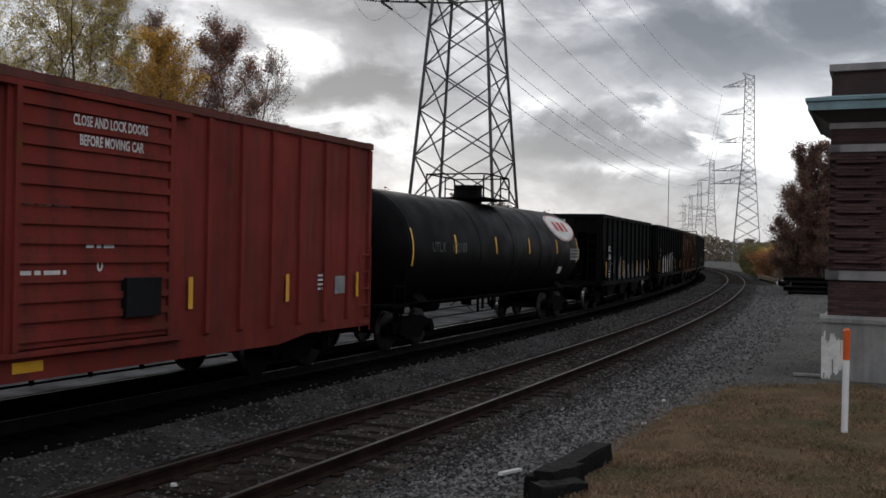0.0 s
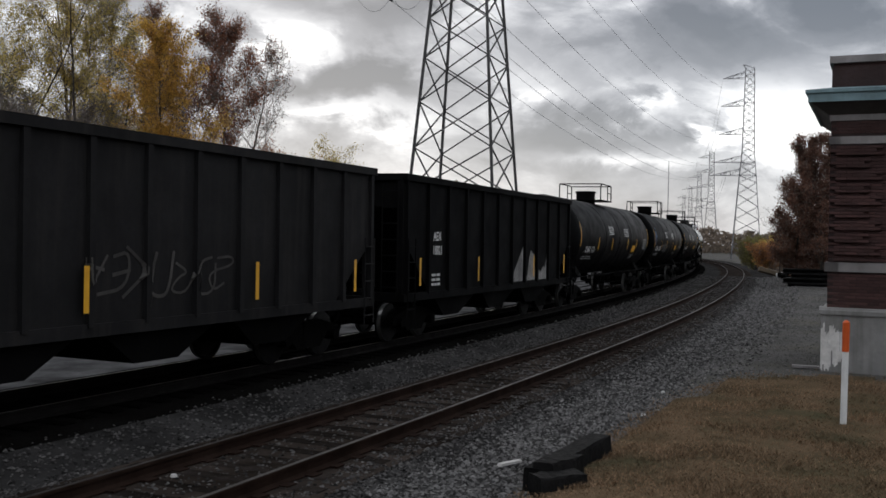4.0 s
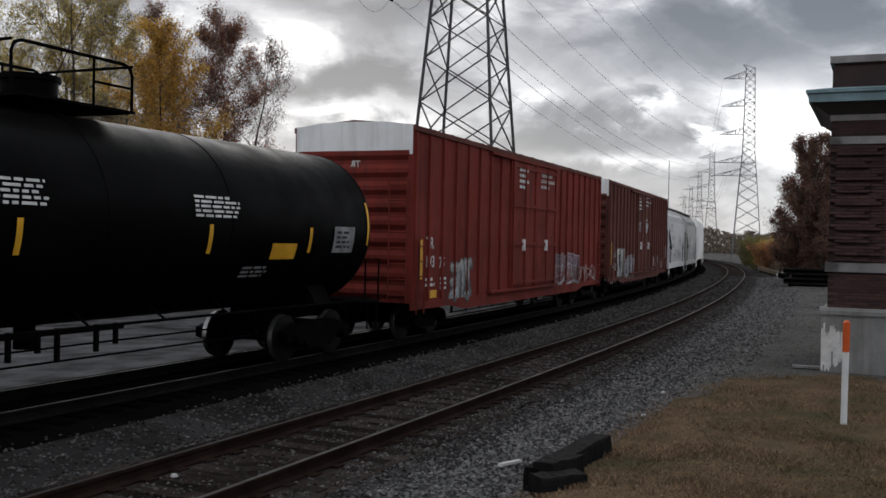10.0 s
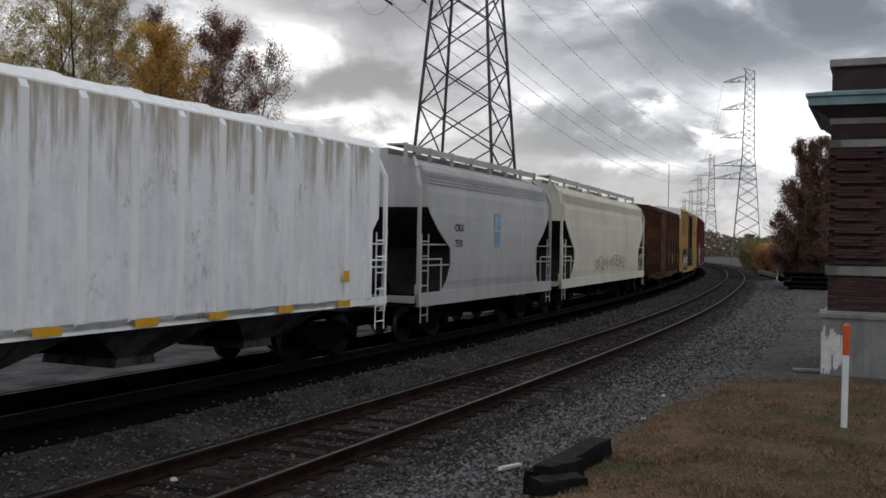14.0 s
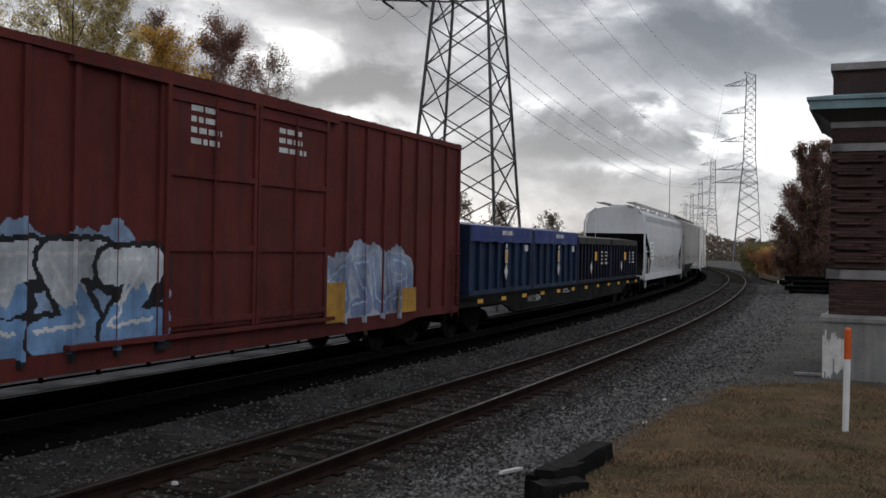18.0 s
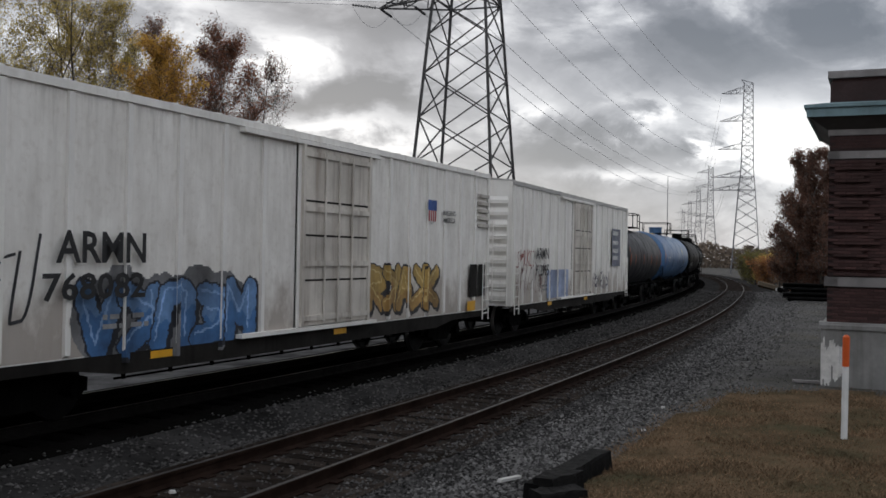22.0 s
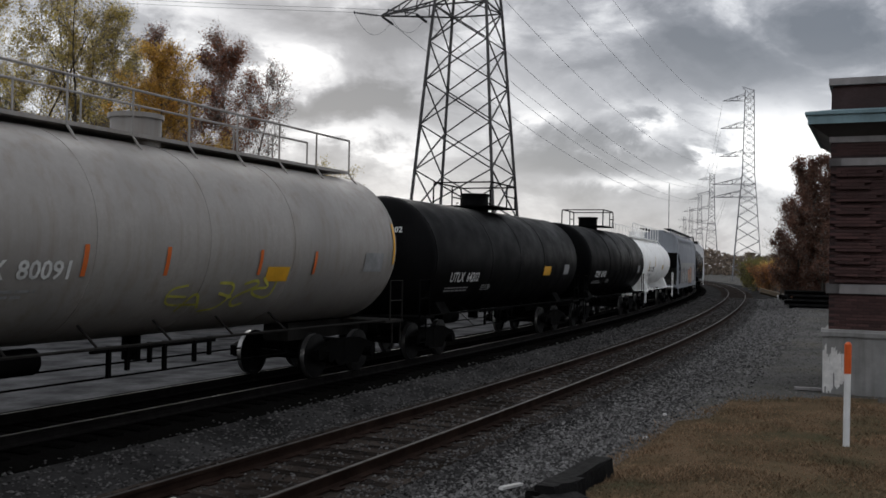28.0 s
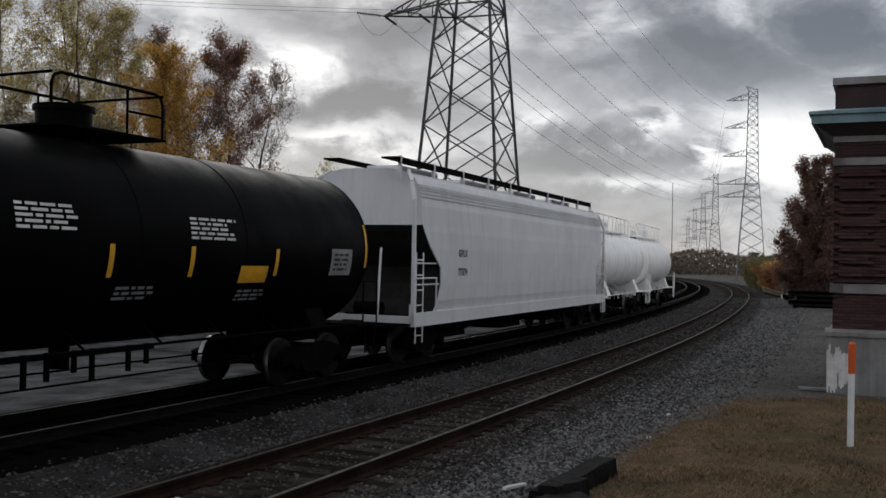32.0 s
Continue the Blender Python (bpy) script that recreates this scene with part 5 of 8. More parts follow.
P_HOPBLUEGREY = material("hopper_blue_grey", (0.25, 0.265, 0.29), 0.65, 0, 0.12, 0.45, 16, 0.06, streak=0.4, dirt=(0.15, 0.15, 0.15))
P_HOPRIB = material("hopper_dirty_white", (0.90, 0.90, 0.88), 0.75, 0, 0.07, 0.5, 14, 0.1, streak=0.3, dirt=(0.55, 0.50, 0.42), blotch=((0.42, 0.37, 0.27), 0.60, 0.74, 1.0, (1.6, 1.6, 0.22)))
P_HOPCREAM = material("hopper_cream", (0.60, 0.56, 0.47), 0.75, 0, 0.15, 0.5, 14, 0.1, streak=0.4, dirt=(0.40, 0.33, 0.22), blotch=((0.45, 0.22, 0.07), 0.62, 0.74, 0.7, (1.0, 1.0, 0.8)))
P_COAL = material("open_hopper_black", (0.0026, 0.0026, 0.0028), 0.8, 0, 0.35, 0.5, 14, 0.12, streak=0.4, dirt=(0.007, 0.0064, 0.006), gloss=0.06)
P_COALGREY = material("open_hopper_charcoal", (0.014, 0.0135, 0.014), 0.8, 0, 0.3, 0.5, 14, 0.12, streak=0.5, dirt=(0.030, 0.027, 0.025), gloss=0.12)
RUST_PANEL = panel_paint("rusted_panel", (0.20, 0.058, 0.022), (0.042, 0.013, 0.009), (0.42, 0.30, 0.20), (0.012, 0.0095, 0.0095), 2.6, 0.80, 0.535, 0.42)
RUST_RIB = material("rusted_rib", (0.030, 0.0135, 0.009), 0.85, 0, 0.4, 1.2, 9, 0.2, gloss=0.1, streak=0.6, dirt=(0.12, 0.05, 0.022))
REEFER_PANEL = panel_paint("reefer_panel", (0.87, 0.85, 0.81), (0.66, 0.635, 0.59), (0.56, 0.54, 0.50), (0.46, 0.41, 0.35), 3.65, 1.12, 0.70, 0.12, 0.7, (0.30, 0.255, 0.215), 0.20)
WHITE_PANEL = panel_paint("stained_white_panel", (0.90, 0.90, 0.895), (0.70, 0.70, 0.705), (0.40, 0.345, 0.26), (0.48, 0.47, 0.455), 3.16, 0.88, 0.62, 0.14, 0.75)
P_BAY = material("grimy_bay", (0.15, 0.14, 0.13), 0.85, 0, 0.35, 0.7, 12, 0.15, streak=0.8, dirt=(0.03, 0.027, 0.024), gloss=0.1, blotch=((0.035, 0.032, 0.029), 0.50, 0.62, 1.1, (1.0, 1.0, 1.0)))
# grime, and on the hopper ends also the shade of the recess
P_GRIME_SHADE = material("grimy_shaded_grey", (0.022, 0.020, 0.018), 0.85, 0, 0.35, 0.6, 14, 0.2, streak=0.6, dirt=(0.008, 0.007, 0.006), gloss=0.1)
P_CONT = material("container_blue", (0.0065, 0.025, 0.07), 0.7, 0, 0.35, 0.6, 14, 0.15, streak=0.45, dirt=(0.014, 0.018, 0.03), gloss=0.25, blotch=((0.006, 0.012, 0.024), 0.55, 0.66, 0.9, (1.2, 1.2, 0.7)))
P_CONT2 = material("container_navy", (0.0042, 0.0062, 0.02), 0.7, 0, 0.3, 0.6, 14, 0.15, streak=0.5, dirt=(0.007, 0.007, 0.01), gloss=0.25)
P_TARP = material("tarp_blue", (0.008, 0.028, 0.17), 0.55, 0, 0.2, 1.2, 10, 0.4, gloss=0.3)
P_TARP2 = material("tarp_olive", (0.03, 0.029, 0.025), 0.75, 0, 0.25, 1.2, 10, 0.4, gloss=0.3)
P_FLAT = material("flatcar_black", (0.0045, 0.0043, 0.0043), 0.8, 0, 0.3, 0.6, 14, 0.15, streak=0.4, dirt=(0.013, 0.011, 0.010), gloss=0.1)


def flat_car(a, b):
    car, h = rail_car("long black flatcar with yellow reflectors carrying blue waste containers", "flatcar", a, b)
    part("deck", Shape().box(-h, h, -1.45, 1.45, 1.0, 1.12), P_FLAT, car)
    for sy in (-1, 1):
        y0, y1 = sorted((sy * 1.45, sy * 1.38))
        part("side_sill", Shape().prism([(-h, 1.15), (h, 1.15), (h, 0.85), (h - 3.5, 0.85), (h - 4.6, 0.55), (-h + 4.6, 0.55), (-h + 3.5, 0.85), (-h, 0.85)], y0, y1), P_FLAT, car)
        part("sill_flange", Shape().box(-h + 4.6, h - 4.6, *sorted((sy * 1.5, sy * 1.3)), 0.53, 0.57), P_FLAT, car)
    part("centre_sill", Shape().box(-h, h, -0.35, 0.35, 0.6, 1.0), STEEL_DARK, car)
    w = flat_side(-1.458)
    for x in np.arange(-h + 1.4, h - 0.8, 2.05):
        patch(car, "reflector", x, x + 0.45, 0.92, 1.03, w, YELLOW_MARK, "yellow reflective strip")
    lettering(car, "NWSX", -6.55, 0.76, 0.27, w, GREY_MARK)
    lettering(car, "5014", -5.67, 0.76, 0.27, w)
    small_print(car, -h + 10.4, 0.98, 1.0, 2, w)
    running_gear(car, h, 2.0)
    # four open-top containers
    L = 5.75
    for k in range(4):
        x0 = (-11.75, -5.8, 0.2, 6.15)[k]
        x1 = x0 + L
        blue = k < 2
        c, t = (P_CONT, P_TARP) if blue else (P_CONT2, P_TARP2)
        top, y = (3.03, 1.28) if blue else (2.88, 1.28)
        nm = "blue steel waste container under a bright blue tarp" if blue else "dark navy ribbed waste container under a dull tarp"
        box = part("container", Shape().box(x0, x1, -y, y, 1.14, top), c, car, nm)
        n = 8 if blue else 11
        for i in range(n):
            x = x0 + 0.08 + (L - 0.16) * i / (n - 1)
            part("container_rib", Shape().box(x - 0.06, x + 0.06, -y - 0.1, -y, 1.2, top - (0.42 if blue else 0.2)), c, box)
        part("container_rail", Shape().box(x0 - 0.02, x1 + 0.02, -y - 0.12, -y + 0.02, 1.14, 1.26), c, box)
        for x in (x0, x1):
            part("corner_post", Shape().box(x - 0.06, x + 0.06, -y - 0.12, -y + 0.05, 1.14, top), c, box)
        # tarp with a sagging hem
        drop = 0.42 if blue else 0.22
        tp = Shape()
        m = 14
        for i in range(m + 1):
            x = x0 + 0.05 + (L - 0.1) * i / m
            s = 0.018 * math.sin(i * 1.7 + k) + 0.012 * math.sin(i * 4.1)
            tp.v += [(x, -y - 0.125, top - drop + s), (x, -y - 0.13, top + 0.02), (x, -0.4, top + 0.12 + s), (x, 0.4, top + 0.12 - s), (x, y + 0.1, top + 0.02), (x, y + 0.1, top - drop)]
        tp.f = [(i * 6 + j, i * 6 + j + 1, (i + 1) * 6 + j + 1, (i + 1) * 6 + j) for i in range(m) for j in range(5)]
        part("tarp", tp, t, box, "blue tarpaulin" if blue else "dull dark tarpaulin", smooth=True)
        cw = flat_side(-y - 0.108)
        xm = x0 + L * 0.55
        if k == 0 or k == 1:
            patch(car, "placard", xm - 0.12, xm + 0.12, 2.0, 2.4, cw, WHITE_MARK, "white and yellow placard")
            patch(car, "placard", xm - 0.08, xm + 0.08, 2.05, 2.35, flat_side(-y - 0.113), YELLOW_MARK)
            diamond(car, xm, 1.75, 0.25, cw)
            patch(car, "placard", xm - 0.08, xm + 0.08, 2.45, 2.56, cw, WHITE_MARK)
            patch(car, "placard", x1 - 0.75, x1 - 0.4, 2.35, 2.55, cw, WHITE_MARK)
            small_print(car, xm - 0.5, 2.82, 1.1, 1, flat_side(-y - 0.14), WHITE_MARK, 0.13)
        else:
            diamond(car, x0 + L * 0.38, 1.72, 0.25, cw)
            patch(car, "placard", x0 + L * 0.48, x0 + L * 0.55, 2.0, 2.35, cw, YELLOW_MARK)
            for q in (0.68, 0.82):
                small_print(car, x0 + L * q, 2.3, 0.4, 4, cw, WHITE_MARK, 0.08)


def diamond(car, x, z, r, where):
    p = [where(x - r * 0.7, z), where(x, z - r), where(x + r * 0.7, z), where(x, z + r)]
    me = bpy.data.meshes.new("placard")
    me.from_pydata(p, [], [(0, 1, 2, 3)])
    me.materials.append(WHITE_MARK)
    ob = new("placard", me)
    ob.parent = car
    ob["label"] = "white diamond placard"

STAKE_ORANGE = material("orange_marking", (0.6, 0.13, 0.02), 0.6, 0, 0.15, 3, 20, 0.0)
P_HOPBUFF = material("hopper_lower_grey", (0.34, 0.34, 0.33), 0.7, 0, 0.18, 0.5, 14, 0.06, streak=0.45, dirt=(0.20, 0.19, 0.175))
BOARD_BROWN = material("rusty_walkway", (0.045, 0.030, 0.024), 0.85, 0, 0.3, 1, 14, 0.2, gloss=0.2)
P_WHITE_DOOR = material("reefer_door", (0.64, 0.60, 0.54), 0.75, 0, 0.2, 0.8, 14, 0.1, streak=0.6, dirt=(0.22, 0.17, 0.13))
P_HOPMID = material("hopper_mid_grey", (0.58, 0.58, 0.585), 0.65, 0, 0.12, 0.45, 16, 0.06, streak=0.35, dirt=(0.36, 0.34, 0.33))

# ---- train: the cars in order, with the metres of each body along the train ----


def tank_marks(car, h, skin, code, number, zc, x=None, mat=None, size=0.36, z=None):
    x = -h + 1.68 if x is None else x
    z = zc - 0.6 if z is None else z
    lettering(car, code, x, z, size, skin, mat, 0.245 * len(code))
    lettering(car, number, x + 0.245 * len(code) + 0.18, z, size, skin, mat, 0.18 * len(number))
    small_print(car, x - 0.1, z - 0.2, 1.8, 2, skin, GREY_MARK)


def on_head(h, radius, zc):
    """Places marks on the domed front end of a tank."""
    def f(x, z):
        q = math.asin(min(0.99, math.hypot(x, z - zc) / radius))
        return (-h + 0.05 + 0.62 * (1 - math.cos(q)) - 0.02, -x, z)
    return f


def black_tank(a, b, code, number, label, paint=None, shift=(0, 0, 0, 0, 0, 0, 0), bare=False, **kw):
    zc, radius = (2.52, 1.54) if bare else (2.64, 1.58)
    h = (b - a) / 2
    car, h, skin = tank_car(label, a, b, paint or P_BLACK, ends=not bare, stripes=() if bare else (-h + 4.02 + shift[0], -h + 6.83 + shift[1], h - 6.3 + shift[2], h - 3.96 + shift[3]), zc=zc, radius=radius, **kw)
    tank_marks(car, h, skin, code, number, zc)
    if bare:
        patch(car, "data_plate", h - 2.3, h - 1.7, zc - 0.45, zc - 0.1, skin, GREY_MARK, "grey data panel")
        small_print(car, -h + 4.2, zc - 0.75, 0.8, 3, skin, GREY_MARK, 0.035)
        lettering(car, number, 0.30, zc + 0.62, 0.2, on_head(h, radius, zc))
        return car, h, skin
    small_print(car, -2.3 + shift[4], zc + 0.45, 1.1, 5, skin, WHITE_MARK, 0.04)
    small_print(car, 1.1 + shift[5], zc + 0.40, 1.2, 5, skin, WHITE_MARK, 0.04)
    patch(car, "warning_panel", h - 5.0 + shift[6], h - 4.2 + shift[6], zc - 0.62, zc - 0.32, skin, YELLOW_MARK, "yellow warning panel")
    patch(car, "data_plate", h - 2.1, h - 1.3, zc - 0.5, zc + 0.02, skin, GREY_MARK, "grey data panel")
    small_print(car, h - 2.0, zc - 0.12, 0.6, 4, round_side(radius + 0.004, zc), BLACK_MARK, 0.05)
    small_print(car, h - 4.9, zc - 0.8, 0.9, 3, skin, GREY_MARK)
    head = on_head(h, radius, zc)
    lettering(car, code, -0.15, zc + 0.62, 0.2, head)
    lettering(car, number, 0.42, zc + 0.62, 0.2, head)
    small_print(car, 0.1, zc + 0.48, 0.7, 3, head, GREY_MARK, 0.05)
    return car, h, skin


def train():
    # red boxcar at the head of the view
    car, h, w, wd = boxcar("faded red boxcar with a ribbed sliding door and yellow reflectors", -8.0, 9.0, P_RED, P_RED2, top=4.72, ribs=14, door=(-0.93, 2.05), plug=False, door_lines=13)
    lettering(car, "CLOSE AND LOCK DOORS", -0.02, 4.0, 0.2, flat_side(-1.69), None, 1.45)
    lettering(car, "BEFORE MOVING CAR", 0.1, 3.74, 0.2, flat_side(-1.69), None, 1.25)
    lettering(car, "0", 0.5, 2.04, 0.25, wd)
    small_print(car, -0.8, 2.9, 1.0, 1, wd, h=0.06)
    small_print(car, 0.3, 2.36, 0.6, 1, wd, h=0.05)
    small_print(car, -0.85, 2.0, 1.0, 1, wd, h=0.06)
    for x in (2.5, 5.24, 7.83):
        patch(car, "reflector", x, x + 0.11, 1.42, 1.92, flat_side(-1.62), YELLOW_MARK, "yellow reflective strip")
    patch(car, "reflector", -0.85, -0.35, 0.76, 0.90, flat_side(-1.58), YELLOW_MARK)
    small_print(car, 6.4, 1.85, 0.35, 4, w)
    patch(car, "stencil_frame", 7.05, 7.45, 1.5, 1.85, w, GREY_MARK)
    part("lock_box", Shape().box(1.0, 1.73, -1.74, -1.63, 1.38, 1.94), P_BLACKDOOR, car, "dark door latch box")

    car, h, skin = tank_car("black tank car with a white oval emblem and faint lettering", 10.6, 26.7, P_BLACK2, radius=1.5, zc=2.36, stripe_up=0.45, stripes=(-4.65, -1.55, 1.55, 4.65))
    lettering(car, "UTLX", -6.2, 2.35, 0.34, skin, FAINT_MARK)
    lettering(car, "672183", -4.9, 2.35, 0.34, skin, FAINT_MARK)
    oval = [skin(5.95 + 1.55 * q * math.cos(k * math.pi / 16), 3.34 + 0.58 * q * math.sin(k * math.pi / 16)) for q in (0.02, 0.25, 0.5, 0.75, 1.0) for k in range(32)]
    oval_me = bpy.data.meshes.new("emblem")
    oval_me.from_pydata(oval, [], [(r * 32 + k, r * 32 + (k + 1) % 32, r * 32 + 32 + (k + 1) % 32, r * 32 + 32 + k) for r in range(4) for k in range(32)])
    oval_me.materials.append(WHITE_MARK)
    em = new("emblem", oval_me)
    em.parent = car
    em["label"] = "white oval emblem with a red figure"
    blob = round_side(1.512, 2.36)
    ring = Shape()
    for k in range(40):
        a, b = 2 * math.pi * k / 40, 2 * math.pi * (k + 1) / 40
        ring.add([blob(5.95 + q * 1.55 * math.cos(s), 3.34 + q * 0.58 * math.sin(s)) for q, s in ((0.92, a), (0.96, a), (0.96, b), (0.92, b))], [(0, 1, 2, 3)])
    part("emblem_ring", ring, RED_MARK, car)
    for x, w2, z0, z1 in ((5.2, 0.3, 3.14, 3.54), (5.75, 0.36, 3.14, 3.54), (6.35, 0.3, 3.14, 3.54)):
        patch(car, "emblem_stroke", x, x + w2, z0, z1, blob, RED_MARK)
    patch(car, "data_plate", 6.35, 7.55, 2.1, 2.5, skin, GREY_MARK)
    small_print(car, 6.42, 2.4, 1.0, 3, blob, BLACK_MARK, 0.06)
    patch(car, "data_plate", 5.2, 5.6, 1.6, 1.85, skin, WHITE_MARK)

    for k, (a, b, paint, label) in enumerate(((29.8, 42.6, P_COAL, "black open coal hopper with vertical ribs and faded pink graffiti"),
                                              (45.3, 58.7, P_COAL, "black open hopper with large white graffiti along its side"),
                                              (60.0, 74.0, RUST_RIB, "heavily rusted orange open hopper with dark patches"),
                                              (76.5, 89.5, P_COALGREY, "charcoal open hopper with vertical ribs"),
                                              (91.0, 104.9, P_COAL, "black open hopper with pale graffiti"))):
        car, h, w, wr = open_hopper(label, a, b, paint, panels=RUST_PANEL if k == 2 else None, rib_paint=RUST_RIB if k == 2 else None)
        number = ("18556", "10802", "30081", "0633", "18821")[k]
        end = lambda x, z: (-h - 0.012, -x, z)
        part("end_plate", Shape().box(-h - 0.008, -h + 0.05, -0.45, 0.25, 3.40, 3.77), P_COAL, car, "black number plate on the end")
        lettering(car, "AEX", -0.2, 3.60, 0.16, end)
        lettering(car, number, -0.2, 3.43, 0.16, end)
        gap = (2 * h - 0.32) / 11
        if k == 2:
            rnd = random.Random(6)
            for i, (za, zb) in ((3, (1.25, 2.55)), (4, (1.25, 2.95)), (7, (1.3, 3.35)), (8, (1.3, 2.85)), (9, (2.2, 3.0))):
                x = -h + 0.16 + gap * i + 0.08
                patch(car, "repaired_panel", x, x + gap - 0.16, za, zb, flat_side(-1.562), P_COALGREY, "dark grey repainted patch on the rusty side")
            lettering(car, "30", -h + 0.16 + gap * 3.3, 2.05, 0.34, flat_side(-1.567))
            lettering(car, "081", -h + 0.16 + gap * 4.15, 2.1, 0.34, flat_side(-1.567))
        else:
            x = -h + 0.16 + gap * 1.22
            patch(car, "number_panel", x, x + 0.62, 1.98, 2.68, flat_side(-1.556), P_COAL, "freshly blackened number panel")
            lettering(car, "AEX", x + 0.06, 2.42, 0.3, flat_side(-1.562), None, 0.5)
            lettering(car, number, x + 0.03, 2.08, 0.3, flat_side(-1.562), None, 0.56)
            small_print(car, x, 1.55, 0.6, 3, w, h=0.06)
        rnd = random.Random(200 + k)
        if k in (0, 1, 4):
            # pale paint rolled over the panels between the ribs, with ragged tops
            first, last, tone = ((3, 10, (0.16, 0.13, 0.125)), (2, 7, (0.62, 0.61, 0.59)), (6, 9, (0.30, 0.29, 0.28)))[k if k < 2 else 2]
            for i in range(first, last):
                xa = -h + 0.16 + gap * i + 0.07
                xb = xa + gap - 0.14
                m = 7
                sh = Shape()
                tops = [rnd.uniform(1.9, 2.5) if k == 1 else rnd.uniform(1.3, 2.2) for _ in range(m + 1)]
                if i == first:
                    tops = [1.3 + 0.14 * q for q in range(m + 1)]
                for q in range(m):
                    u, v = xa + (xb - xa) * q / m, xa + (xb - xa) * (q + 0.9) / m
                    sh.add([(u, -1.556, 1.22), (v, -1.556, 1.22), (v, -1.556, tops[q + 1]), (u, -1.556, tops[q])], [(0, 1, 2, 3)])
                part("graffiti", sh, spray(tone), car, "ragged pale paint between the ribs")
        if k == 0:
            scrawl(car, -h + 1.0, -h + 3.2, 1.4, 2.2, wr, (0.20, 0.20, 0.2), 12, 0.03, 6)
        if k == 3:
            scrawl(car, -2.0, 1.5, 1.4, 2.3, wr, (0.06, 0.055, 0.05), 14, 0.05, 7)
        for x in (-h + 0.75, -h + 4.6, h - 4.4, h - 0.95):
            patch(car, "reflector", x, x + 0.1, 1.35, 2.0, wr, YELLOW_MARK, "yellow reflective strip")

    black_tank(106.0, 122.8, "XOMX", "110", "glossless black tank car with white lettering", P_BLACK2)
    black_tank(124.3, 140.7, "XOMX", "110353", "black tank car with white lettering and faint graffiti", P_BLACK)
    car, h, skin = CAR_LIST[-1][0], 8.2, round_side(1.58, 2.64)
    scrawl(car, -7.2, -6.4, 2.4, 3.3, skin, (0.10, 0.20, 0.35), 3, 0.05, 5)
    scrawl(car, -3.6, -1.2, 1.95, 2.4, skin, (0.25, 0.25, 0.26), 5, 0.05, 8)
    black_tank(142.0, 158.3, "XOMX", "110449", "black tank car with white lettering", P_BLACK)
    black_tank(159.5, 175.3, "XOMX", "100275", "shiny black tank car that mirrors the bright sky", P_BLACKGLOSS)
    black_tank(176.4, 192.6, "XOMX", "110", "black tank car with white lettering", P_BLACK, (-0.6, -1.0, -0.25, 0.15, -1.0, -0.55, -0.4))
    black_tank(193.8, 210.4, "XOMX", "110", "black tank car with a domed platform", P_BLACK, (-0.1, -0.1, 0.3, 1.0, 0.2, 0.8, 0.8))

    for k, (a, b, n1, n2, seed) in enumerate(((211.9, 230.05, "193", "75", 3), (232.0, 250.4, "194", "58", 9))):
        car, h, w, wd = boxcar("tall oxide-red double-door boxcar with graffiti and a white end panel", a, b, P_RED if k == 0 else P_RED2, P_RED2, top=5.18, ribs=16, door=(-2.06, 2.46), double=True, plug=True, end_top=P_WHITE_END)
        g, gd = flat_side(-1.63), flat_side(-1.655)
        if k == 0:
            lettering(car, "TR", -8.29, 2.23, 0.38, w)
            lettering(car, n1, -8.32, 1.78, 0.38, w)
            lettering(car, n2, -7.48, 1.75, 0.38, w)
            small_print(car, -8.3, 1.45, 0.6, 2, w, h=0.07)
            small_print(car, -7.4, 1.45, 0.5, 3, w, h=0.06)
            small_print(car, -1.5, 4.55, 0.9, 4, gd, h=0.09)
            for i, s in enumerate(("CLOSE AND LOCK", "BOTH DOORS BEFORE", "MOVING CAR")):
                lettering(car, s, 0.72, 4.52 - 0.19 * i, 0.15, gd)
            patch(car, "reflector", -8.74, -8.6, 1.5, 2.43, g, YELLOW_MARK)
            blob_letters(car, -6.75, -5.27, 0.85, 1.95, g, (0.40, 0.41, 0.40), (0.10, 0.10, 0.10), 21, 3)
            blob_letters(car, 2.75, 5.7, 0.95, 2.05, g, (0.20, 0.13, 0.15), (0.42, 0.42, 0.44), 22, 4, (0.15, 0.05, 0.05))
            scrawl(car, 5.8, 8.2, 1.0, 1.6, g, (0.42, 0.36, 0.35), 24, 0.06, 6)
            patch(car, "warning_panel", -8.2, -7.6, 1.03, 1.22, w, YELLOW_MARK, "yellow panel")
        else:
            lettering(car, "TR", -8.41, 2.22, 0.38, w)
            lettering(car, n1, -8.5, 1.82, 0.38, w)
            lettering(car, n2, -7.69, 1.81, 0.38, w)
            small_print(car, -8.4, 1.5, 0.6, 2, w, h=0.07)
            small_print(car, -7.6, 1.5, 0.5, 3, w, h=0.06)
            small_print(car, -1.7, 4.6, 0.9, 4, gd, h=0.09)
            for i, s in enumerate(("CLOSE AND LOCK", "BOTH DOORS BEFORE", "MOVING CAR")):
                lettering(car, s, 0.5, 4.68 - 0.19 * i, 0.15, gd)
            patch(car, "reflector", -8.86, -8.72, 1.5, 2.43, g, YELLOW_MARK)
            blob_letters(car, -7.1, -5.4, 0.86, 2.3, g, (0.52, 0.54, 0.52), (0.12, 0.11, 0.11), 31, 3, (0.40, 0.42, 0.42))
            blob_letters(car, -5.1, -2.6, 0.8, 1.96, g, (0.26, 0.25, 0.28), (0.42, 0.42, 0.42), 33, 3)
            scrawl(car, 3.2, 8.0, 1.0, 1.7, g, (0.30, 0.20, 0.19), 34, 0.05, 8)
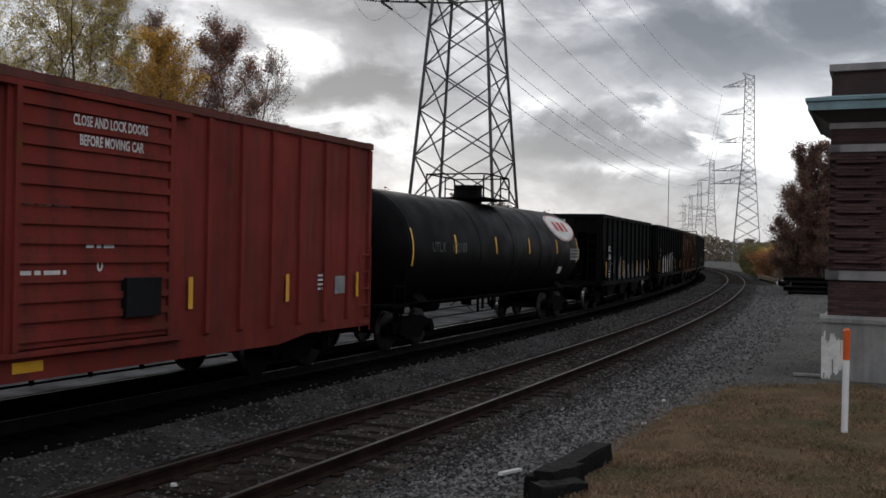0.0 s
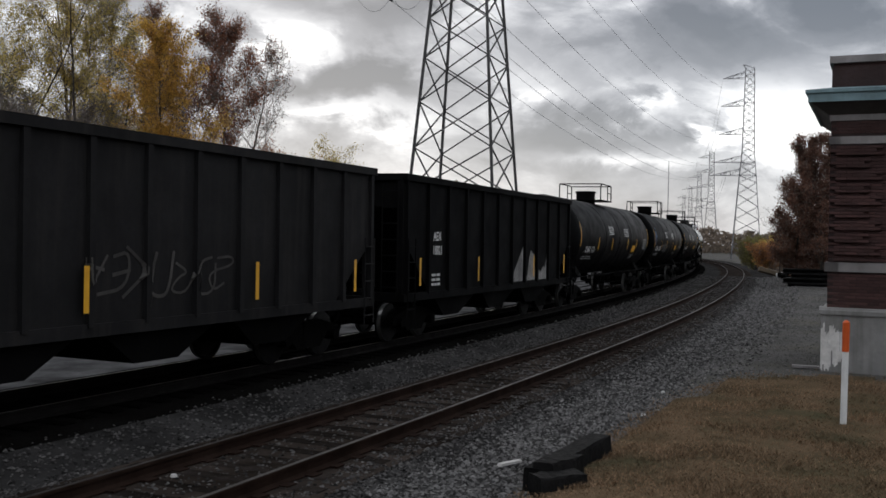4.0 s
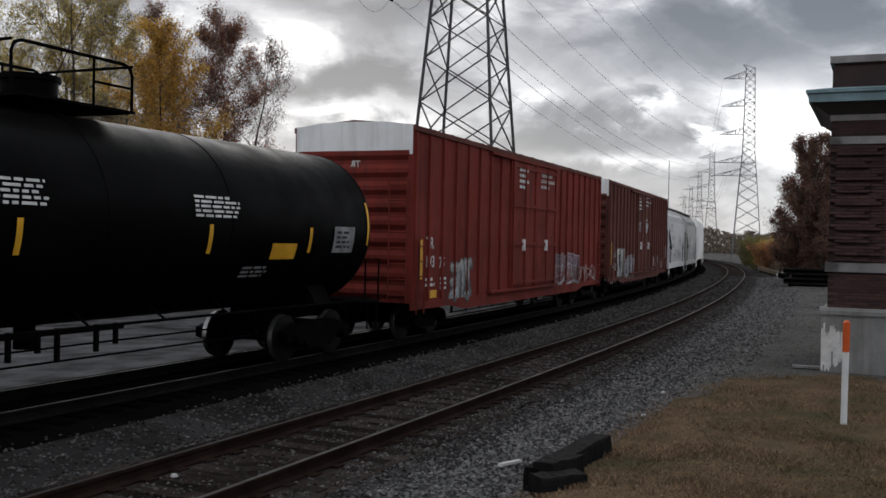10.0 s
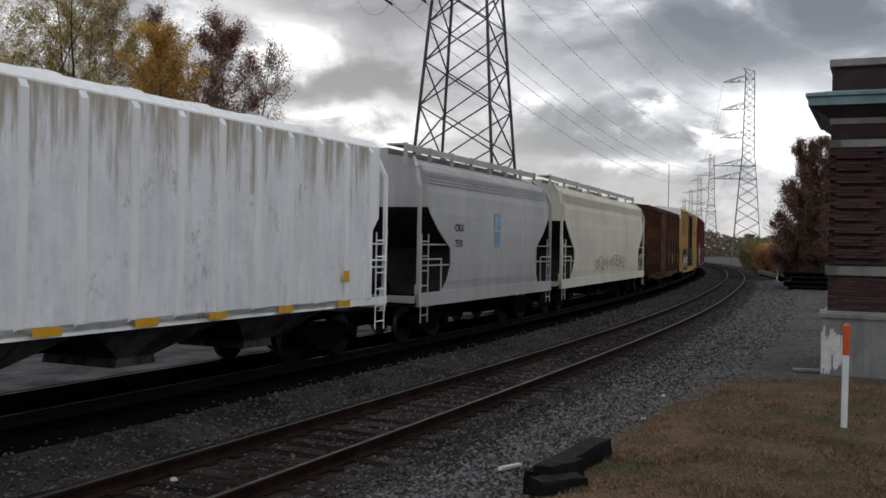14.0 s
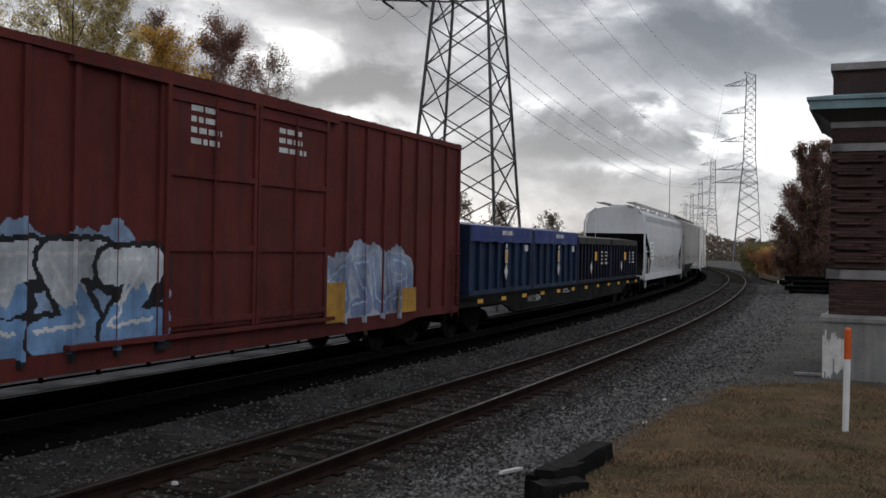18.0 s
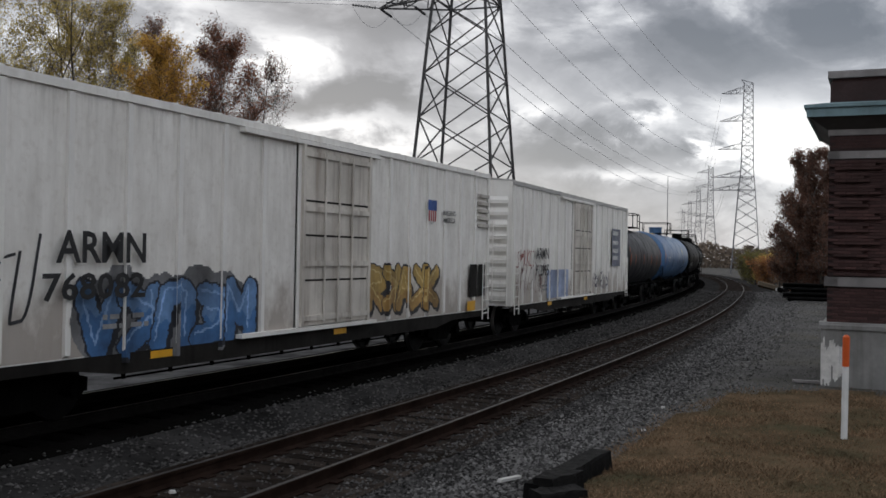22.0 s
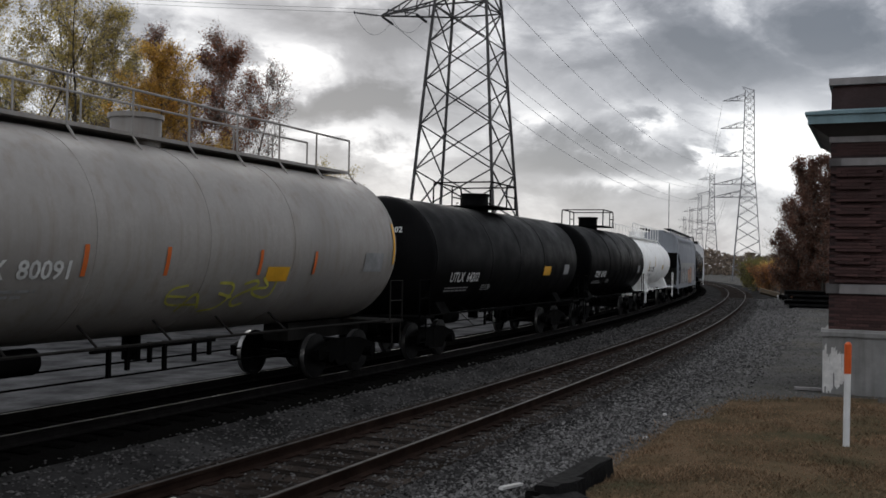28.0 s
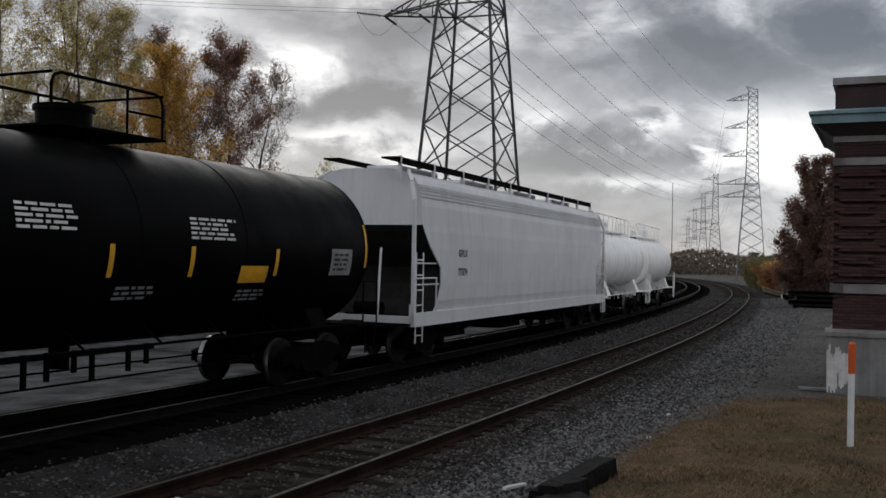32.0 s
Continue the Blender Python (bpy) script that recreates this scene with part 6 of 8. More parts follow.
            for x, z0, z1 in ((3.6, 1.25, 1.7), (5.0, 1.4, 1.75), (6.6, 1.1, 1.45), (8.3, 1.6, 2.3)):
                patch(car, "graffiti", x, x + 0.25, z0, z1, g, spray((0.42, 0.38, 0.37)), "faded pale paint patch")
            scrawl(car, -1.9, -0.6, 3.0, 3.65, gd, (0.55, 0.55, 0.55), 41, 0.06, 4)
            scrawl(car, 0.35, 1.4, 3.0, 3.7, gd, (0.7, 0.7, 0.7), 42, 0.09, 4)
        for z in (-1.1, 1.25):
            part("handle_box", Shape().box(z, z + 0.09, -1.72, -1.62, 2.15, 2.5), P_WHITE_END, car, "pale door lock")
        lettering(car, "TR", -1.1 + 0.9, 4.12, 0.2, lambda x, z: (-h - 0.03, x, z))

    # covered hoppers
    for k, (a, b, num) in enumerate(((252.1, 262.9, "432616"), (264.4, 275.6, "432643"))):
        car, h, w = covered_hopper("pale grey two-bay covered hopper with curved sides and graffiti", a, b, P_HOPLIGHT if k == 0 else P_HOPGREY, bays=2, top=4.62, end_in=1.44)
        lettering(car, "SHPX", -3.32, 2.67, 0.34, w, BLACK_MARK)
        lettering(car, num, -3.4, 2.2, 0.34, w, BLACK_MARK)
        small_print(car, -h + 2.8, 1.75, 0.7, 2, w, BLACK_MARK)
        small_print(car, h - 4.0, 2.75, 0.9, 6, w, GREY_MARK)
        if k == 0:
            scrawl(car, -2.2, 2.4, 1.5, 2.1, w, (0.06, 0.06, 0.065), 51, 0.05, 12)
            scrawl(car, 0.6, 2.0, 2.5, 3.0, w, (0.45, 0.2, 0.2), 52, 0.03, 5)
            scrawl(car, -h + 1.2, -h + 2.2, 3.2, 3.7, w, (0.06, 0.06, 0.065), 53, 0.05, 3)
        else:
            n = 20
            me = bpy.data.meshes.new("emblem")
            me.from_pydata([w(0.25, 2.59)] + [w(0.25 + 0.58 * math.cos(6.2832 * i / n), 2.59 + 0.25 * math.sin(6.2832 * i / n)) for i in range(n)], [], [(0, 1 + i, 1 + (i + 1) % n) for i in range(n)])
            me.materials.append(WHITE_MARK)
            ob = new("emblem", me)
            ob.parent = car
            ob["label"] = "plain white oval emblem"
            scrawl(car, 0.6, 3.2, 1.4, 2.1, w, (0.10, 0.12, 0.2), 55, 0.05, 8)
            patch(car, "graffiti", 1.0, 1.7, 2.05, 2.25, w, spray((0.55, 0.28, 0.08)))
    car, h, w = covered_hopper("dirty white ribbed covered hopper with rust stains", 276.8, 291.1, P_HOPRIB, half_w=1.55, top=4.7, bays=3, curved=False, end_in=1.3, deep=True, walk_boards=False, sill_drop=0.05)
    xs = [-h + 1.0 + (2 * h - 2.0) * i / 12 for i in range(13)]
    for x in xs:
        part("rib", Shape().prism_x([(-1.55, 1.2), (-1.61, 1.25), (-1.61, 4.32), (-1.55, 4.42)], x - 0.07, x + 0.07), P_HOPRIB, car)
    side_panels(car, xs, -1.552, 1.26, 4.42, WHITE_PANEL, 0.07)
    for x in (-4.8, -2.9, -1.0, 0.7, 2.7, 4.8):
        patch(car, "reflector", x, x + 0.5, 1.13, 1.25, flat_side(-1.615), YELLOW_MARK)
    patch(car, "reflector", 5.0, 5.25, 1.62, 1.85, flat_side(-1.62), YELLOW_MARK)
    for x in np.linspace(-5.2, 5.2, 7):
        part("round_hatch", Shape().tube((x, 0, 4.64), (x, 0, 4.80), 0.62, 18), P_HOPRIB, car, "round roof hatch", smooth=True)
    small_print(car, -h + 2.2, 2.6, 0.5, 2, flat_side(-1.62), BLACK_MARK)
    car, h, w = covered_hopper("grey two-bay covered hopper with black lettering", 292.6, 303.5, P_HOPGREY, bays=2, top=4.62, end_in=1.44, board=P_HOPGREY)
    lettering(car, "CRIX", -h + 2.2, 2.75, 0.27, w, BLACK_MARK)
    lettering(car, "7530", -h + 2.2, 2.35, 0.27, w, BLACK_MARK)
    patch(car, "emblem", -0.3, 0.2, 2.85, 3.3, w, spray((0.25, 0.4, 0.5)), "pale blue square emblem")
    patch(car, "emblem", -0.3, 0.2, 2.35, 2.8, w, spray((0.25, 0.4, 0.5)))
    car, h, w = covered_hopper("cream covered hopper with rust along its top", 304.7, 321.8, P_HOPCREAM, bays=3, top=4.7, board=P_HOPGREY)
    scrawl(car, -3, 3, 1.5, 2.1, w, (0.35, 0.2, 0.08), 57, 0.05, 12)

    # mixed boxcars
    car, h, w, wd = boxcar("rust-brown boxcar with faint chalk graffiti and yellow reflectors", 323.3, 338.2, P_BROWN, P_BROWN, top=4.72, ribs=14, door=(-2.9, 0.0), plug=False, door_lines=6)
    for x in (-0.15, 3.6, 6.6):
        patch(car, "reflector", x, x + 0.1, 1.4, 2.0, flat_side(-1.62), YELLOW_MARK)
    scrawl(car, 1.6, 2.6, 1.4, 2.4, w, (0.30, 0.29, 0.28), 61, 0.03, 3)
    scrawl(car, 3.3, 5.2, 1.5, 2.1, w, (0.28, 0.28, 0.28), 62, 0.025, 5)

    car, h, w, wd = boxcar("yellow boxcar with a black plug door, crossed arrows emblem and graffiti", 339.9, 355.15, P_YELLOW, P_YELLOW, top=5.18, ribs=14, door=(-1.53, 1.57), door_paint=P_BLACKDOOR, plug=True, door_lines=4, rails=(1.8, 3.13, 4.40), end_top=P_WHITE_END)
    g = flat_side(-1.63)
    for word, x, z, wide in (("FB", -6.42, 2.67, 0.55), ("OX", -5.60, 2.67, 0.5), ("5", -6.98, 2.16, 0.2), ("02", -6.42, 2.16, 0.5), ("13", -5.50, 2.16, 0.36), ("1", -4.85, 2.16, 0.1)):
        lettering(car, word, x, z, 0.42, flat_side(-1.572), BROWN_MARK, wide)
    # four arms, each a blue and a red stripe with an arrow tip
    ex, ez = -5.62, 3.84
    for c, inner in ((BLUE_MARK, 1.0), (RED_MARK, 0.0)):
        for sx in (-1, 1):
            for sz in (-1, 1):
                sh = Shape()
                o = 0.16 * inner - 0.03
                stroke(sh, (ex + sx * 0.04, ez + sz * (0.02 + o)), (ex + sx * 0.60, ez + sz * (0.38 + o)), 0.125, g, 0.004 * inner)
                if inner:
                    stroke(sh, (ex + sx * 0.36, ez + sz * 0.50), (ex + sx * 0.64, ez + sz * 0.50), 0.09, g, 0.008)
                else:
                    stroke(sh, (ex + sx * 0.62, ez + sz * 0.50), (ex + sx * 0.62, ez + sz * 0.16), 0.09, g, 0.006)
                part("emblem_arrow", sh, c, car, "blue arrow of the emblem" if inner else "red arrow of the emblem")
    for x, z0, z1 in ((-1.32, 2.95, 3.4), (-0.3, 1.9, 2.3), (-0.35, 1.55, 1.75), (0.35, 1.5, 1.7)):
        patch(car, "sticker", x, x + 0.17, z0, z1, flat_side(-1.70), WHITE_MARK, "small white paper notice")
    patch(car, "stencil_frame", -0.75, 0.45, 2.36, 2.4, flat_side(-1.70), GREY_MARK)
    patch(car, "stencil_frame", 0.0, 0.7, 2.78, 2.81, flat_side(-1.70), GREY_MARK)
    patch(car, "reflector", -0.85, -0.75, 1.15, 1.7, flat_side(-1.70), YELLOW_MARK)
    for x, s, z in ((-7.25, "next", 3.78), (-7.25, "load", 3.55), (-4.68, "any", 3.72), (-4.68, "road", 3.48)):
        lettering(car, s, x, z, 0.24, g, BROWN_MARK)
    patch(car, "sign", 4.8, 6.65, 3.85, 4.15, g, BLACK_MARK, "black sign panel with white figures")
    small_print(car, 4.95, 3.91, 1.6, 1, flat_side(-1.645), WHITE_MARK, 0.18)
    small_print(car, 4.9, 3.62, 1.5, 3, g, BROWN_MARK, 0.07)
    small_print(car, 2.1, 3.5, 0.9, 3, g, BROWN_MARK, 0.06)
    small_print(car, 2.1, 2.6, 0.6, 4, g, BROWN_MARK, 0.05)
    blob_letters(car, -5.9, -1.75, 1.45, 2.3, w, (0.035, 0.036, 0.045), (0.020, 0.020, 0.024), 72, 5, (0.10, 0.03, 0.035), (0.026, 0.026, 0.030))
    blob_letters(car, -5.75, -1.65, 0.82, 1.98, w, (0.56, 0.58, 0.52), (0.075, 0.03, 0.035), 75, 4, (0.20, 0.30, 0.20))
    blob_letters(car, 1.75, 4.6, 0.98, 1.98, w, (0.24, 0.22, 0.19), (0.10, 0.085, 0.075), 73, 4, (0.16, 0.14, 0.12))
    blob_letters(car, 4.8, 6.9, 1.05, 1.85, w, (0.50, 0.36, 0.16), (0.30, 0.19, 0.07), 74, 3)

    car, h, w, wd = boxcar("dark red boxcar with large blue and white graffiti", 356.9, 375.2, P_RED3, P_RED3, top=5.16, ribs=16, door=(-2.22, 2.48), double=True, end_top=P_WHITE_END)
    lettering(car, "AOK", -h + 1.7, 2.6, 0.4, w, WHITE_MARK)
    lettering(car, "354875", -h + 1.4, 2.15, 0.4, w, WHITE_MARK, 1.9)
    small_print(car, -1.65, 4.5, 0.85, 4, wd, h=0.09)
    small_print(car, 0.8, 4.42, 0.9, 3, wd, h=0.09)
    blob_letters(car, -7.0, -2.3, 0.8, 2.5, flat_side(-1.65), (0.62, 0.65, 0.68), (0.008, 0.009, 0.013), 87, 4, (0.20, 0.36, 0.60), (0.26, 0.36, 0.52), edge_w=0.05)
    blob_letters(car, 2.7, 6.3, 0.9, 2.35, flat_side(-1.65), (0.28, 0.35, 0.50), (0.42, 0.45, 0.52), 83, 4, (0.20, 0.26, 0.42), (0.33, 0.38, 0.50))
    patch(car, "graffiti", 2.56, 3.3, 0.9, 1.7, flat_side(-1.622), spray((0.5, 0.26, 0.03)))
    patch(car, "graffiti", 5.7, 6.6, 0.95, 1.5, flat_side(-1.622), spray((0.5, 0.26, 0.03)))

    flat_car(375.6, 400.9)

    car, h, w = covered_hopper("long pale grey covered hopper with black scrawled graffiti", 401.9, 420.3, P_HOPMID, bays=3, top=4.7, end_in=1.9, board=P_HOPGREY, half_w=1.6)
    patch(car, "repainted_patch", -7.4, -6.1, 1.98, 2.9, flat_side(-1.606), P_TANKWHITE, "paler repainted patch")
    lettering(car, "AEX", -7.08, 2.5, 0.42, flat_side(-1.611), BLACK_MARK)
    lettering(car, "7203", -7.32, 2.08, 0.42, flat_side(-1.611), BLACK_MARK)
    scrawl(car, -5.9, 6.6, 1.5, 2.2, w, (0.03, 0.03, 0.035), 91, 0.05, 22)
    scrawl(car, 6.9, 7.8, 1.5, 2.3, w, (0.35, 0.05, 0.06), 92, 0.06, 5)
    for x in (-7.5, -3.6, -0.2, 3.2):
        patch(car, "reflector", x, x + 0.1, 1.5, 2.25, flat_side(-1.62), YELLOW_MARK)

    car, h, w = covered_hopper("weathered tan-grey four-bay covered hopper with a flat upper side", 421.3, 438.5, P_HOPTAN, bays=4, top=4.72, curved=False, deep=True, end_in=1.25, sill_z=1.75, half_w=1.57, board=BOARD_BROWN)
    for x in (-h + 0.6, h - 0.6):
        part("corner_post", Shape().box(x - 0.07, x + 0.07, -1.64, -1.56, 1.55, 4.5), P_HOPTAN, car)
    lettering(car, "AEX", -6.34, 3.27, 0.27, w, BLACK_MARK)
    lettering(car, "12982", -6.46, 2.95, 0.27, w, BLACK_MARK)
    small_print(car, -6.4, 2.3, 0.7, 4, w, GREY_MARK)
    scrawl(car, -5.5, -2.0, 1.9, 2.15, w, (0.05, 0.05, 0.05), 95, 0.03, 12)
    scrawl(car, -0.5, 5.5, 1.9, 2.15, w, (0.30, 0.06, 0.06), 96, 0.03, 18)
    patch(car, "reflector", -h + 1.95, -h + 2.08, 2.3, 3.2, w, YELLOW_MARK)

    for k, (a, b, num) in enumerate(((440.0, 457.8, "768082"), (459.9, 477.2, "912995"))):
        car, h, w, wd = boxcar("dirty white refrigerated boxcar with a centre plug door and graffiti", a, b, P_WHITE, P_HOPGREY if k else P_WHITE, top=4.8, ribs=14, door=(-1.42, 1.32) if k else (-0.86, 1.81), plug=True, door_lines=4, rib_out=0.06, door_paint=P_WHITE_DOOR, panels=REEFER_PANEL, rib_paint=P_WHITE, sill_paint=P_GRIME_SHADE)
        d0, d1 = (-1.42, 1.32) if k else (-0.86, 1.81)
        for xa, xb, za, zb in ((d0 - 0.1, d0 - 0.04, 0.95, 4.6), (d1 + 0.04, d1 + 0.1, 0.95, 4.6), (d0, d1, 0.97, 1.04), (d0 - 0.1, d1 + 0.1, 4.5, 4.57)):
            part("door_seal", Shape().box(xa, xb, -1.60, -1.55, za, zb), P_GRIME_SHADE, car, "grimy door seal")
        # raised dark strips that draw shadow lines across the door in colour
        for z in (1.9, 2.75, 3.4):
            part("door_shadow_gap", Shape().box(d0 + 0.1, d1 - 0.1, -1.642, -1.63, z, z + 0.035), P_GRIME_SHADE, car)
        g = flat_side(-1.63)
        if k == 0:
            lettering(car, "ARMN", -6.84, 2.26, 0.6, flat_side(-1.66), BLACK_MARK, 1.71)
            lettering(car, num, -7.1, 1.76, 0.5, flat_side(-1.66), BLACK_MARK, 1.97)
            blob_letters(car, -6.4, -2.3, 0.85, 2.05, flat_side(-1.60), (0.13, 0.25, 0.46), (0.02, 0.022, 0.03), 101, 5, (0.06, 0.17, 0.38), (0.20, 0.20, 0.205))
            blob_letters(car, 1.9, 5.5, 1.1, 2.25, g, (0.50, 0.33, 0.10), (0.03, 0.03, 0.035), 103, 5, (0.42, 0.25, 0.08))
            scrawl(car, -8.6, -7.2, 1.3, 2.6, g, (0.04, 0.04, 0.045), 104, 0.05, 4)
            part("emblem", Shape().prism([(4.75, 3.7), (4.75, 3.38), (4.82, 3.24), (5.0, 3.17), (5.18, 3.24), (5.25, 3.38), (5.25, 3.7)], -1.634, -1.628), WHITE_MARK, car, "small shield emblem with red stripes and a blue top")
            patch(car, "emblem_top", 4.75, 5.25, 3.5, 3.75, flat_side(-1.64), BLUE_MARK)
            for i in range(4):
                patch(car, "emblem_stripe", 4.79 + 0.12 * i, 4.85 + 0.12 * i, 3.24, 3.5, flat_side(-1.64), RED_MARK)
            lettering(car, "BUILDING", 5.65, 3.42, 0.17, g, BLACK_MARK, 0.78)
            lettering(car, "AMERICA", 5.65, 3.24, 0.17, g, BLACK_MARK, 0.78)
            for i in range(5):
                part("louvre", Shape().box(7.95, 8.75, -1.64, -1.57, 3.2 + 0.2 * i, 3.29 + 0.2 * i), P_WHITE_DIRTY, car, "cooling louvre slat")
            for x in (7.45, 8.05):
                patch(car, "vent_opening", x, x + 0.5, 1.35, 2.2, g, P_GRIME_SHADE, "dark vent opening")
            patch(car, "warning_panel", 7.3, 7.85, 0.98, 1.24, flat_side(-1.64), YELLOW_MARK, "orange-yellow panel")
        else:
            lettering(car, "ARMN", -6.35, 2.36, 0.5, flat_side(-1.66), BLACK_MARK, 1.48)
            lettering(car, num, -6.42, 1.83, 0.5, flat_side(-1.66), BLACK_MARK, 1.58)
            scrawl(car, -h + 0.5, -6.5, 2.1, 2.6, g, (0.40, 0.13, 0.11), 105, 0.04, 6)
            patch(car, "graffiti", -4.84, -2.02, 1.05, 2.0, flat_side(-1.6), spray((0.30, 0.36, 0.52)), "faded pale blue wash of paint")
            scrawl(car, -4.9, -2.0, 1.1, 1.9, g, (0.16, 0.18, 0.28), 107, 0.04, 7)
            scrawl(car, -8.3, -5.0, 1.1, 2.2, g, (0.30, 0.20, 0.18), 109, 0.03, 12)
            scrawl(car, 2.0, 4.8, 1.1, 1.9, g, (0.16, 0.16, 0.19), 108, 0.04, 9)
            patch(car, "sign", 5.2, 6.9, 2.07, 3.67, g, spray((0.16, 0.17, 0.22)), "faded dark blue painted sign panel")
            for z in (3.4, 3.0, 2.65, 2.35):
                small_print(car, 5.35, z, 1.4, 1, flat_side(-1.635), WHITE_MARK, 0.17)
        small_print(car, -h + 3.0, 1.45, 1.2, 2, w, GREY_MARK, 0.07)
        for x in (-h + 4.0, 0.5):
            patch(car, "reflector", x, x + 0.5, 0.82, 0.93, flat_side(-1.585), YELLOW_MARK)

    car, h, skin = tank_car("dark grey tank car with a railed dome platform", 478.2, 490.4, P_DGREY, radius=1.54, zc=2.42, stripe_up=0.2, stripes=(-3.9, -1.2, 1.5, 3.6), stripe_mat=STAKE_ORANGE)
    car, h, skin = tank_car("bright blue tank car with white lettering and small graffiti", 491.2, 508.9, P_BLUE, radius=1.54, zc=2.5, stripes=())
    patch(car, "fresh_band", -7.95, -6.35, 1.1, 4.2, skin, P_BLUE2, "deeper blue end of the tank")
    patch(car, "fresh_band", -7.95, -5.9, 4.2, 5.15, skin, YELLOW_TEXT, "yellow paint along the top")
    lettering(car, "OXAX", -6.8, 2.25, 0.42, skin, None, 0.9)
    lettering(car, "3357", -5.75, 2.25, 0.42, skin, None, 0.75)
    small_print(car, -6.8, 1.98, 1.5, 2, skin, GREY_MARK)
    patch(car, "reflector", -7.8, -7.62, 2.1, 2.9, skin, STAKE_ORANGE, "orange strip")
    scrawl(car, -3.6, -2.7, 1.9, 2.4, skin, (0.02, 0.02, 0.04), 111, 0.04, 4)
    scrawl(car, 0.6, 1.8, 2.0, 2.5, skin, (0.05, 0.08, 0.16), 112, 0.04, 5)
    scrawl(car, 3.0, 3.9, 2.7, 3.2, skin, (0.55, 0.55, 0.35), 113, 0.05, 4)
    scrawl(car, 2.8, 4.2, 1.5, 2.4, skin, (0.03, 0.10, 0.24), 114, 0.07, 5)
    scrawl(car, 4.6, 5.6, 1.6, 2.05, skin, (0.012, 0.012, 0.02), 115, 0.07, 4)
    scrawl(car, 6.4, 7.0, 1.75, 2.1, skin, (0.02, 0.02, 0.05), 116, 0.04, 4)
    patch(car, "data_plate", 4.0, 4.9, 2.05, 2.35, skin, GREY_MARK, "pale data panel")
    patch(car, "data_plate", 7.55, 8.15, 2.3, 2.75, skin, GREY_MARK, "pale grid panel")
    small_print(car, 7.6, 2.62, 0.5, 4, round_side(1.544, 2.5), BLACK_MARK, 0.05)
    patch(car, "data_plate", 7.3, 7.7, 1.6, 1.85, skin, WHITE_MARK)

    black_tank(510.0, 525.2, "GATX", "32875", "black tank car with white lettering", P_BLACK2, bare=True)
    black_tank(526.2, 541.5, "GATX", "32", "black tank car with a domed platform", P_BLACK2, bare=True)
    black_tank(542.5, 557.6, "GATX", "32", "black tank car with yellow panels and a data plate", P_BLACK)
    car, h, skin = tank_car("grey dusty tank car with a long railed walkway and yellow graffiti", 558.6, 573.0, P_GREYTANK, sill_paint=P_GRIME_SHADE, rail_paint=P_GREYTANK, saddles=False, platform=False, walk_rail=True, radius=1.6, zc=2.72)
    tank_marks(car, h, skin, "OCPX", "80091", 2.72, -h + 2.2)
    scrawl(car, -0.9, 2.1, 1.45, 2.1, skin, (0.60, 0.56, 0.10), 121, 0.05, 5)
    patch(car, "warning_panel", 1.7, 2.4, 2.02, 2.3, skin, YELLOW_MARK)
    for x in (-2.75, -1.05, 1.4, 3.2):
        patch(car, "reflector", x, x + 0.09, 2.15, 2.6, skin, STAKE_ORANGE, "orange reflective strip")
    patch(car, "data_plate", 5.2, 6.0, 2.2, 2.6, skin, GREY_MARK)
    car, h, skin = black_tank(574.2, 588.6, "UTLX", "64202", "black tank car with a yellow panel", P_BLACK2, bare=True)
    patch(car, "warning_panel", h - 4.7, h - 3.9, 2.05, 2.35, skin, YELLOW_MARK, "yellow warning panel")
    black_tank(589.8, 603.4, "OCPX", "80103", "black tank car with white lettering and a panel", P_BLACK, bare=True)
    car, h, skin = tank_car("white pressure tank car with a railed walkway and black lettering", 604.4, 617.0, P_TANKWHITE, sill_paint=P_TANKWHITE, platform=False, walk_rail=True, radius=1.3, zc=2.6, ends=False)
    tank_marks(car, h, skin, "GATX", "73825", 2.6, -h + 2.5, BLACK_MARK, 0.36, 2.1)
    for x, z in ((-h + 2.3, 2.1), (-h + 4.75, 2.35)):
        patch(car, "warning_panel", x, x + 0.16, z, z + 0.55, skin, YELLOW_TEXT, "faded yellow strip")
    patch(car, "warning_panel", 1.7, 2.3, 2.2, 2.45, skin, YELLOW_TEXT)

    car, h, w = covered_hopper("long blue-grey covered hopper with orange and grey graffiti", 618.9, 635.5, P_HOPBLUEGREY, bays=3, top=4.7, end_in=1.6)
    patch(car, "repainted_band", -h + 1.9, h - 1.9, 1.3, 2.66, flat_side(-1.592), P_HOPBUFF, "paler lower half of the side")
    g = flat_side(-1.6)
    blob_letters(car, -0.3, 3.1, 1.1, 2.35, g, (0.46, 0.22, 0.13), (0.03, 0.035, 0.05), 131, 4, (0.55, 0.34, 0.22))
    blob_letters(car, -6.4, -0.5, 1.3, 2.2, g, (0.27, 0.27, 0.27), (0.20, 0.20, 0.205), 133, 8, (0.34, 0.34, 0.335), (0.25, 0.25, 0.245))
    scrawl(car, -6.5, -0.5, 1.3, 2.1, flat_side(-1.63), (0.55, 0.56, 0.56), 135, 0.05, 12)
    for x in (-6.6, -4.6, -0.2, 5.9):
        scrawl(car, x, x + 0.25, 1.45, 2.1, flat_side(-1.63), (0.45, 0.17, 0.05), int(140 + x), 0.07, 1)
    small_print(car, h - 2.6, 2.45, 0.8, 4, g, GREY_MARK, 0.035)
    patch(car, "data_plate", h - 2.3, h - 2.0, 1.75, 2.05, g, BLACK_MARK, "small black data panel")
    car, h, skin = black_tank(637.0, 651.9, "TILX", "250587", "black tank car with white lettering and yellow strips", P_BLACK)
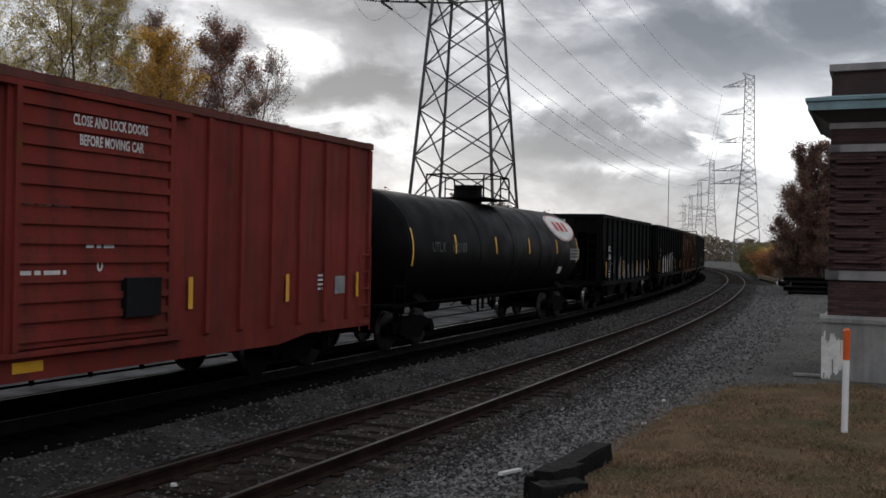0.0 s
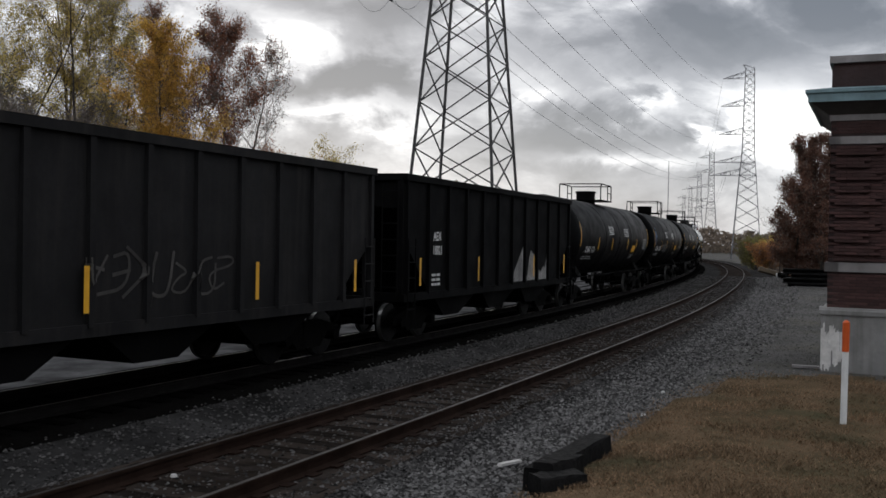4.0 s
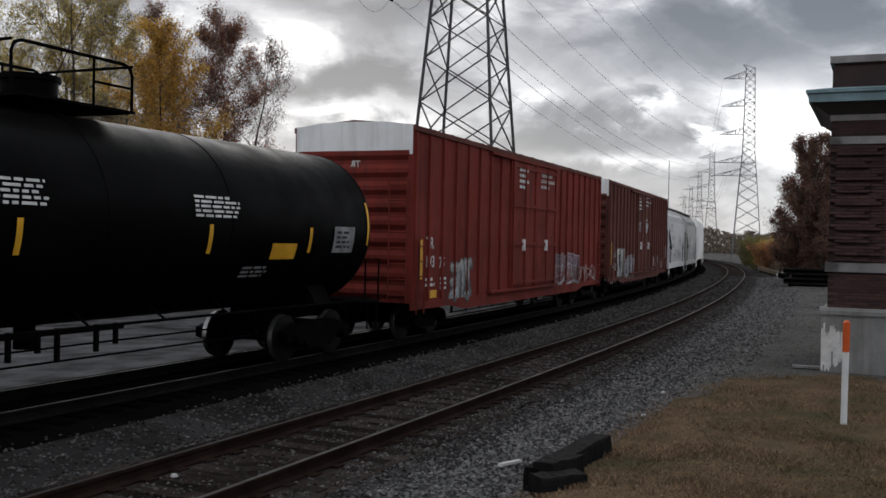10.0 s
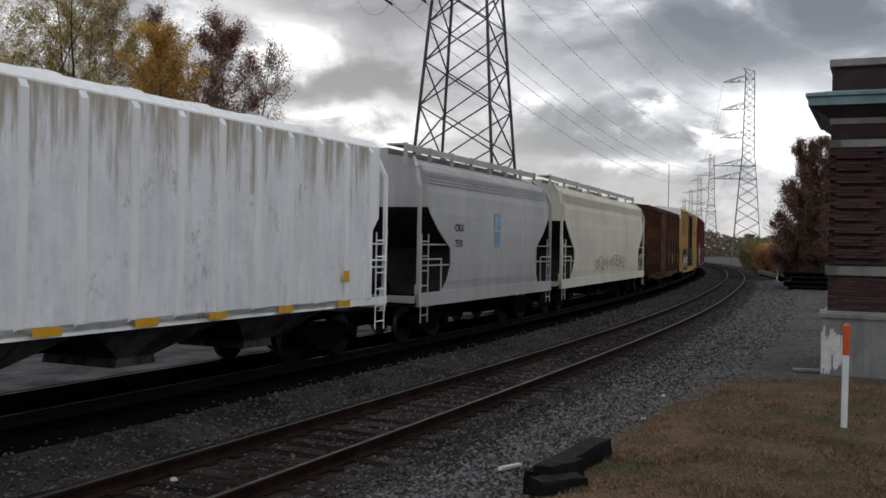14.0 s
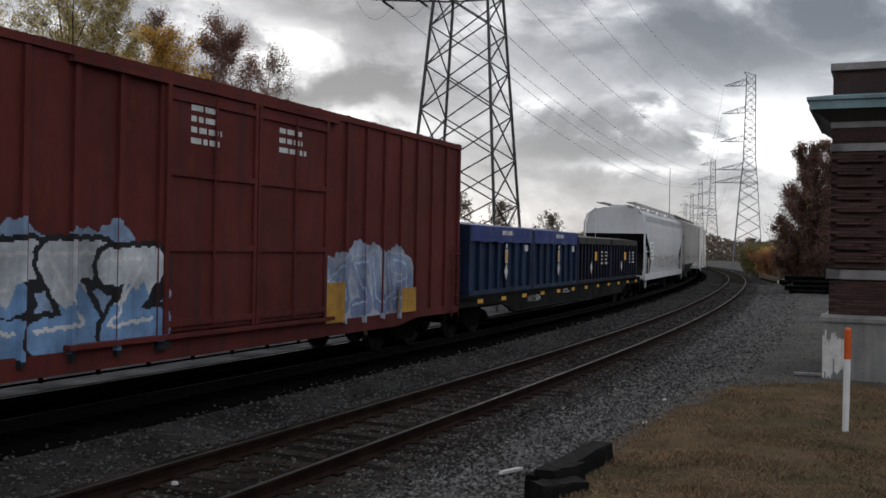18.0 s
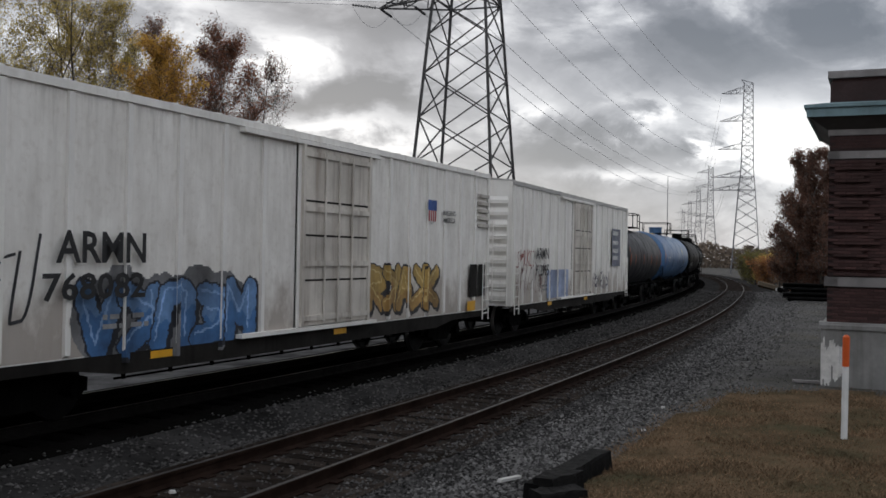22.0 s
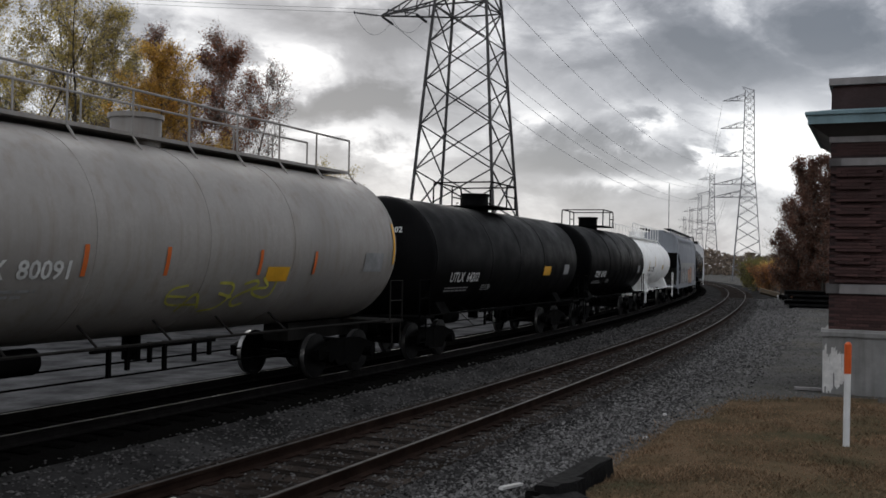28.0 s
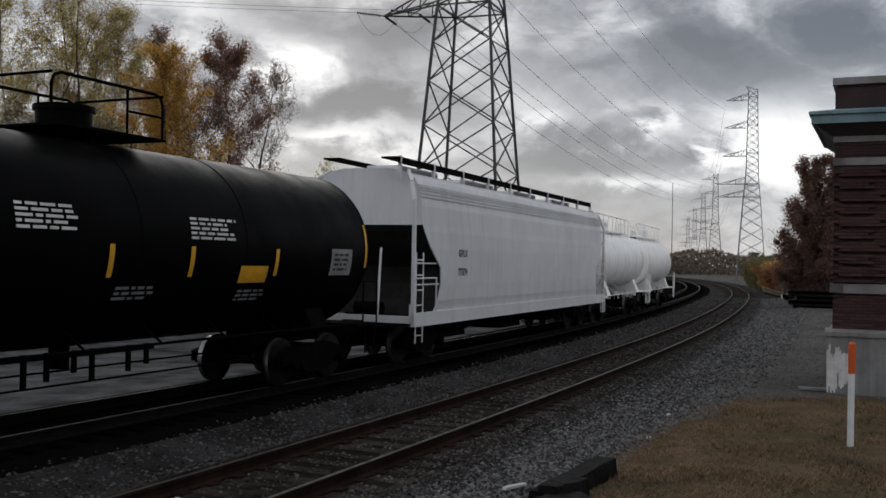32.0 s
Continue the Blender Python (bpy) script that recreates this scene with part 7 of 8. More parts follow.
    small_print(car, -0.4, 1.95, 0.9, 3, skin, GREY_MARK)
    car, h, w = covered_hopper("clean pale grey covered hopper with curved sides", 653.5, 672.2, P_HOPLIGHT, bays=3, top=4.7, end_in=1.1)
    lettering(car, "GPLX", -6.6, 2.58, 0.26, w, BLACK_MARK)
    lettering(car, "77374", -6.62, 2.1, 0.26, w, BLACK_MARK)
    for a, b in ((672.9, 684.0), (684.8, 696.0)):
        car, h, skin = tank_car("white tank car with a railed walkway on top", a, b, P_TANKWHITE, sill_paint=P_TANKWHITE, platform=False, walk_rail=True, radius=1.3, zc=2.6)


train()

SPEED = 20.08


def motions():
    """The train rolls by at a steady pace; each car turns with the curve."""
    for car, mid, half in CAR_LIST:
        rows = []
        for i in range(0, 33):
            t = float(i)
            s = mid - SPEED * t
            a, _ = on_line(s - half * 0.75, -SPACING, FAR_Z)
            b, _ = on_line(s + half * 0.75, -SPACING, FAR_Z)
            c = (a + b) / 2
            rows.append((t, pose(c.x, c.y, FAR_Z, 0, 0, math.degrees(math.atan2(b.y - a.y, b.x - a.x)))))
        walk(car, rows)

# ---- power line ----
GALV = material("galvanised_steel", (0.055, 0.053, 0.053), 0.7, 0.1, 0.25, 1.0, 12, 0.1)
GALV_FAR = material("weathered_steel", (0.17, 0.17, 0.18), 0.65, 0.2, 0.25, 1.0, 12, 0.1)
INSUL = material("insulator", (0.05, 0.05, 0.055), 0.35, 0, 0.2, 5, 20, 0.0)
WIRE = material("wire", (0.34, 0.34, 0.35), 0.7, 0.0, 0.1, 1, 10, 0.0)
K = 0.742
ARMS = tuple((z * K, r * K) for z, r in ((41.8, 5.0), (35.4, 5.2), (28.8, 5.4), (22.3, 6.4), (19.3, 6.4)))
NEAR_LIFT = 0.56


def half_width(z):
    return float(np.interp(z / K, (-2, 6.7, 19.3, 24, 45.5), (3.45, 2.8, 1.86, 1.4, 0.95))) * K


def strut(sh, p, q, w):
    """An angle bar drawn as a thin square bar."""
    sh.tube(p, q, w * 0.75, 4)


def pylon(x, y, turn, mat, near=False):
    py = thing("pylon", "grey steel lattice power pylon with arms to one side", "pylon", "row of power pylons", m=pose(x, y, 0.22, 0, 0, turn))
    corner = ((-1, -1), (1, -1), (1, 1), (-1, 1))
    levels = [z * K for z in (-2.0, 3.0, 6.1, 9.1, 12.1, 15.0, 17.6, 19.3, 20.05, 21.5, 22.3, 23.0, 24.6, 26.1, 27.8, 29.5, 31.2, 32.8, 34.4, 36.0, 37.6, 39.2, 40.8, 42.4, 44.1)]
    flat = [z * K for z in ((20.05, 23.0, 29.5, 36.0, 42.4) if near else (19.3, 22.3, 29.5, 36.0, 42.4))]
    levels = [z for z in levels if z not in ([19.3 * K, 22.3 * K] if near else [20.05 * K, 23.0 * K])]
    for cx, cy in corner:
        part("leg", Shape().path([(cx * half_width(z), cy * half_width(z), z) for z in levels], 0.085, 4), mat, py)
    for k in range(4):
        (ax, ay), (bx, by) = corner[k], corner[(k + 1) % 4]
        sh = Shape()
        for a, b in zip(levels[:-1], levels[1:]):
            wa, wb = half_width(a), half_width(b)
            bars = [((ax * wa, ay * wa, a), (bx * wb, by * wb, b), 0.058), ((bx * wa, by * wa, a), (ax * wb, ay * wb, b), 0.058)]
            if a in flat:
                bars.append(((ax * wa, ay * wa, a), (bx * wa, by * wa, a), 0.07))
            for p, q, w in bars:
                if near:
                    one = Shape()
                    strut(one, p, q, w)
                    part("brace", one, mat, py)
                else:
                    strut(sh, p, q, w)
        if not near:
            part("bracing", sh, mat, py)["kind"] = "stuff"
    for z, reach in ARMS:
        if near:
            reach *= 0.72
            z += NEAR_LIFT
        sh = Shape()
        w = half_width(z)
        tip = (-w - reach, 0, z)
        up = z + 1.5 * K
        for cy in (-1, 1):
            root, high = Vector((-w, cy * w, z)), Vector((-half_width(up), cy * half_width(up), up))
            strut(sh, root, tip, 0.07)
            strut(sh, high, tip, 0.06)
            for f in (0.33, 0.66):
                strut(sh, root.lerp(Vector(tip), f), high.lerp(Vector(tip), f), 0.045)
                strut(sh, root.lerp(Vector(tip), f), high.lerp(Vector(tip), f - 0.33), 0.045)
        part("arm", sh, mat, py)
    top = Shape()
    for cx, cy in corner:
        strut(top, (cx * 0.95 * K, cy * 0.95 * K, 44.1 * K), (-1.6 * K, 0, 45.0 * K), 0.05)
    part("peak", top, mat, py)
    return py


def hang_points(x, y, turn, near=False):
    """Where the wires hang on a pylon."""
    m = pose(x, y, 0.22, 0, 0, turn)
    pts = []
    for z, reach in ARMS:
        low = z < 20
        z += NEAR_LIFT if near else 0.0
        w = half_width(z)
        reach *= 0.72 if near else 1.0
        for f in ((1.0, 0.45) if low else (1.0,)):
            pts.append((m @ Vector((-w - reach * f, 0, z)), z))
    return pts


PYLONS = [(1.37 * K, 66.0 * K, -20, GALV, True)] + [(x * K, y * K, a, GALV_FAR, False) for x, y, a in ((70.3, 229, -18), (119.5, 442, -13), (148.5, 575, -12), (176, 705, -12), (203, 835, -12))]


def power_line():
    for x, y, turn, mat, near in PYLONS:
        pylon(x, y, turn, mat, near)
    spans = list(zip(PYLONS[:-1], PYLONS[1:]))
    for n, (a, b) in enumerate(spans):
        pa, pb = hang_points(*a[:3], a[4]), hang_points(*b[:3], b[4])
        for (p, z), (q, _) in zip(pa, pb):
            drop = Vector((0, 0, -1.6 if z > 20 else -0.4))
            along = (q - p).normalized()
            s, e = p + along * 1.4 + drop * 0.25, q - along * 1.2 + drop
            sag = 0.028 * (e - s).length
            pts = []
            for i in range(25):
                f = i / 24
                pts.append(s.lerp(e, f) - Vector((0, 0, 4 * sag * f * (1 - f))))
            r = 0.010 + 0.00005 * (a[1] + b[1]) / 2
            tagged(part("power_wire", Shape().path(pts, r, 4), WIRE), "sagging grey overhead power wire", "power wire", "wires of the power line")
            if n == 0:
                ins = Shape()
                for i in range(9):
                    c = p.lerp(s, 0.15 + 0.8 * i / 8)
                    ins.tube(c, c + along * 0.06, 0.07, 8)
                ins.tube(p, s, 0.03, 5)
                tagged(part("insulator_string", ins, INSUL), "dark disc insulator string on the pylon arm", "insulator", "insulators of the near pylon")
    # wires that come in from behind the trees
    for p, z in hang_points(*PYLONS[0][:3], True):
        if z > 20:
            continue
        q = p + Vector((-110, -13, 9))
        along = (q - p).normalized()
        s = p + along * 1.4
        pts = [s.lerp(q, i / 16) - Vector((0, 0, 11 * (i / 16) * (1 - i / 16))) for i in range(17)]
        tagged(part("power_wire", Shape().path(pts, 0.011, 4), WIRE), "sagging grey overhead power wire", "power wire", "wires of the power line")
        ins = Shape().tube(p, s, 0.03, 5)
        for i in range(9):
            c = p.lerp(s, 0.15 + 0.8 * i / 8)
            ins.tube(c, c + along * 0.06, 0.07, 8)
        tagged(part("insulator_string", ins, INSUL), "dark disc insulator string on the pylon arm", "insulator", "insulators of the near pylon")
        f = Vector(hang_points(*PYLONS[1][:3])[0][0] - p).normalized()
        a, b = s, p + f * 1.4
        pts = [a.lerp(b, i / 10) - Vector((0, 0, 4 * 1.0 * (i / 10) * (1 - i / 10))) for i in range(11)]
        tagged(part("jumper_wire", Shape().path(pts, 0.011, 4), WIRE), "looped jumper wire under the pylon arm", "power wire", "jumper loops")


power_line()

tagged(part("radio_mast", Shape().tube((68.1, 300, -1), (68.1, 300, 27.5), 0.16, 5, 0.09), GALV_FAR), "thin grey radio mast far beyond the train", "mast")

# ---- brick building ----
BRICK = material("dark_red_brick", (0.058, 0.027, 0.024), 0.9, 0, 0.3, 1.5, 20, 0.3, random_object=0.35)
BRICK_WALL = material("brick_wall", (0.032, 0.018, 0.017), 0.92, 0, 0.3, 1.2, 20, 0.4)
STONE = material("limestone_trim", (0.235, 0.22, 0.215), 0.9, 0, 0.25, 1.0, 14, 0.3, streak=0.4, dirt=(0.12, 0.11, 0.10))
CONCRETE = material("concrete_plinth", (0.25, 0.245, 0.235), 0.95, 0, 0.3, 0.9, 10, 0.5, streak=0.5, dirt=(0.08, 0.075, 0.065))
COPPER = material("verdigris_copper", (0.19, 0.285, 0.31), 0.7, 0, 0.25, 1.0, 10, 0.2, streak=0.3, dirt=(0.06, 0.09, 0.09))
SOFFIT = material("soffit_dark", (0.05, 0.045, 0.042), 0.85, 0, 0.25, 1, 10, 0.2)
WHITEWASH = material("flaking_white_paint", (0.62, 0.60, 0.57), 0.9, 0, 0.2, 6, 20, 0.3)


def building():
    # its corner; local x runs along the end wall away from the track, y along the long wall
    bx, by, turn = 7.80, 20.0, -24.0
    bd = thing("brick_building", "old dark brick trackside building with a green copper cornice", "building", m=pose(bx, by, 0.0, 0, 0, turn))
    W, L = 7.0, 4.0
    part("plinth", Shape().box(-0.10, W + 0.1, -0.10, L + 0.1, -0.3, 1.34), CONCRETE, bd, "stained concrete plinth")
    part("plinth_cap", Shape().prism_x([(-0.14, 1.22), (-0.14, 1.30), (-0.06, 1.36), (0.3, 1.36), (0.3, 1.22)], -0.14, W), CONCRETE, bd)
    part("wall", Shape().box(0, W, 0, L, 1.34, 6.2), BRICK_WALL, bd, "dark brick wall")
    part("sill_course", Shape().box(-0.06, W, -0.06, 0.2, 2.08, 2.27).box(-0.06, 0.2, -0.06, L, 2.08, 2.27), STONE, bd, "pale stone string course")
    part("stone_band", Shape().box(-0.03, W, -0.03, 0.2, 4.65, 4.80).box(-0.03, 0.2, -0.03, L, 4.65, 4.80), STONE, bd, "pale stone band")
    part("frieze", Shape().box(-0.03, W, -0.03, 0.2, 5.12, 5.28), STONE, bd, "stone course below the cornice")
    # cornice
    o = 0.42
    part("soffit", Shape().loft([[(-0.05, -0.05, 5.24), (W, -0.05, 5.24), (W, L, 5.24), (-0.05, L, 5.24)], [(-o + 0.04, -o + 0.04, 5.47), (W, -o + 0.04, 5.47), (W, L, 5.47), (-o + 0.04, L, 5.47)]]), SOFFIT, bd, "dark sloping soffit")
    part("cornice", Shape().loft([[(-o, -o, 5.46), (W, -o, 5.46), (W, L, 5.46), (-o, L, 5.46)], [(-o, -o, 5.62), (W, -o, 5.62), (W, L, 5.62), (-o, L, 5.62)],
                                  [(-o - 0.05, -o - 0.05, 5.64), (W, -o - 0.05, 5.64), (W, L, 5.64), (-o - 0.05, L, 5.64)], [(-o - 0.05, -o - 0.05, 5.70), (W, -o - 0.05, 5.70), (W, L, 5.70), (-o - 0.05, L, 5.70)],
                                  [(0.02, 0.02, 5.80), (W, 0.02, 5.80), (W, L, 5.80), (0.02, L, 5.80)]]), COPPER, bd, "green weathered copper cornice")
    part("parapet", Shape().box(0.03, W, 0.03, L, 5.78, 6.28), BRICK_WALL, bd, "brick parapet")
    part("coping", Shape().box(-0.05, W + 0.05, -0.05, L, 6.28, 6.42), STONE, bd, "stone coping")
    # bricks of the end wall, and raised blocks at the corner
    c = 0.0625
    brick = Shape()
    b = 0.004
    brick.loft([[(0, 0, 0), (0.205, 0, 0), (0.205, 0, 0.052), (0, 0, 0.052)], [(0, -0.010, 0), (0.205, -0.010, 0), (0.205, -0.010, 0.052), (0, -0.010, 0.052)],
                [(b, -0.014, b), (0.205 - b, -0.014, b), (0.205 - b, -0.014, 0.052 - b), (b, -0.014, 0.052 - b)]])
    me = brick.mesh("brick", BRICK)
    wall = [o2 for o2 in bd.children if o2.name.startswith("wall")][0]
    made = 0
    rest = Shape()
    rnd = random.Random(4)
    for row in range(62):
        z = 1.36 + row * c
        if z > 5.1 or 2.03 < z < 2.27 or 4.6 < z < 4.8:
            continue
        quoin = 2.27 < z < 4.6 and row % 4 != 0
        for i in range(8):
            x = (0.0 if row % 2 == 0 else 0.11) + i * 0.217
            pr = 0.085 if (quoin and i < (3 if (row // 4) % 2 else 4)) else 0.0
            m = Matrix.Translation((x, -0.001 - pr, z))
            if made < 300:
                part("brick", me, None, wall, m=m)
                made += 1
            else:
                rest.add([m @ Vector(v) for v in brick.v], brick.f)
            if pr:
                rest.box(x, x + 0.21, -pr, 0.0, z - 0.006, z + 0.056)
    for row in range(8):
        z = 5.80 + row * c
        for i in range(8):
            x = 0.03 + (0.0 if row % 2 == 0 else 0.11) + i * 0.217
            m = Matrix.Translation((x, 0.028, z))
            rest.add([m @ Vector(v) for v in brick.v], brick.f)
    r = part("brickwork", rest, BRICK, wall)
    r["kind"] = "stuff"
    # flaking whitewash on the plinth
    sh = Shape()
    rnd = random.Random(8)
    for i in range(13):
        x = -0.09 + i * 0.032
        z0 = 0.08 + rnd.uniform(0, 0.12) + 0.035 * max(0, i - 6)
        z1 = 1.0 - rnd.uniform(0, 0.16) - 0.05 * max(0, i - 8) + (0.1 if i % 5 < 2 else 0)
        if i == 6:
            z0 = 0.5
        sh = Shape().prism([(x, z0), (x + 0.034, z0 + rnd.uniform(-0.05, 0.05)), (x + 0.034 + rnd.uniform(-0.01, 0.01), z1), (x + rnd.uniform(-0.01, 0.01), z1 - rnd.uniform(0, 0.08))], -0.106 - 0.0003 * i, -0.09)
        part("flaking_paint", sh, WHITEWASH, bd, "flaking white paint on the plinth")


building()

# ---- stake, timbers, litter ----
STAKE_W = material("stake_white", (0.70, 0.70, 0.69), 0.5, 0, 0.1, 3, 20, 0.05)
STAKE_O = material("stake_orange", (0.62, 0.10, 0.015), 0.5, 0, 0.15, 3, 20, 0.05)
CREOSOTE = material("creosoted_timber", (0.0075, 0.007, 0.0068), 0.9, 0, 0.4, 3, 18, 0.7, gloss=0.12)
PALE_WOOD = material("pale_litter", (0.50, 0.49, 0.47), 0.8, 0, 0.2, 3, 20, 0.1)


def small_things():
    st = thing("marker_stake", "white round marker stake with an orange top in dry grass", "marker stake", m=pose(5.64, 13.77, 0.09, 0, 0.35, 0))
    part("post", Shape().tube((0, 0, -0.1), (0, 0, 1.03), 0.045, 14), STAKE_W, st, smooth=True)
    part("orange_sleeve", Shape().tube((0, 0, 1.03), (0, 0, 1.44), 0.048, 14).tube((0, 0, 1.44), (0, 0, 1.47), 0.048, 14, 0.02), STAKE_O, st, "orange reflective sleeve", smooth=True)

    def timber(x, y, z, turn, lx, ly, lz, tip=0.0):
        rnd = random.Random(int(x * 100))
        rings = []
        for i in range(9):
            f = -lx / 2 + lx * i / 8
            j = lambda: rnd.uniform(-0.012, 0.012)
            rings.append([(f, -ly / 2 + j(), j()), (f, -ly / 2 + 0.02, lz * 0.9 + j()), (f, -ly / 2 + 0.03 + j(), lz + j()), (f, ly / 2 - 0.03, lz + j()), (f, ly / 2 + j(), lz * 0.9), (f, ly / 2 + j(), j())])
        ob = part("timber", Shape().loft(rings), CREOSOTE, m=pose(x, y, z, 0, tip, turn))
        tagged(ob, "short blackened old railway timber on the gravel", "timber", "discarded timbers")

    timber(1.50, 11.2, -0.05, 58, 1.75, 0.30, 0.27, -3)
    timber(1.24, 10.20, -0.06, 25, 0.55, 0.30, 0.24)
    timber(1.30, 10.62, -0.05, 50, 0.6, 0.28, 0.30)
    tagged(part("wood_scrap", Shape().prism([(-0.18, 0), (0.17, 0.01), (0.18, 0.04), (-0.16, 0.035)], -0.035, 0.035), PALE_WOOD, m=pose(0.87, 12.05, -0.16, 0, 0, 40)), "pale scrap of wood on the gravel", "wood scrap")
    rnd = random.Random(3)
    for x, y, d in ((4.0, 17.7, 4), (3.1, 15.0, 4), (-3.0, 11.2, 0)):
        sh = Shape()
        sh.loft([[(0.045 * r * math.cos(k * 1.05) * rnd.uniform(0.8, 1.2), 0.045 * r * math.sin(k * 1.05), z) for k in range(6)] for r, z in ((0.6, 0.0), (1.0, 0.02), (0.7, 0.05))])
        s = (x - START[0]) * math.sin(HEADING) + (y - START[1]) * math.cos(HEADING)
        c, th = on_line(s)
        dd = (x - c.x) * math.cos(th) - (y - c.y) * math.sin(th)
        tagged(part("pale_stone", sh, PALE_WOOD, m=pose(x, y, ground_z(dd))), "small pale stone on the gravel", "stone", "pale stones")
    tagged(part("kerb_stone", Shape().box(-0.3, 0.3, -0.08, 0.08, 0, 0.05), STONE, m=pose(7.55, 20.3, 0.08, 0, 0, -20)), "flat stone slab at the foot of the plinth", "stone slab")
    # debris pile and a dark stack beyond the building
    rnd = random.Random(14)
    mats = (CREOSOTE, EARTH, PALE_WOOD, STEEL_DARK, CREOSOTE)
    for i in range(46):
        x, y = 29.6 + rnd.uniform(-2.0, 3.0), 80 + rnd.gauss(0, 1.5)
        sh = Shape().tube((-rnd.uniform(0.3, 1.3), 0, 0), (rnd.uniform(0.3, 1.3), 0, rnd.uniform(0, 0.4)), rnd.uniform(0.08, 0.28), 5)
        tagged(part("debris", sh, mats[i % 5], m=pose(x, y, 0.1 + rnd.uniform(0, 0.35), 0, rnd.uniform(-20, 20), rnd.uniform(0, 180))), "scrap wood and rubble on a heap", "debris", "pieces of the rubble heap")
    st = thing("steel_stack", "black stack of scrap steel beams near the building", "scrap stack", m=pose(23.4, 62.0, -0.05, 0, 0, -20))
    for i, (x0, x1, z) in enumerate(((-1.6, 2.4, 0.0), (-1.9, 2.3, 0.3), (-1.4, 2.6, 0.6), (-1.9, 2.2, 0.9))):
        part("beam", Shape().box(x0, x1, -0.6, 0.6, z, z + 0.06).box(x0, x1, -0.08, 0.08, z, z + 0.3).box(x0, x1, -0.6, 0.6, z + 0.24, z + 0.3), CREOSOTE, st)


small_things()

# ---- trees and far woods ----


def bark(name, c):
    return material(name, c, 0.95, 0, 0.35, 3, 14, 0.5)


def leaf(name, c, c2):
    m = material(name, c, 0.85, 0, 0.3, 0.4, 4, 0.0, island=0.45, spread=c2, gloss=0.2)
    n, l = m.node_tree.nodes, m.node_tree.links
    b, out = n["Principled BSDF"], n["Material Output"]
    tr, mx = n.new("ShaderNodeBsdfTranslucent"), n.new("ShaderNodeMixShader")
    mx.inputs[0].default_value = 0.7
    l.new(b.inputs["Base Color"].links[0].from_socket, tr.inputs["Color"])
    l.new(b.outputs[0], mx.inputs[1]), l.new(tr.outputs[0], mx.inputs[2]), l.new(mx.outputs[0], out.inputs["Surface"])
    return m


BARK = bark("bark_grey_brown", (0.055, 0.045, 0.037))
TWIG = bark("bare_twigs", (0.20, 0.17, 0.15))
LEAF_OLIVE = leaf("leaves_olive_yellow", (0.56, 0.43, 0.12), (0.34, 0.28, 0.10))
LEAF_GOLD = leaf("leaves_gold", (0.60, 0.37, 0.085), (0.42, 0.26, 0.065))
LEAF_RUSSET = leaf("leaves_russet", (0.30, 0.125, 0.07), (0.17, 0.09, 0.065))
LEAF_MAROON = leaf("leaves_maroon", (0.165, 0.085, 0.06), (0.10, 0.06, 0.045))
LEAF_GREEN = leaf("leaves_dull_green", (0.17, 0.155, 0.05), (0.09, 0.085, 0.04))
LEAF_RUST = leaf("leaves_rust_orange", (0.36, 0.16, 0.06), (0.20, 0.11, 0.055))
LEAF_GREY = leaf("leaves_grey_brown", (0.19, 0.15, 0.115), (0.11, 0.09, 0.075))


def scatter_mesh(name, spots, weight, count, size, slim, scatter, mat, parent, rng, rise=0.0):
    """Many small leaves, or thin twigs, about the given spots as one part."""
    p = None if weight is None else weight / weight.sum()
    c = spots[rng.choice(len(spots), count, p=p)] + rng.normal(0, scatter, (count, 3))
    a = rng.normal(0, 1, (count, 3))
    a[:, 2] += rise
    a /= np.linalg.norm(a, axis=1)[:, None]
    b = np.cross(a, rng.normal(0, 1, (count, 3)))
    b /= np.linalg.norm(b, axis=1)[:, None] + 1e-9
    s = (size * rng.uniform(0.5, 1.2, count))[:, None]
    v = np.stack([c - a * s, c + b * s * slim, c + a * s, c - b * s * slim], 1).reshape(-1, 3)
    me = bpy.data.meshes.new(name)
    me.vertices.add(4 * count)
    me.vertices.foreach_set("co", v.ravel())
    me.loops.add(4 * count)
    me.loops.foreach_set("vertex_index", np.arange(4 * count))
    me.polygons.add(count)
    me.polygons.foreach_set("loop_start", np.arange(count) * 4)
    me.update()
    me.materials.append(mat)
    ob = new(name, me)
    ob.parent = parent
    return ob


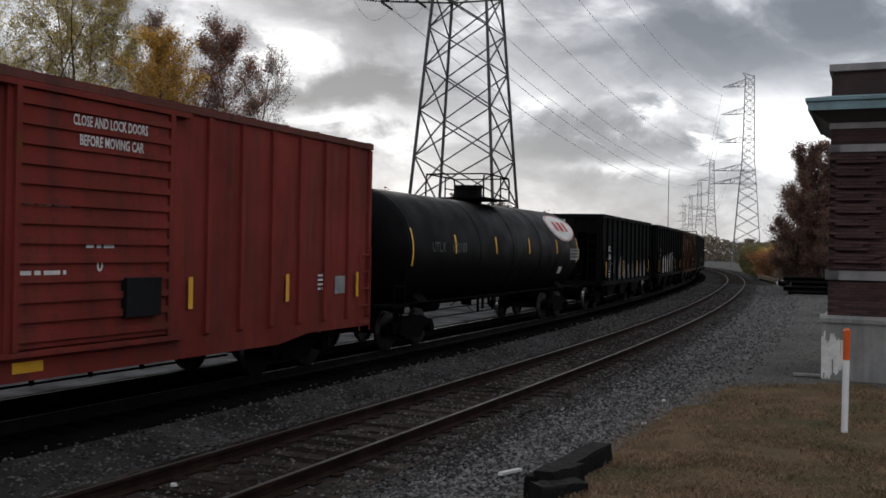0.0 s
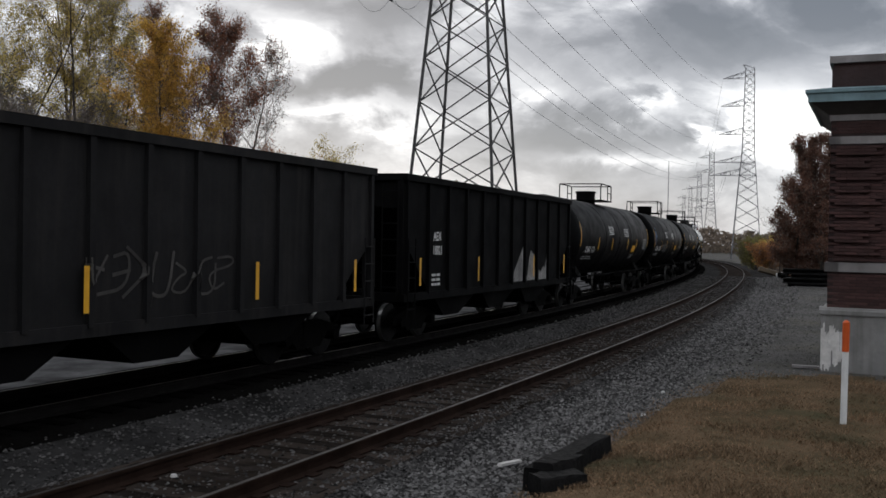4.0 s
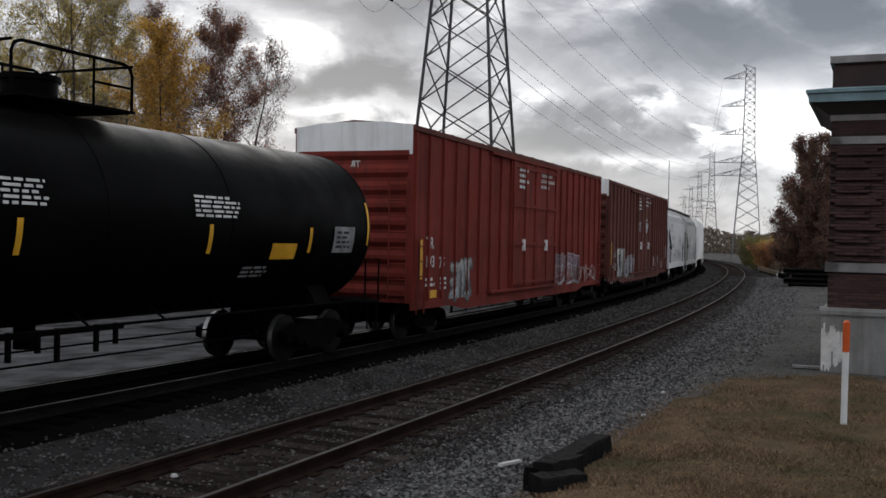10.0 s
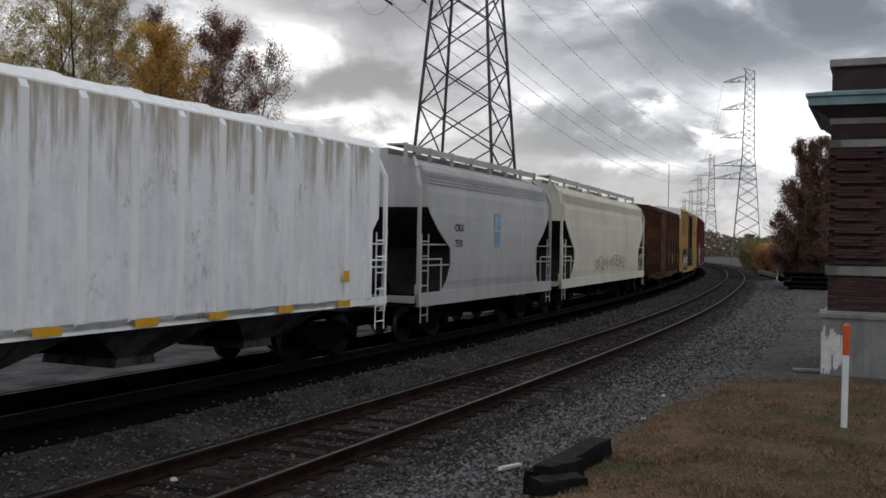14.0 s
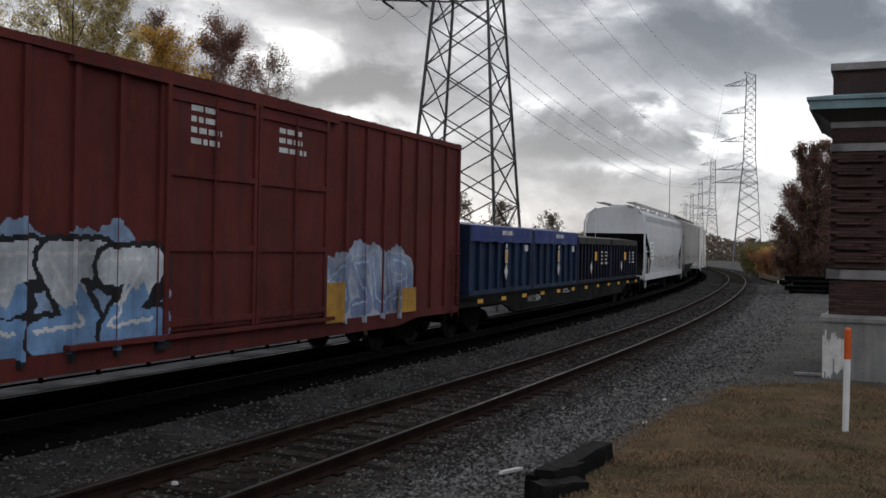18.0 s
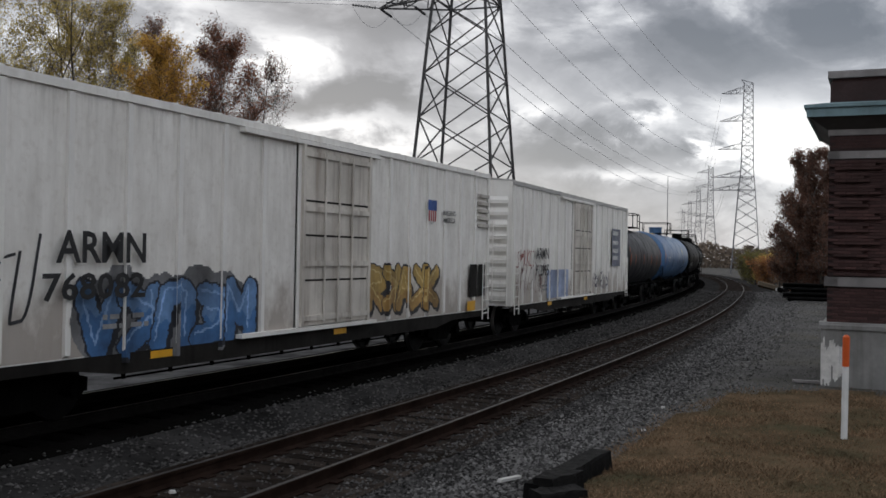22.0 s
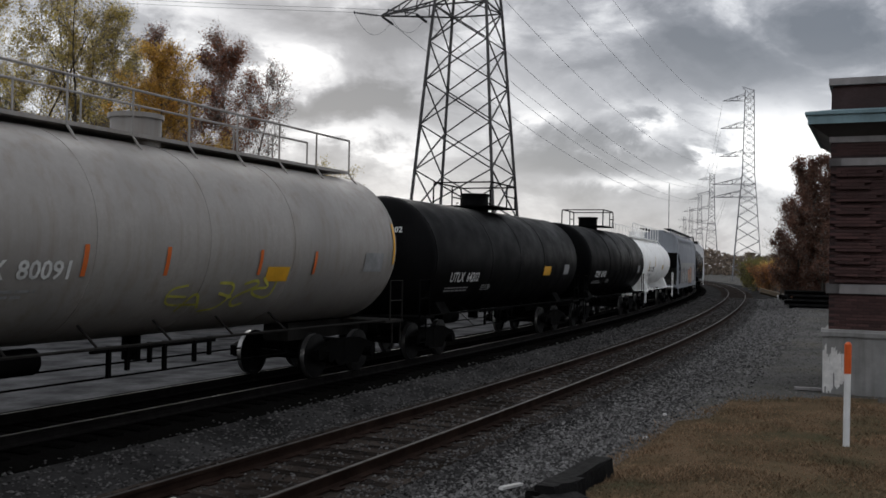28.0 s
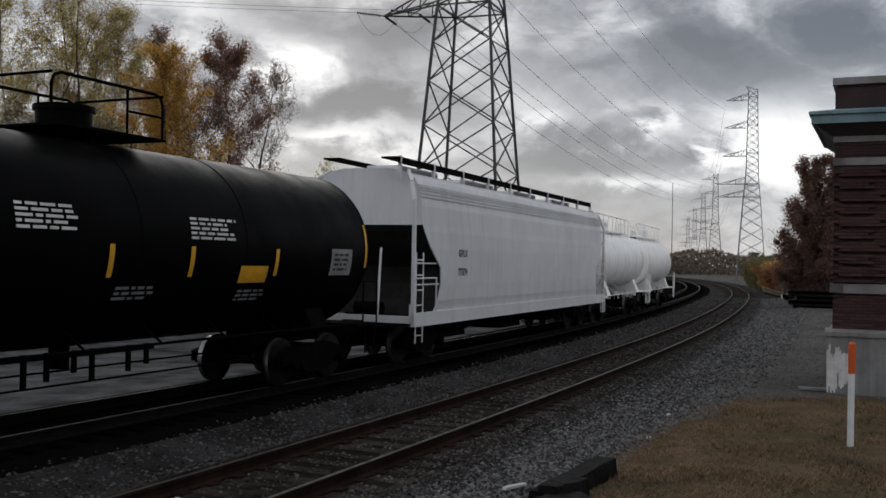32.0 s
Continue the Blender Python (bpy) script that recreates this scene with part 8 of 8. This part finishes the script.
def tree(label, x, y, height, radius, leaf_mat, leaves, seed, trunk_r=0.15, first=0.25, size=0.05, z=-0.5, category="tree", stems=1, lean=0.0, cone=0.75, twigs=6, scatter=0.16, sprigs=0):
    """Stems, limbs that climb outward, twigs and single leaves along them."""
    rnd = random.Random(seed)
    t = thing("tree", label, category, "autumn trees", m=pose(x, y, z))
    wood = Shape()
    tips = []

    def branch(p, d, length, r, n, rise, sides):
        pts = [p]
        for _ in range(n):
            d = (d + Vector((rnd.gauss(0, 0.14), rnd.gauss(0, 0.14), rise + rnd.gauss(0, 0.08)))).normalized()
            q = p + d * (length / n)
            r2 = max(0.005, r * 0.74)
            wood.tube(p, q, r, sides, r2)
            p, r = q, r2
            pts.append(p)
        return pts

    golden = 2.39996
    for s in range(stems):
        a = s * 2.3 + seed
        tilt = lean + (0.16 * s if stems > 1 else 0.0)
        p, d = Vector((0.12 * math.cos(a) * s, 0.12 * math.sin(a) * s, 0)), Vector((math.cos(a) * tilt, math.sin(a) * tilt, 1)).normalized()
        top = height * (1.0 if s == 0 else rnd.uniform(0.8, 0.95))
        n = 12
        line, r, rs = [p], trunk_r * (1.0 if s == 0 else 0.75), []
        for k in range(n):
            d = (d + Vector((rnd.gauss(0, 0.06), rnd.gauss(0, 0.06), 0.03))).normalized()
            q = p + d * (top / n)
            r2 = max(0.012, r * (0.93 if k < 6 else 0.78))
            wood.tube(p, q, r, 7, r2)
            rs.append(r)
            p, r = q, r2
            line.append(p)
        count = int(20 / (0.6 + 0.4 * stems))
        for k in range(count):
            f = first + (0.985 - first) * ((k + rnd.random() * 0.7) / count)
            i = min(n - 1, int(f * n))
            base = line[i].lerp(line[i + 1], f * n - i)
            g = (f - first) / (1 - first)
            reach = radius * ((1 - g) ** cone) * (0.55 + 0.45 * min(1.0, g / 0.15)) * rnd.uniform(0.65, 1.15) + 0.3
            az = k * golden + seed + rnd.uniform(-0.4, 0.4)
            up = rnd.uniform(0.45, 0.95) + 0.5 * g
            limb = branch(base, Vector((math.cos(az), math.sin(az), up)).normalized(), reach * math.hypot(1, up) * 0.9, max(0.012, rs[i] * 0.42), 5, 0.07, 4)
            for m in range(1, 6):
                for _ in range(max(1, twigs // 4)):
                    tw = Vector((rnd.gauss(0, 1), rnd.gauss(0, 1), rnd.uniform(0.0, 1.2))).normalized()
                    dd = ((limb[m] - limb[m - 1]).normalized() * 0.7 + tw).normalized()
                    twig = branch(limb[m], dd, (0.25 + 0.28 * reach) * rnd.uniform(0.6, 1.2), 0.012, 3, 0.06, 3)
                    tips.extend(twig[1:])
                    for q in twig[1:]:
                        tw2 = Vector((rnd.gauss(0, 1), rnd.gauss(0, 1), rnd.uniform(0.0, 1.0))).normalized()
                        sprig = branch(q, tw2, 0.35 * rnd.uniform(0.5, 1.3), 0.007, 2, 0.05, 3)
                        tips.extend(sprig[1:])
    part("trunk", wood, BARK, t, "bare trunk and limbs")
    # leaves thin out in patches; bare twigs fill the crown
    rng = np.random.default_rng(seed)
    spots = np.array([tuple(q) for q in tips])
    weight = np.array([0.5 + 1.2 * max(0.0, noise.noise(q * 0.7 + Vector((seed, 0, 0))) + 0.25) for q in tips])
    if leaves:
        scatter_mesh("crown", spots, weight, leaves, size, 0.6, scatter, leaf_mat, t, rng)
    if sprigs:
        scatter_mesh("twig", spots, None, sprigs, 0.30, 0.026, scatter, TWIG, t, rng, 0.6)["kind"] = "stuff"
    return t


def left_trees():
    # place by bearing (metres across per metre ahead) and distance
    def put(b, dist, *a, **k):
        return tree(a[0], b * dist, dist, *a[1:], **k)
    put(-0.475, 46, "tall thin tree with sparse olive-yellow autumn leaves", 17.0, 4.4, LEAF_OLIVE, 24000, 1, stems=3, first=0.25, lean=0.08, trunk_r=0.12, sprigs=5000)
    put(-0.397, 47, "tall forked tree with spreading limbs and olive-yellow leaves", 17.0, 4.6, LEAF_OLIVE, 34000, 2, stems=3, first=0.25, lean=0.10, trunk_r=0.13, sprigs=7000)
    put(-0.366, 45, "tall forked tree with fine branches and thin yellow leaves", 17.0, 4.4, LEAF_OLIVE, 20000, 3, stems=3, first=0.28, lean=0.16, trunk_r=0.12, sprigs=8000)
    put(-0.330, 49, "slender leaning half-bare tree with olive leaves", 14.5, 3.0, LEAF_OLIVE, 9000, 4, lean=0.16, trunk_r=0.10, sprigs=6000)
    put(-0.279, 44, "golden-orange tree with dense leaves in a pointed crown", 11.6, 3.5, LEAF_GOLD, 42000, 5, first=0.1, twigs=8, trunk_r=0.11, sprigs=2500)
    put(-0.312, 50, "golden tree with a loose crown", 12.2, 2.6, LEAF_GOLD, 18000, 25, first=0.15, trunk_r=0.10, sprigs=3500)
    put(-0.270, 52, "reddish-brown tree with thinning leaves", 14.8, 2.2, LEAF_RUSSET, 10000, 6, first=0.3, trunk_r=0.10, sprigs=4500)
    put(-0.223, 46, "russet tree with a pointed crown", 13.1, 3.1, LEAF_RUSSET, 28000, 7, first=0.18, twigs=8, trunk_r=0.11, sprigs=7000)
    put(-0.213, 46.5, "half-bare brown autumn tree with fine spreading twigs", 13.0, 3.4, LEAF_RUSSET, 3600, 8, first=0.2, twigs=8, trunk_r=0.10, lean=0.06, stems=2, sprigs=9000)
    put(-0.44, 42, "bare grey understorey tree in the brush", 9.0, 2.6, LEAF_GREEN, 8000, 9, trunk_r=0.08, first=0.1, stems=2, sprigs=5000)
    put(-0.41, 41, "bare thin grey understorey tree", 8.2, 2.4, LEAF_GREY, 5000, 10, trunk_r=0.07, first=0.1, stems=2, sprigs=6000)
    put(-0.375, 42, "bare thin grey understorey tree with tangled twigs", 8.0, 2.4, LEAF_GREY, 5000, 26, trunk_r=0.07, first=0.08, stems=2, sprigs=7000)
    put(-0.34, 43, "small brown-leaved understorey tree in the brush", 8.5, 2.6, LEAF_OLIVE, 8000, 11, trunk_r=0.07, first=0.1, stems=2, sprigs=7000)
    put(-0.25, 42, "low brown and gold brush tree", 6.3, 2.2, LEAF_GOLD, 12000, 12, trunk_r=0.06, first=0.06, stems=2, sprigs=3000)
    put(-0.222, 43, "low brown and grey brush tree", 5.6, 2.0, LEAF_GREY, 6000, 27, trunk_r=0.06, first=0.06, stems=2, sprigs=4000)
    put(-0.48, 40, "low tangle of brown saplings", 7.0, 2.4, LEAF_GREY, 6000, 13, trunk_r=0.06, first=0.06, stems=3, sprigs=5000)
    put(-0.30, 41, "low tangle of olive-brown saplings", 6.0, 2.4, LEAF_OLIVE, 9000, 28, trunk_r=0.06, first=0.06, stems=3, sprigs=4000)
    for k, b in enumerate((-0.47, -0.435, -0.40, -0.365, -0.33, -0.295, -0.26, -0.23)):
        put(b, 58 + 2 * (k % 3), "bare grey-brown tree of the thicket behind", 11.0 - 0.5 * (k % 4) - 0.45 * k, 3.0, LEAF_GREY, 4000, 60 + k, trunk_r=0.08, first=0.06, stems=2, lean=0.06, sprigs=8000, cone=0.5)
    put(-0.175, 58, "low rust-brown autumn tree", 7.0, 2.8, LEAF_RUST, 20000, 14, trunk_r=0.1, first=0.06, stems=2, cone=0.45)
    put(-0.15, 60, "low rust-orange autumn tree", 7.2, 2.6, LEAF_RUST, 16000, 29, trunk_r=0.1, first=0.06, stems=2, cone=0.45)
    put(-0.125, 62, "rounded brown-green roadside tree", 7.6, 2.8, LEAF_OLIVE, 16000, 15, trunk_r=0.1, first=0.08, cone=0.45)
    put(-0.105, 66, "rounded olive-brown roadside tree", 7.0, 2.6, LEAF_GREEN, 14000, 16, trunk_r=0.1, first=0.08, cone=0.45)
    put(-0.092, 68, "thin brown half-bare tree", 7.0, 1.8, LEAF_RUSSET, 5000, 17, trunk_r=0.08, first=0.12)
    put(-0.065, 95, "low golden roadside tree", 7.0, 3.4, LEAF_RUST, 7000, 18, trunk_r=0.1, first=0.05, size=0.12, cone=0.4)
    put(-0.035, 100, "low brown roadside tree", 6.5, 3.2, LEAF_RUSSET, 5000, 19, trunk_r=0.1, first=0.05, size=0.12, cone=0.4)
    put(0.01, 110, "bare pale tree beyond the pylon", 8.5, 3.0, LEAF_GREY, 2500, 20, trunk_r=0.1, size=0.12)
    put(0.055, 120, "low bare tree beyond the train", 8.0, 3.0, LEAF_GREY, 3000, 21, trunk_r=0.1, size=0.12)
    put(0.10, 130, "low bare tree beyond the passing train", 7.0, 3.0, LEAF_GREY, 3000, 22, trunk_r=0.1, size=0.12)
    # beside the brick building
    put(0.385, 62, "dark maroon tree beside the building", 9.6, 2.6, LEAF_MAROON, 40000, 31, trunk_r=0.14, first=0.1, size=0.07, sprigs=6000, stems=2, cone=0.5)
    put(0.362, 66, "dark maroon tree with a ragged edge", 7.6, 2.2, LEAF_MAROON, 26000, 32, trunk_r=0.12, first=0.08, size=0.07, sprigs=5000, stems=2, cone=0.5)
    put(0.41, 70, "tall maroon-brown autumn tree", 10.0, 3.0, LEAF_MAROON, 32000, 33, trunk_r=0.12, first=0.1, size=0.07, sprigs=5000, cone=0.45)
    put(0.342, 80, "thin bare tree at the edge of the lot", 8.0, 2.0, LEAF_GREY, 600, 34, trunk_r=0.07)
    for i, (b, d, h, m, lab) in enumerate(((0.318, 112, 2.6, LEAF_GREEN, "olive-green bush"), (0.334, 106, 2.3, LEAF_OLIVE, "yellow-green bush"), (0.330, 98, 1.6, LEAF_RUST, "low orange-brown bush"), (0.346, 100, 2.4, LEAF_RUST, "russet bush"),
                                           (0.362, 92, 2.2, LEAF_RUSSET, "brown bush"), (0.375, 84, 2.2, LEAF_GREY, "grey-brown brush"), (0.308, 132, 2.6, LEAF_GREEN, "dull green bush"), (0.352, 90, 1.3, LEAF_GREY, "low grey brush"))):
        put(b, d, lab + " at the edge of the gravel lot", h, 1.9, m, 9000, 40 + i, trunk_r=0.05, first=0.02, size=0.075, stems=3, category="bush", cone=0.35, lean=0.15, sprigs=1500)


def far_woods():
    """Dark distant woods along the horizon."""
    rnd = random.Random(77)
    V, F = [], []
    for i in range(42000):
        b = rnd.uniform(-0.62, 0.72)
        d = rnd.uniform(270, 330)
        top = 4.6 + 3.0 * noise.noise((b * 14, 0.3, 0)) + 1.6 * noise.noise((b * 60, 1.3, 0))
        z = rnd.uniform(-1.0, max(2.0, top + 2.2)) * 1.0
        c = Vector((b * d, d, z))
        a = Vector((rnd.gauss(0, 1), rnd.gauss(0, 0.6), rnd.gauss(0, 1))).normalized()
        o = a.orthogonal().normalized()
        s = rnd.uniform(0.35, 0.9)
        k = len(V)
        V += [tuple(c - a * s), tuple(c + o * s * 0.6), tuple(c + a * s), tuple(c - o * s * 0.6)]
        F.append((k, k + 1, k + 2, k + 3))
    me = bpy.data.meshes.new("far_woods")
    me.from_pydata(V, [], F)
    me.materials.append(LEAF_GREY)
    tagged(new("far_woods", me), "dark brown leafless woods along the horizon", "woods", kind="stuff")


def woods_behind():
    """Unseen trees added behind the camera to close the place and block the low sky."""
    rnd = random.Random(78)
    V, F = [], []
    for i in range(26000):
        a = rnd.uniform(-2.15, 2.15)
        d = rnd.uniform(38, 50)
        top = 11.5 + 3.5 * noise.noise((a * 9, 2.3, 0))
        c = Vector((d * math.sin(a), -d * math.cos(a), rnd.uniform(-0.5, top)))
        if c.y > 2 and abs(c.x) < 30:
            continue
        v = Vector((rnd.gauss(0, 1), rnd.gauss(0, 1), rnd.gauss(0, 1))).normalized()
        o = v.orthogonal().normalized()
        s = rnd.uniform(0.35, 0.75)
        k = len(V)
        V += [tuple(c - v * s), tuple(c + o * s * 0.6), tuple(c + v * s), tuple(c - o * s * 0.6)]
        F.append((k, k + 1, k + 2, k + 3))
    me = bpy.data.meshes.new("woods")
    me.from_pydata(V, [], F)
    me.materials.append(LEAF_GREY)
    tagged(new("woods", me), "unseen brown autumn woods added to block the low sky", "woods", kind="stuff")


left_trees()
far_woods()
woods_behind()

motions()
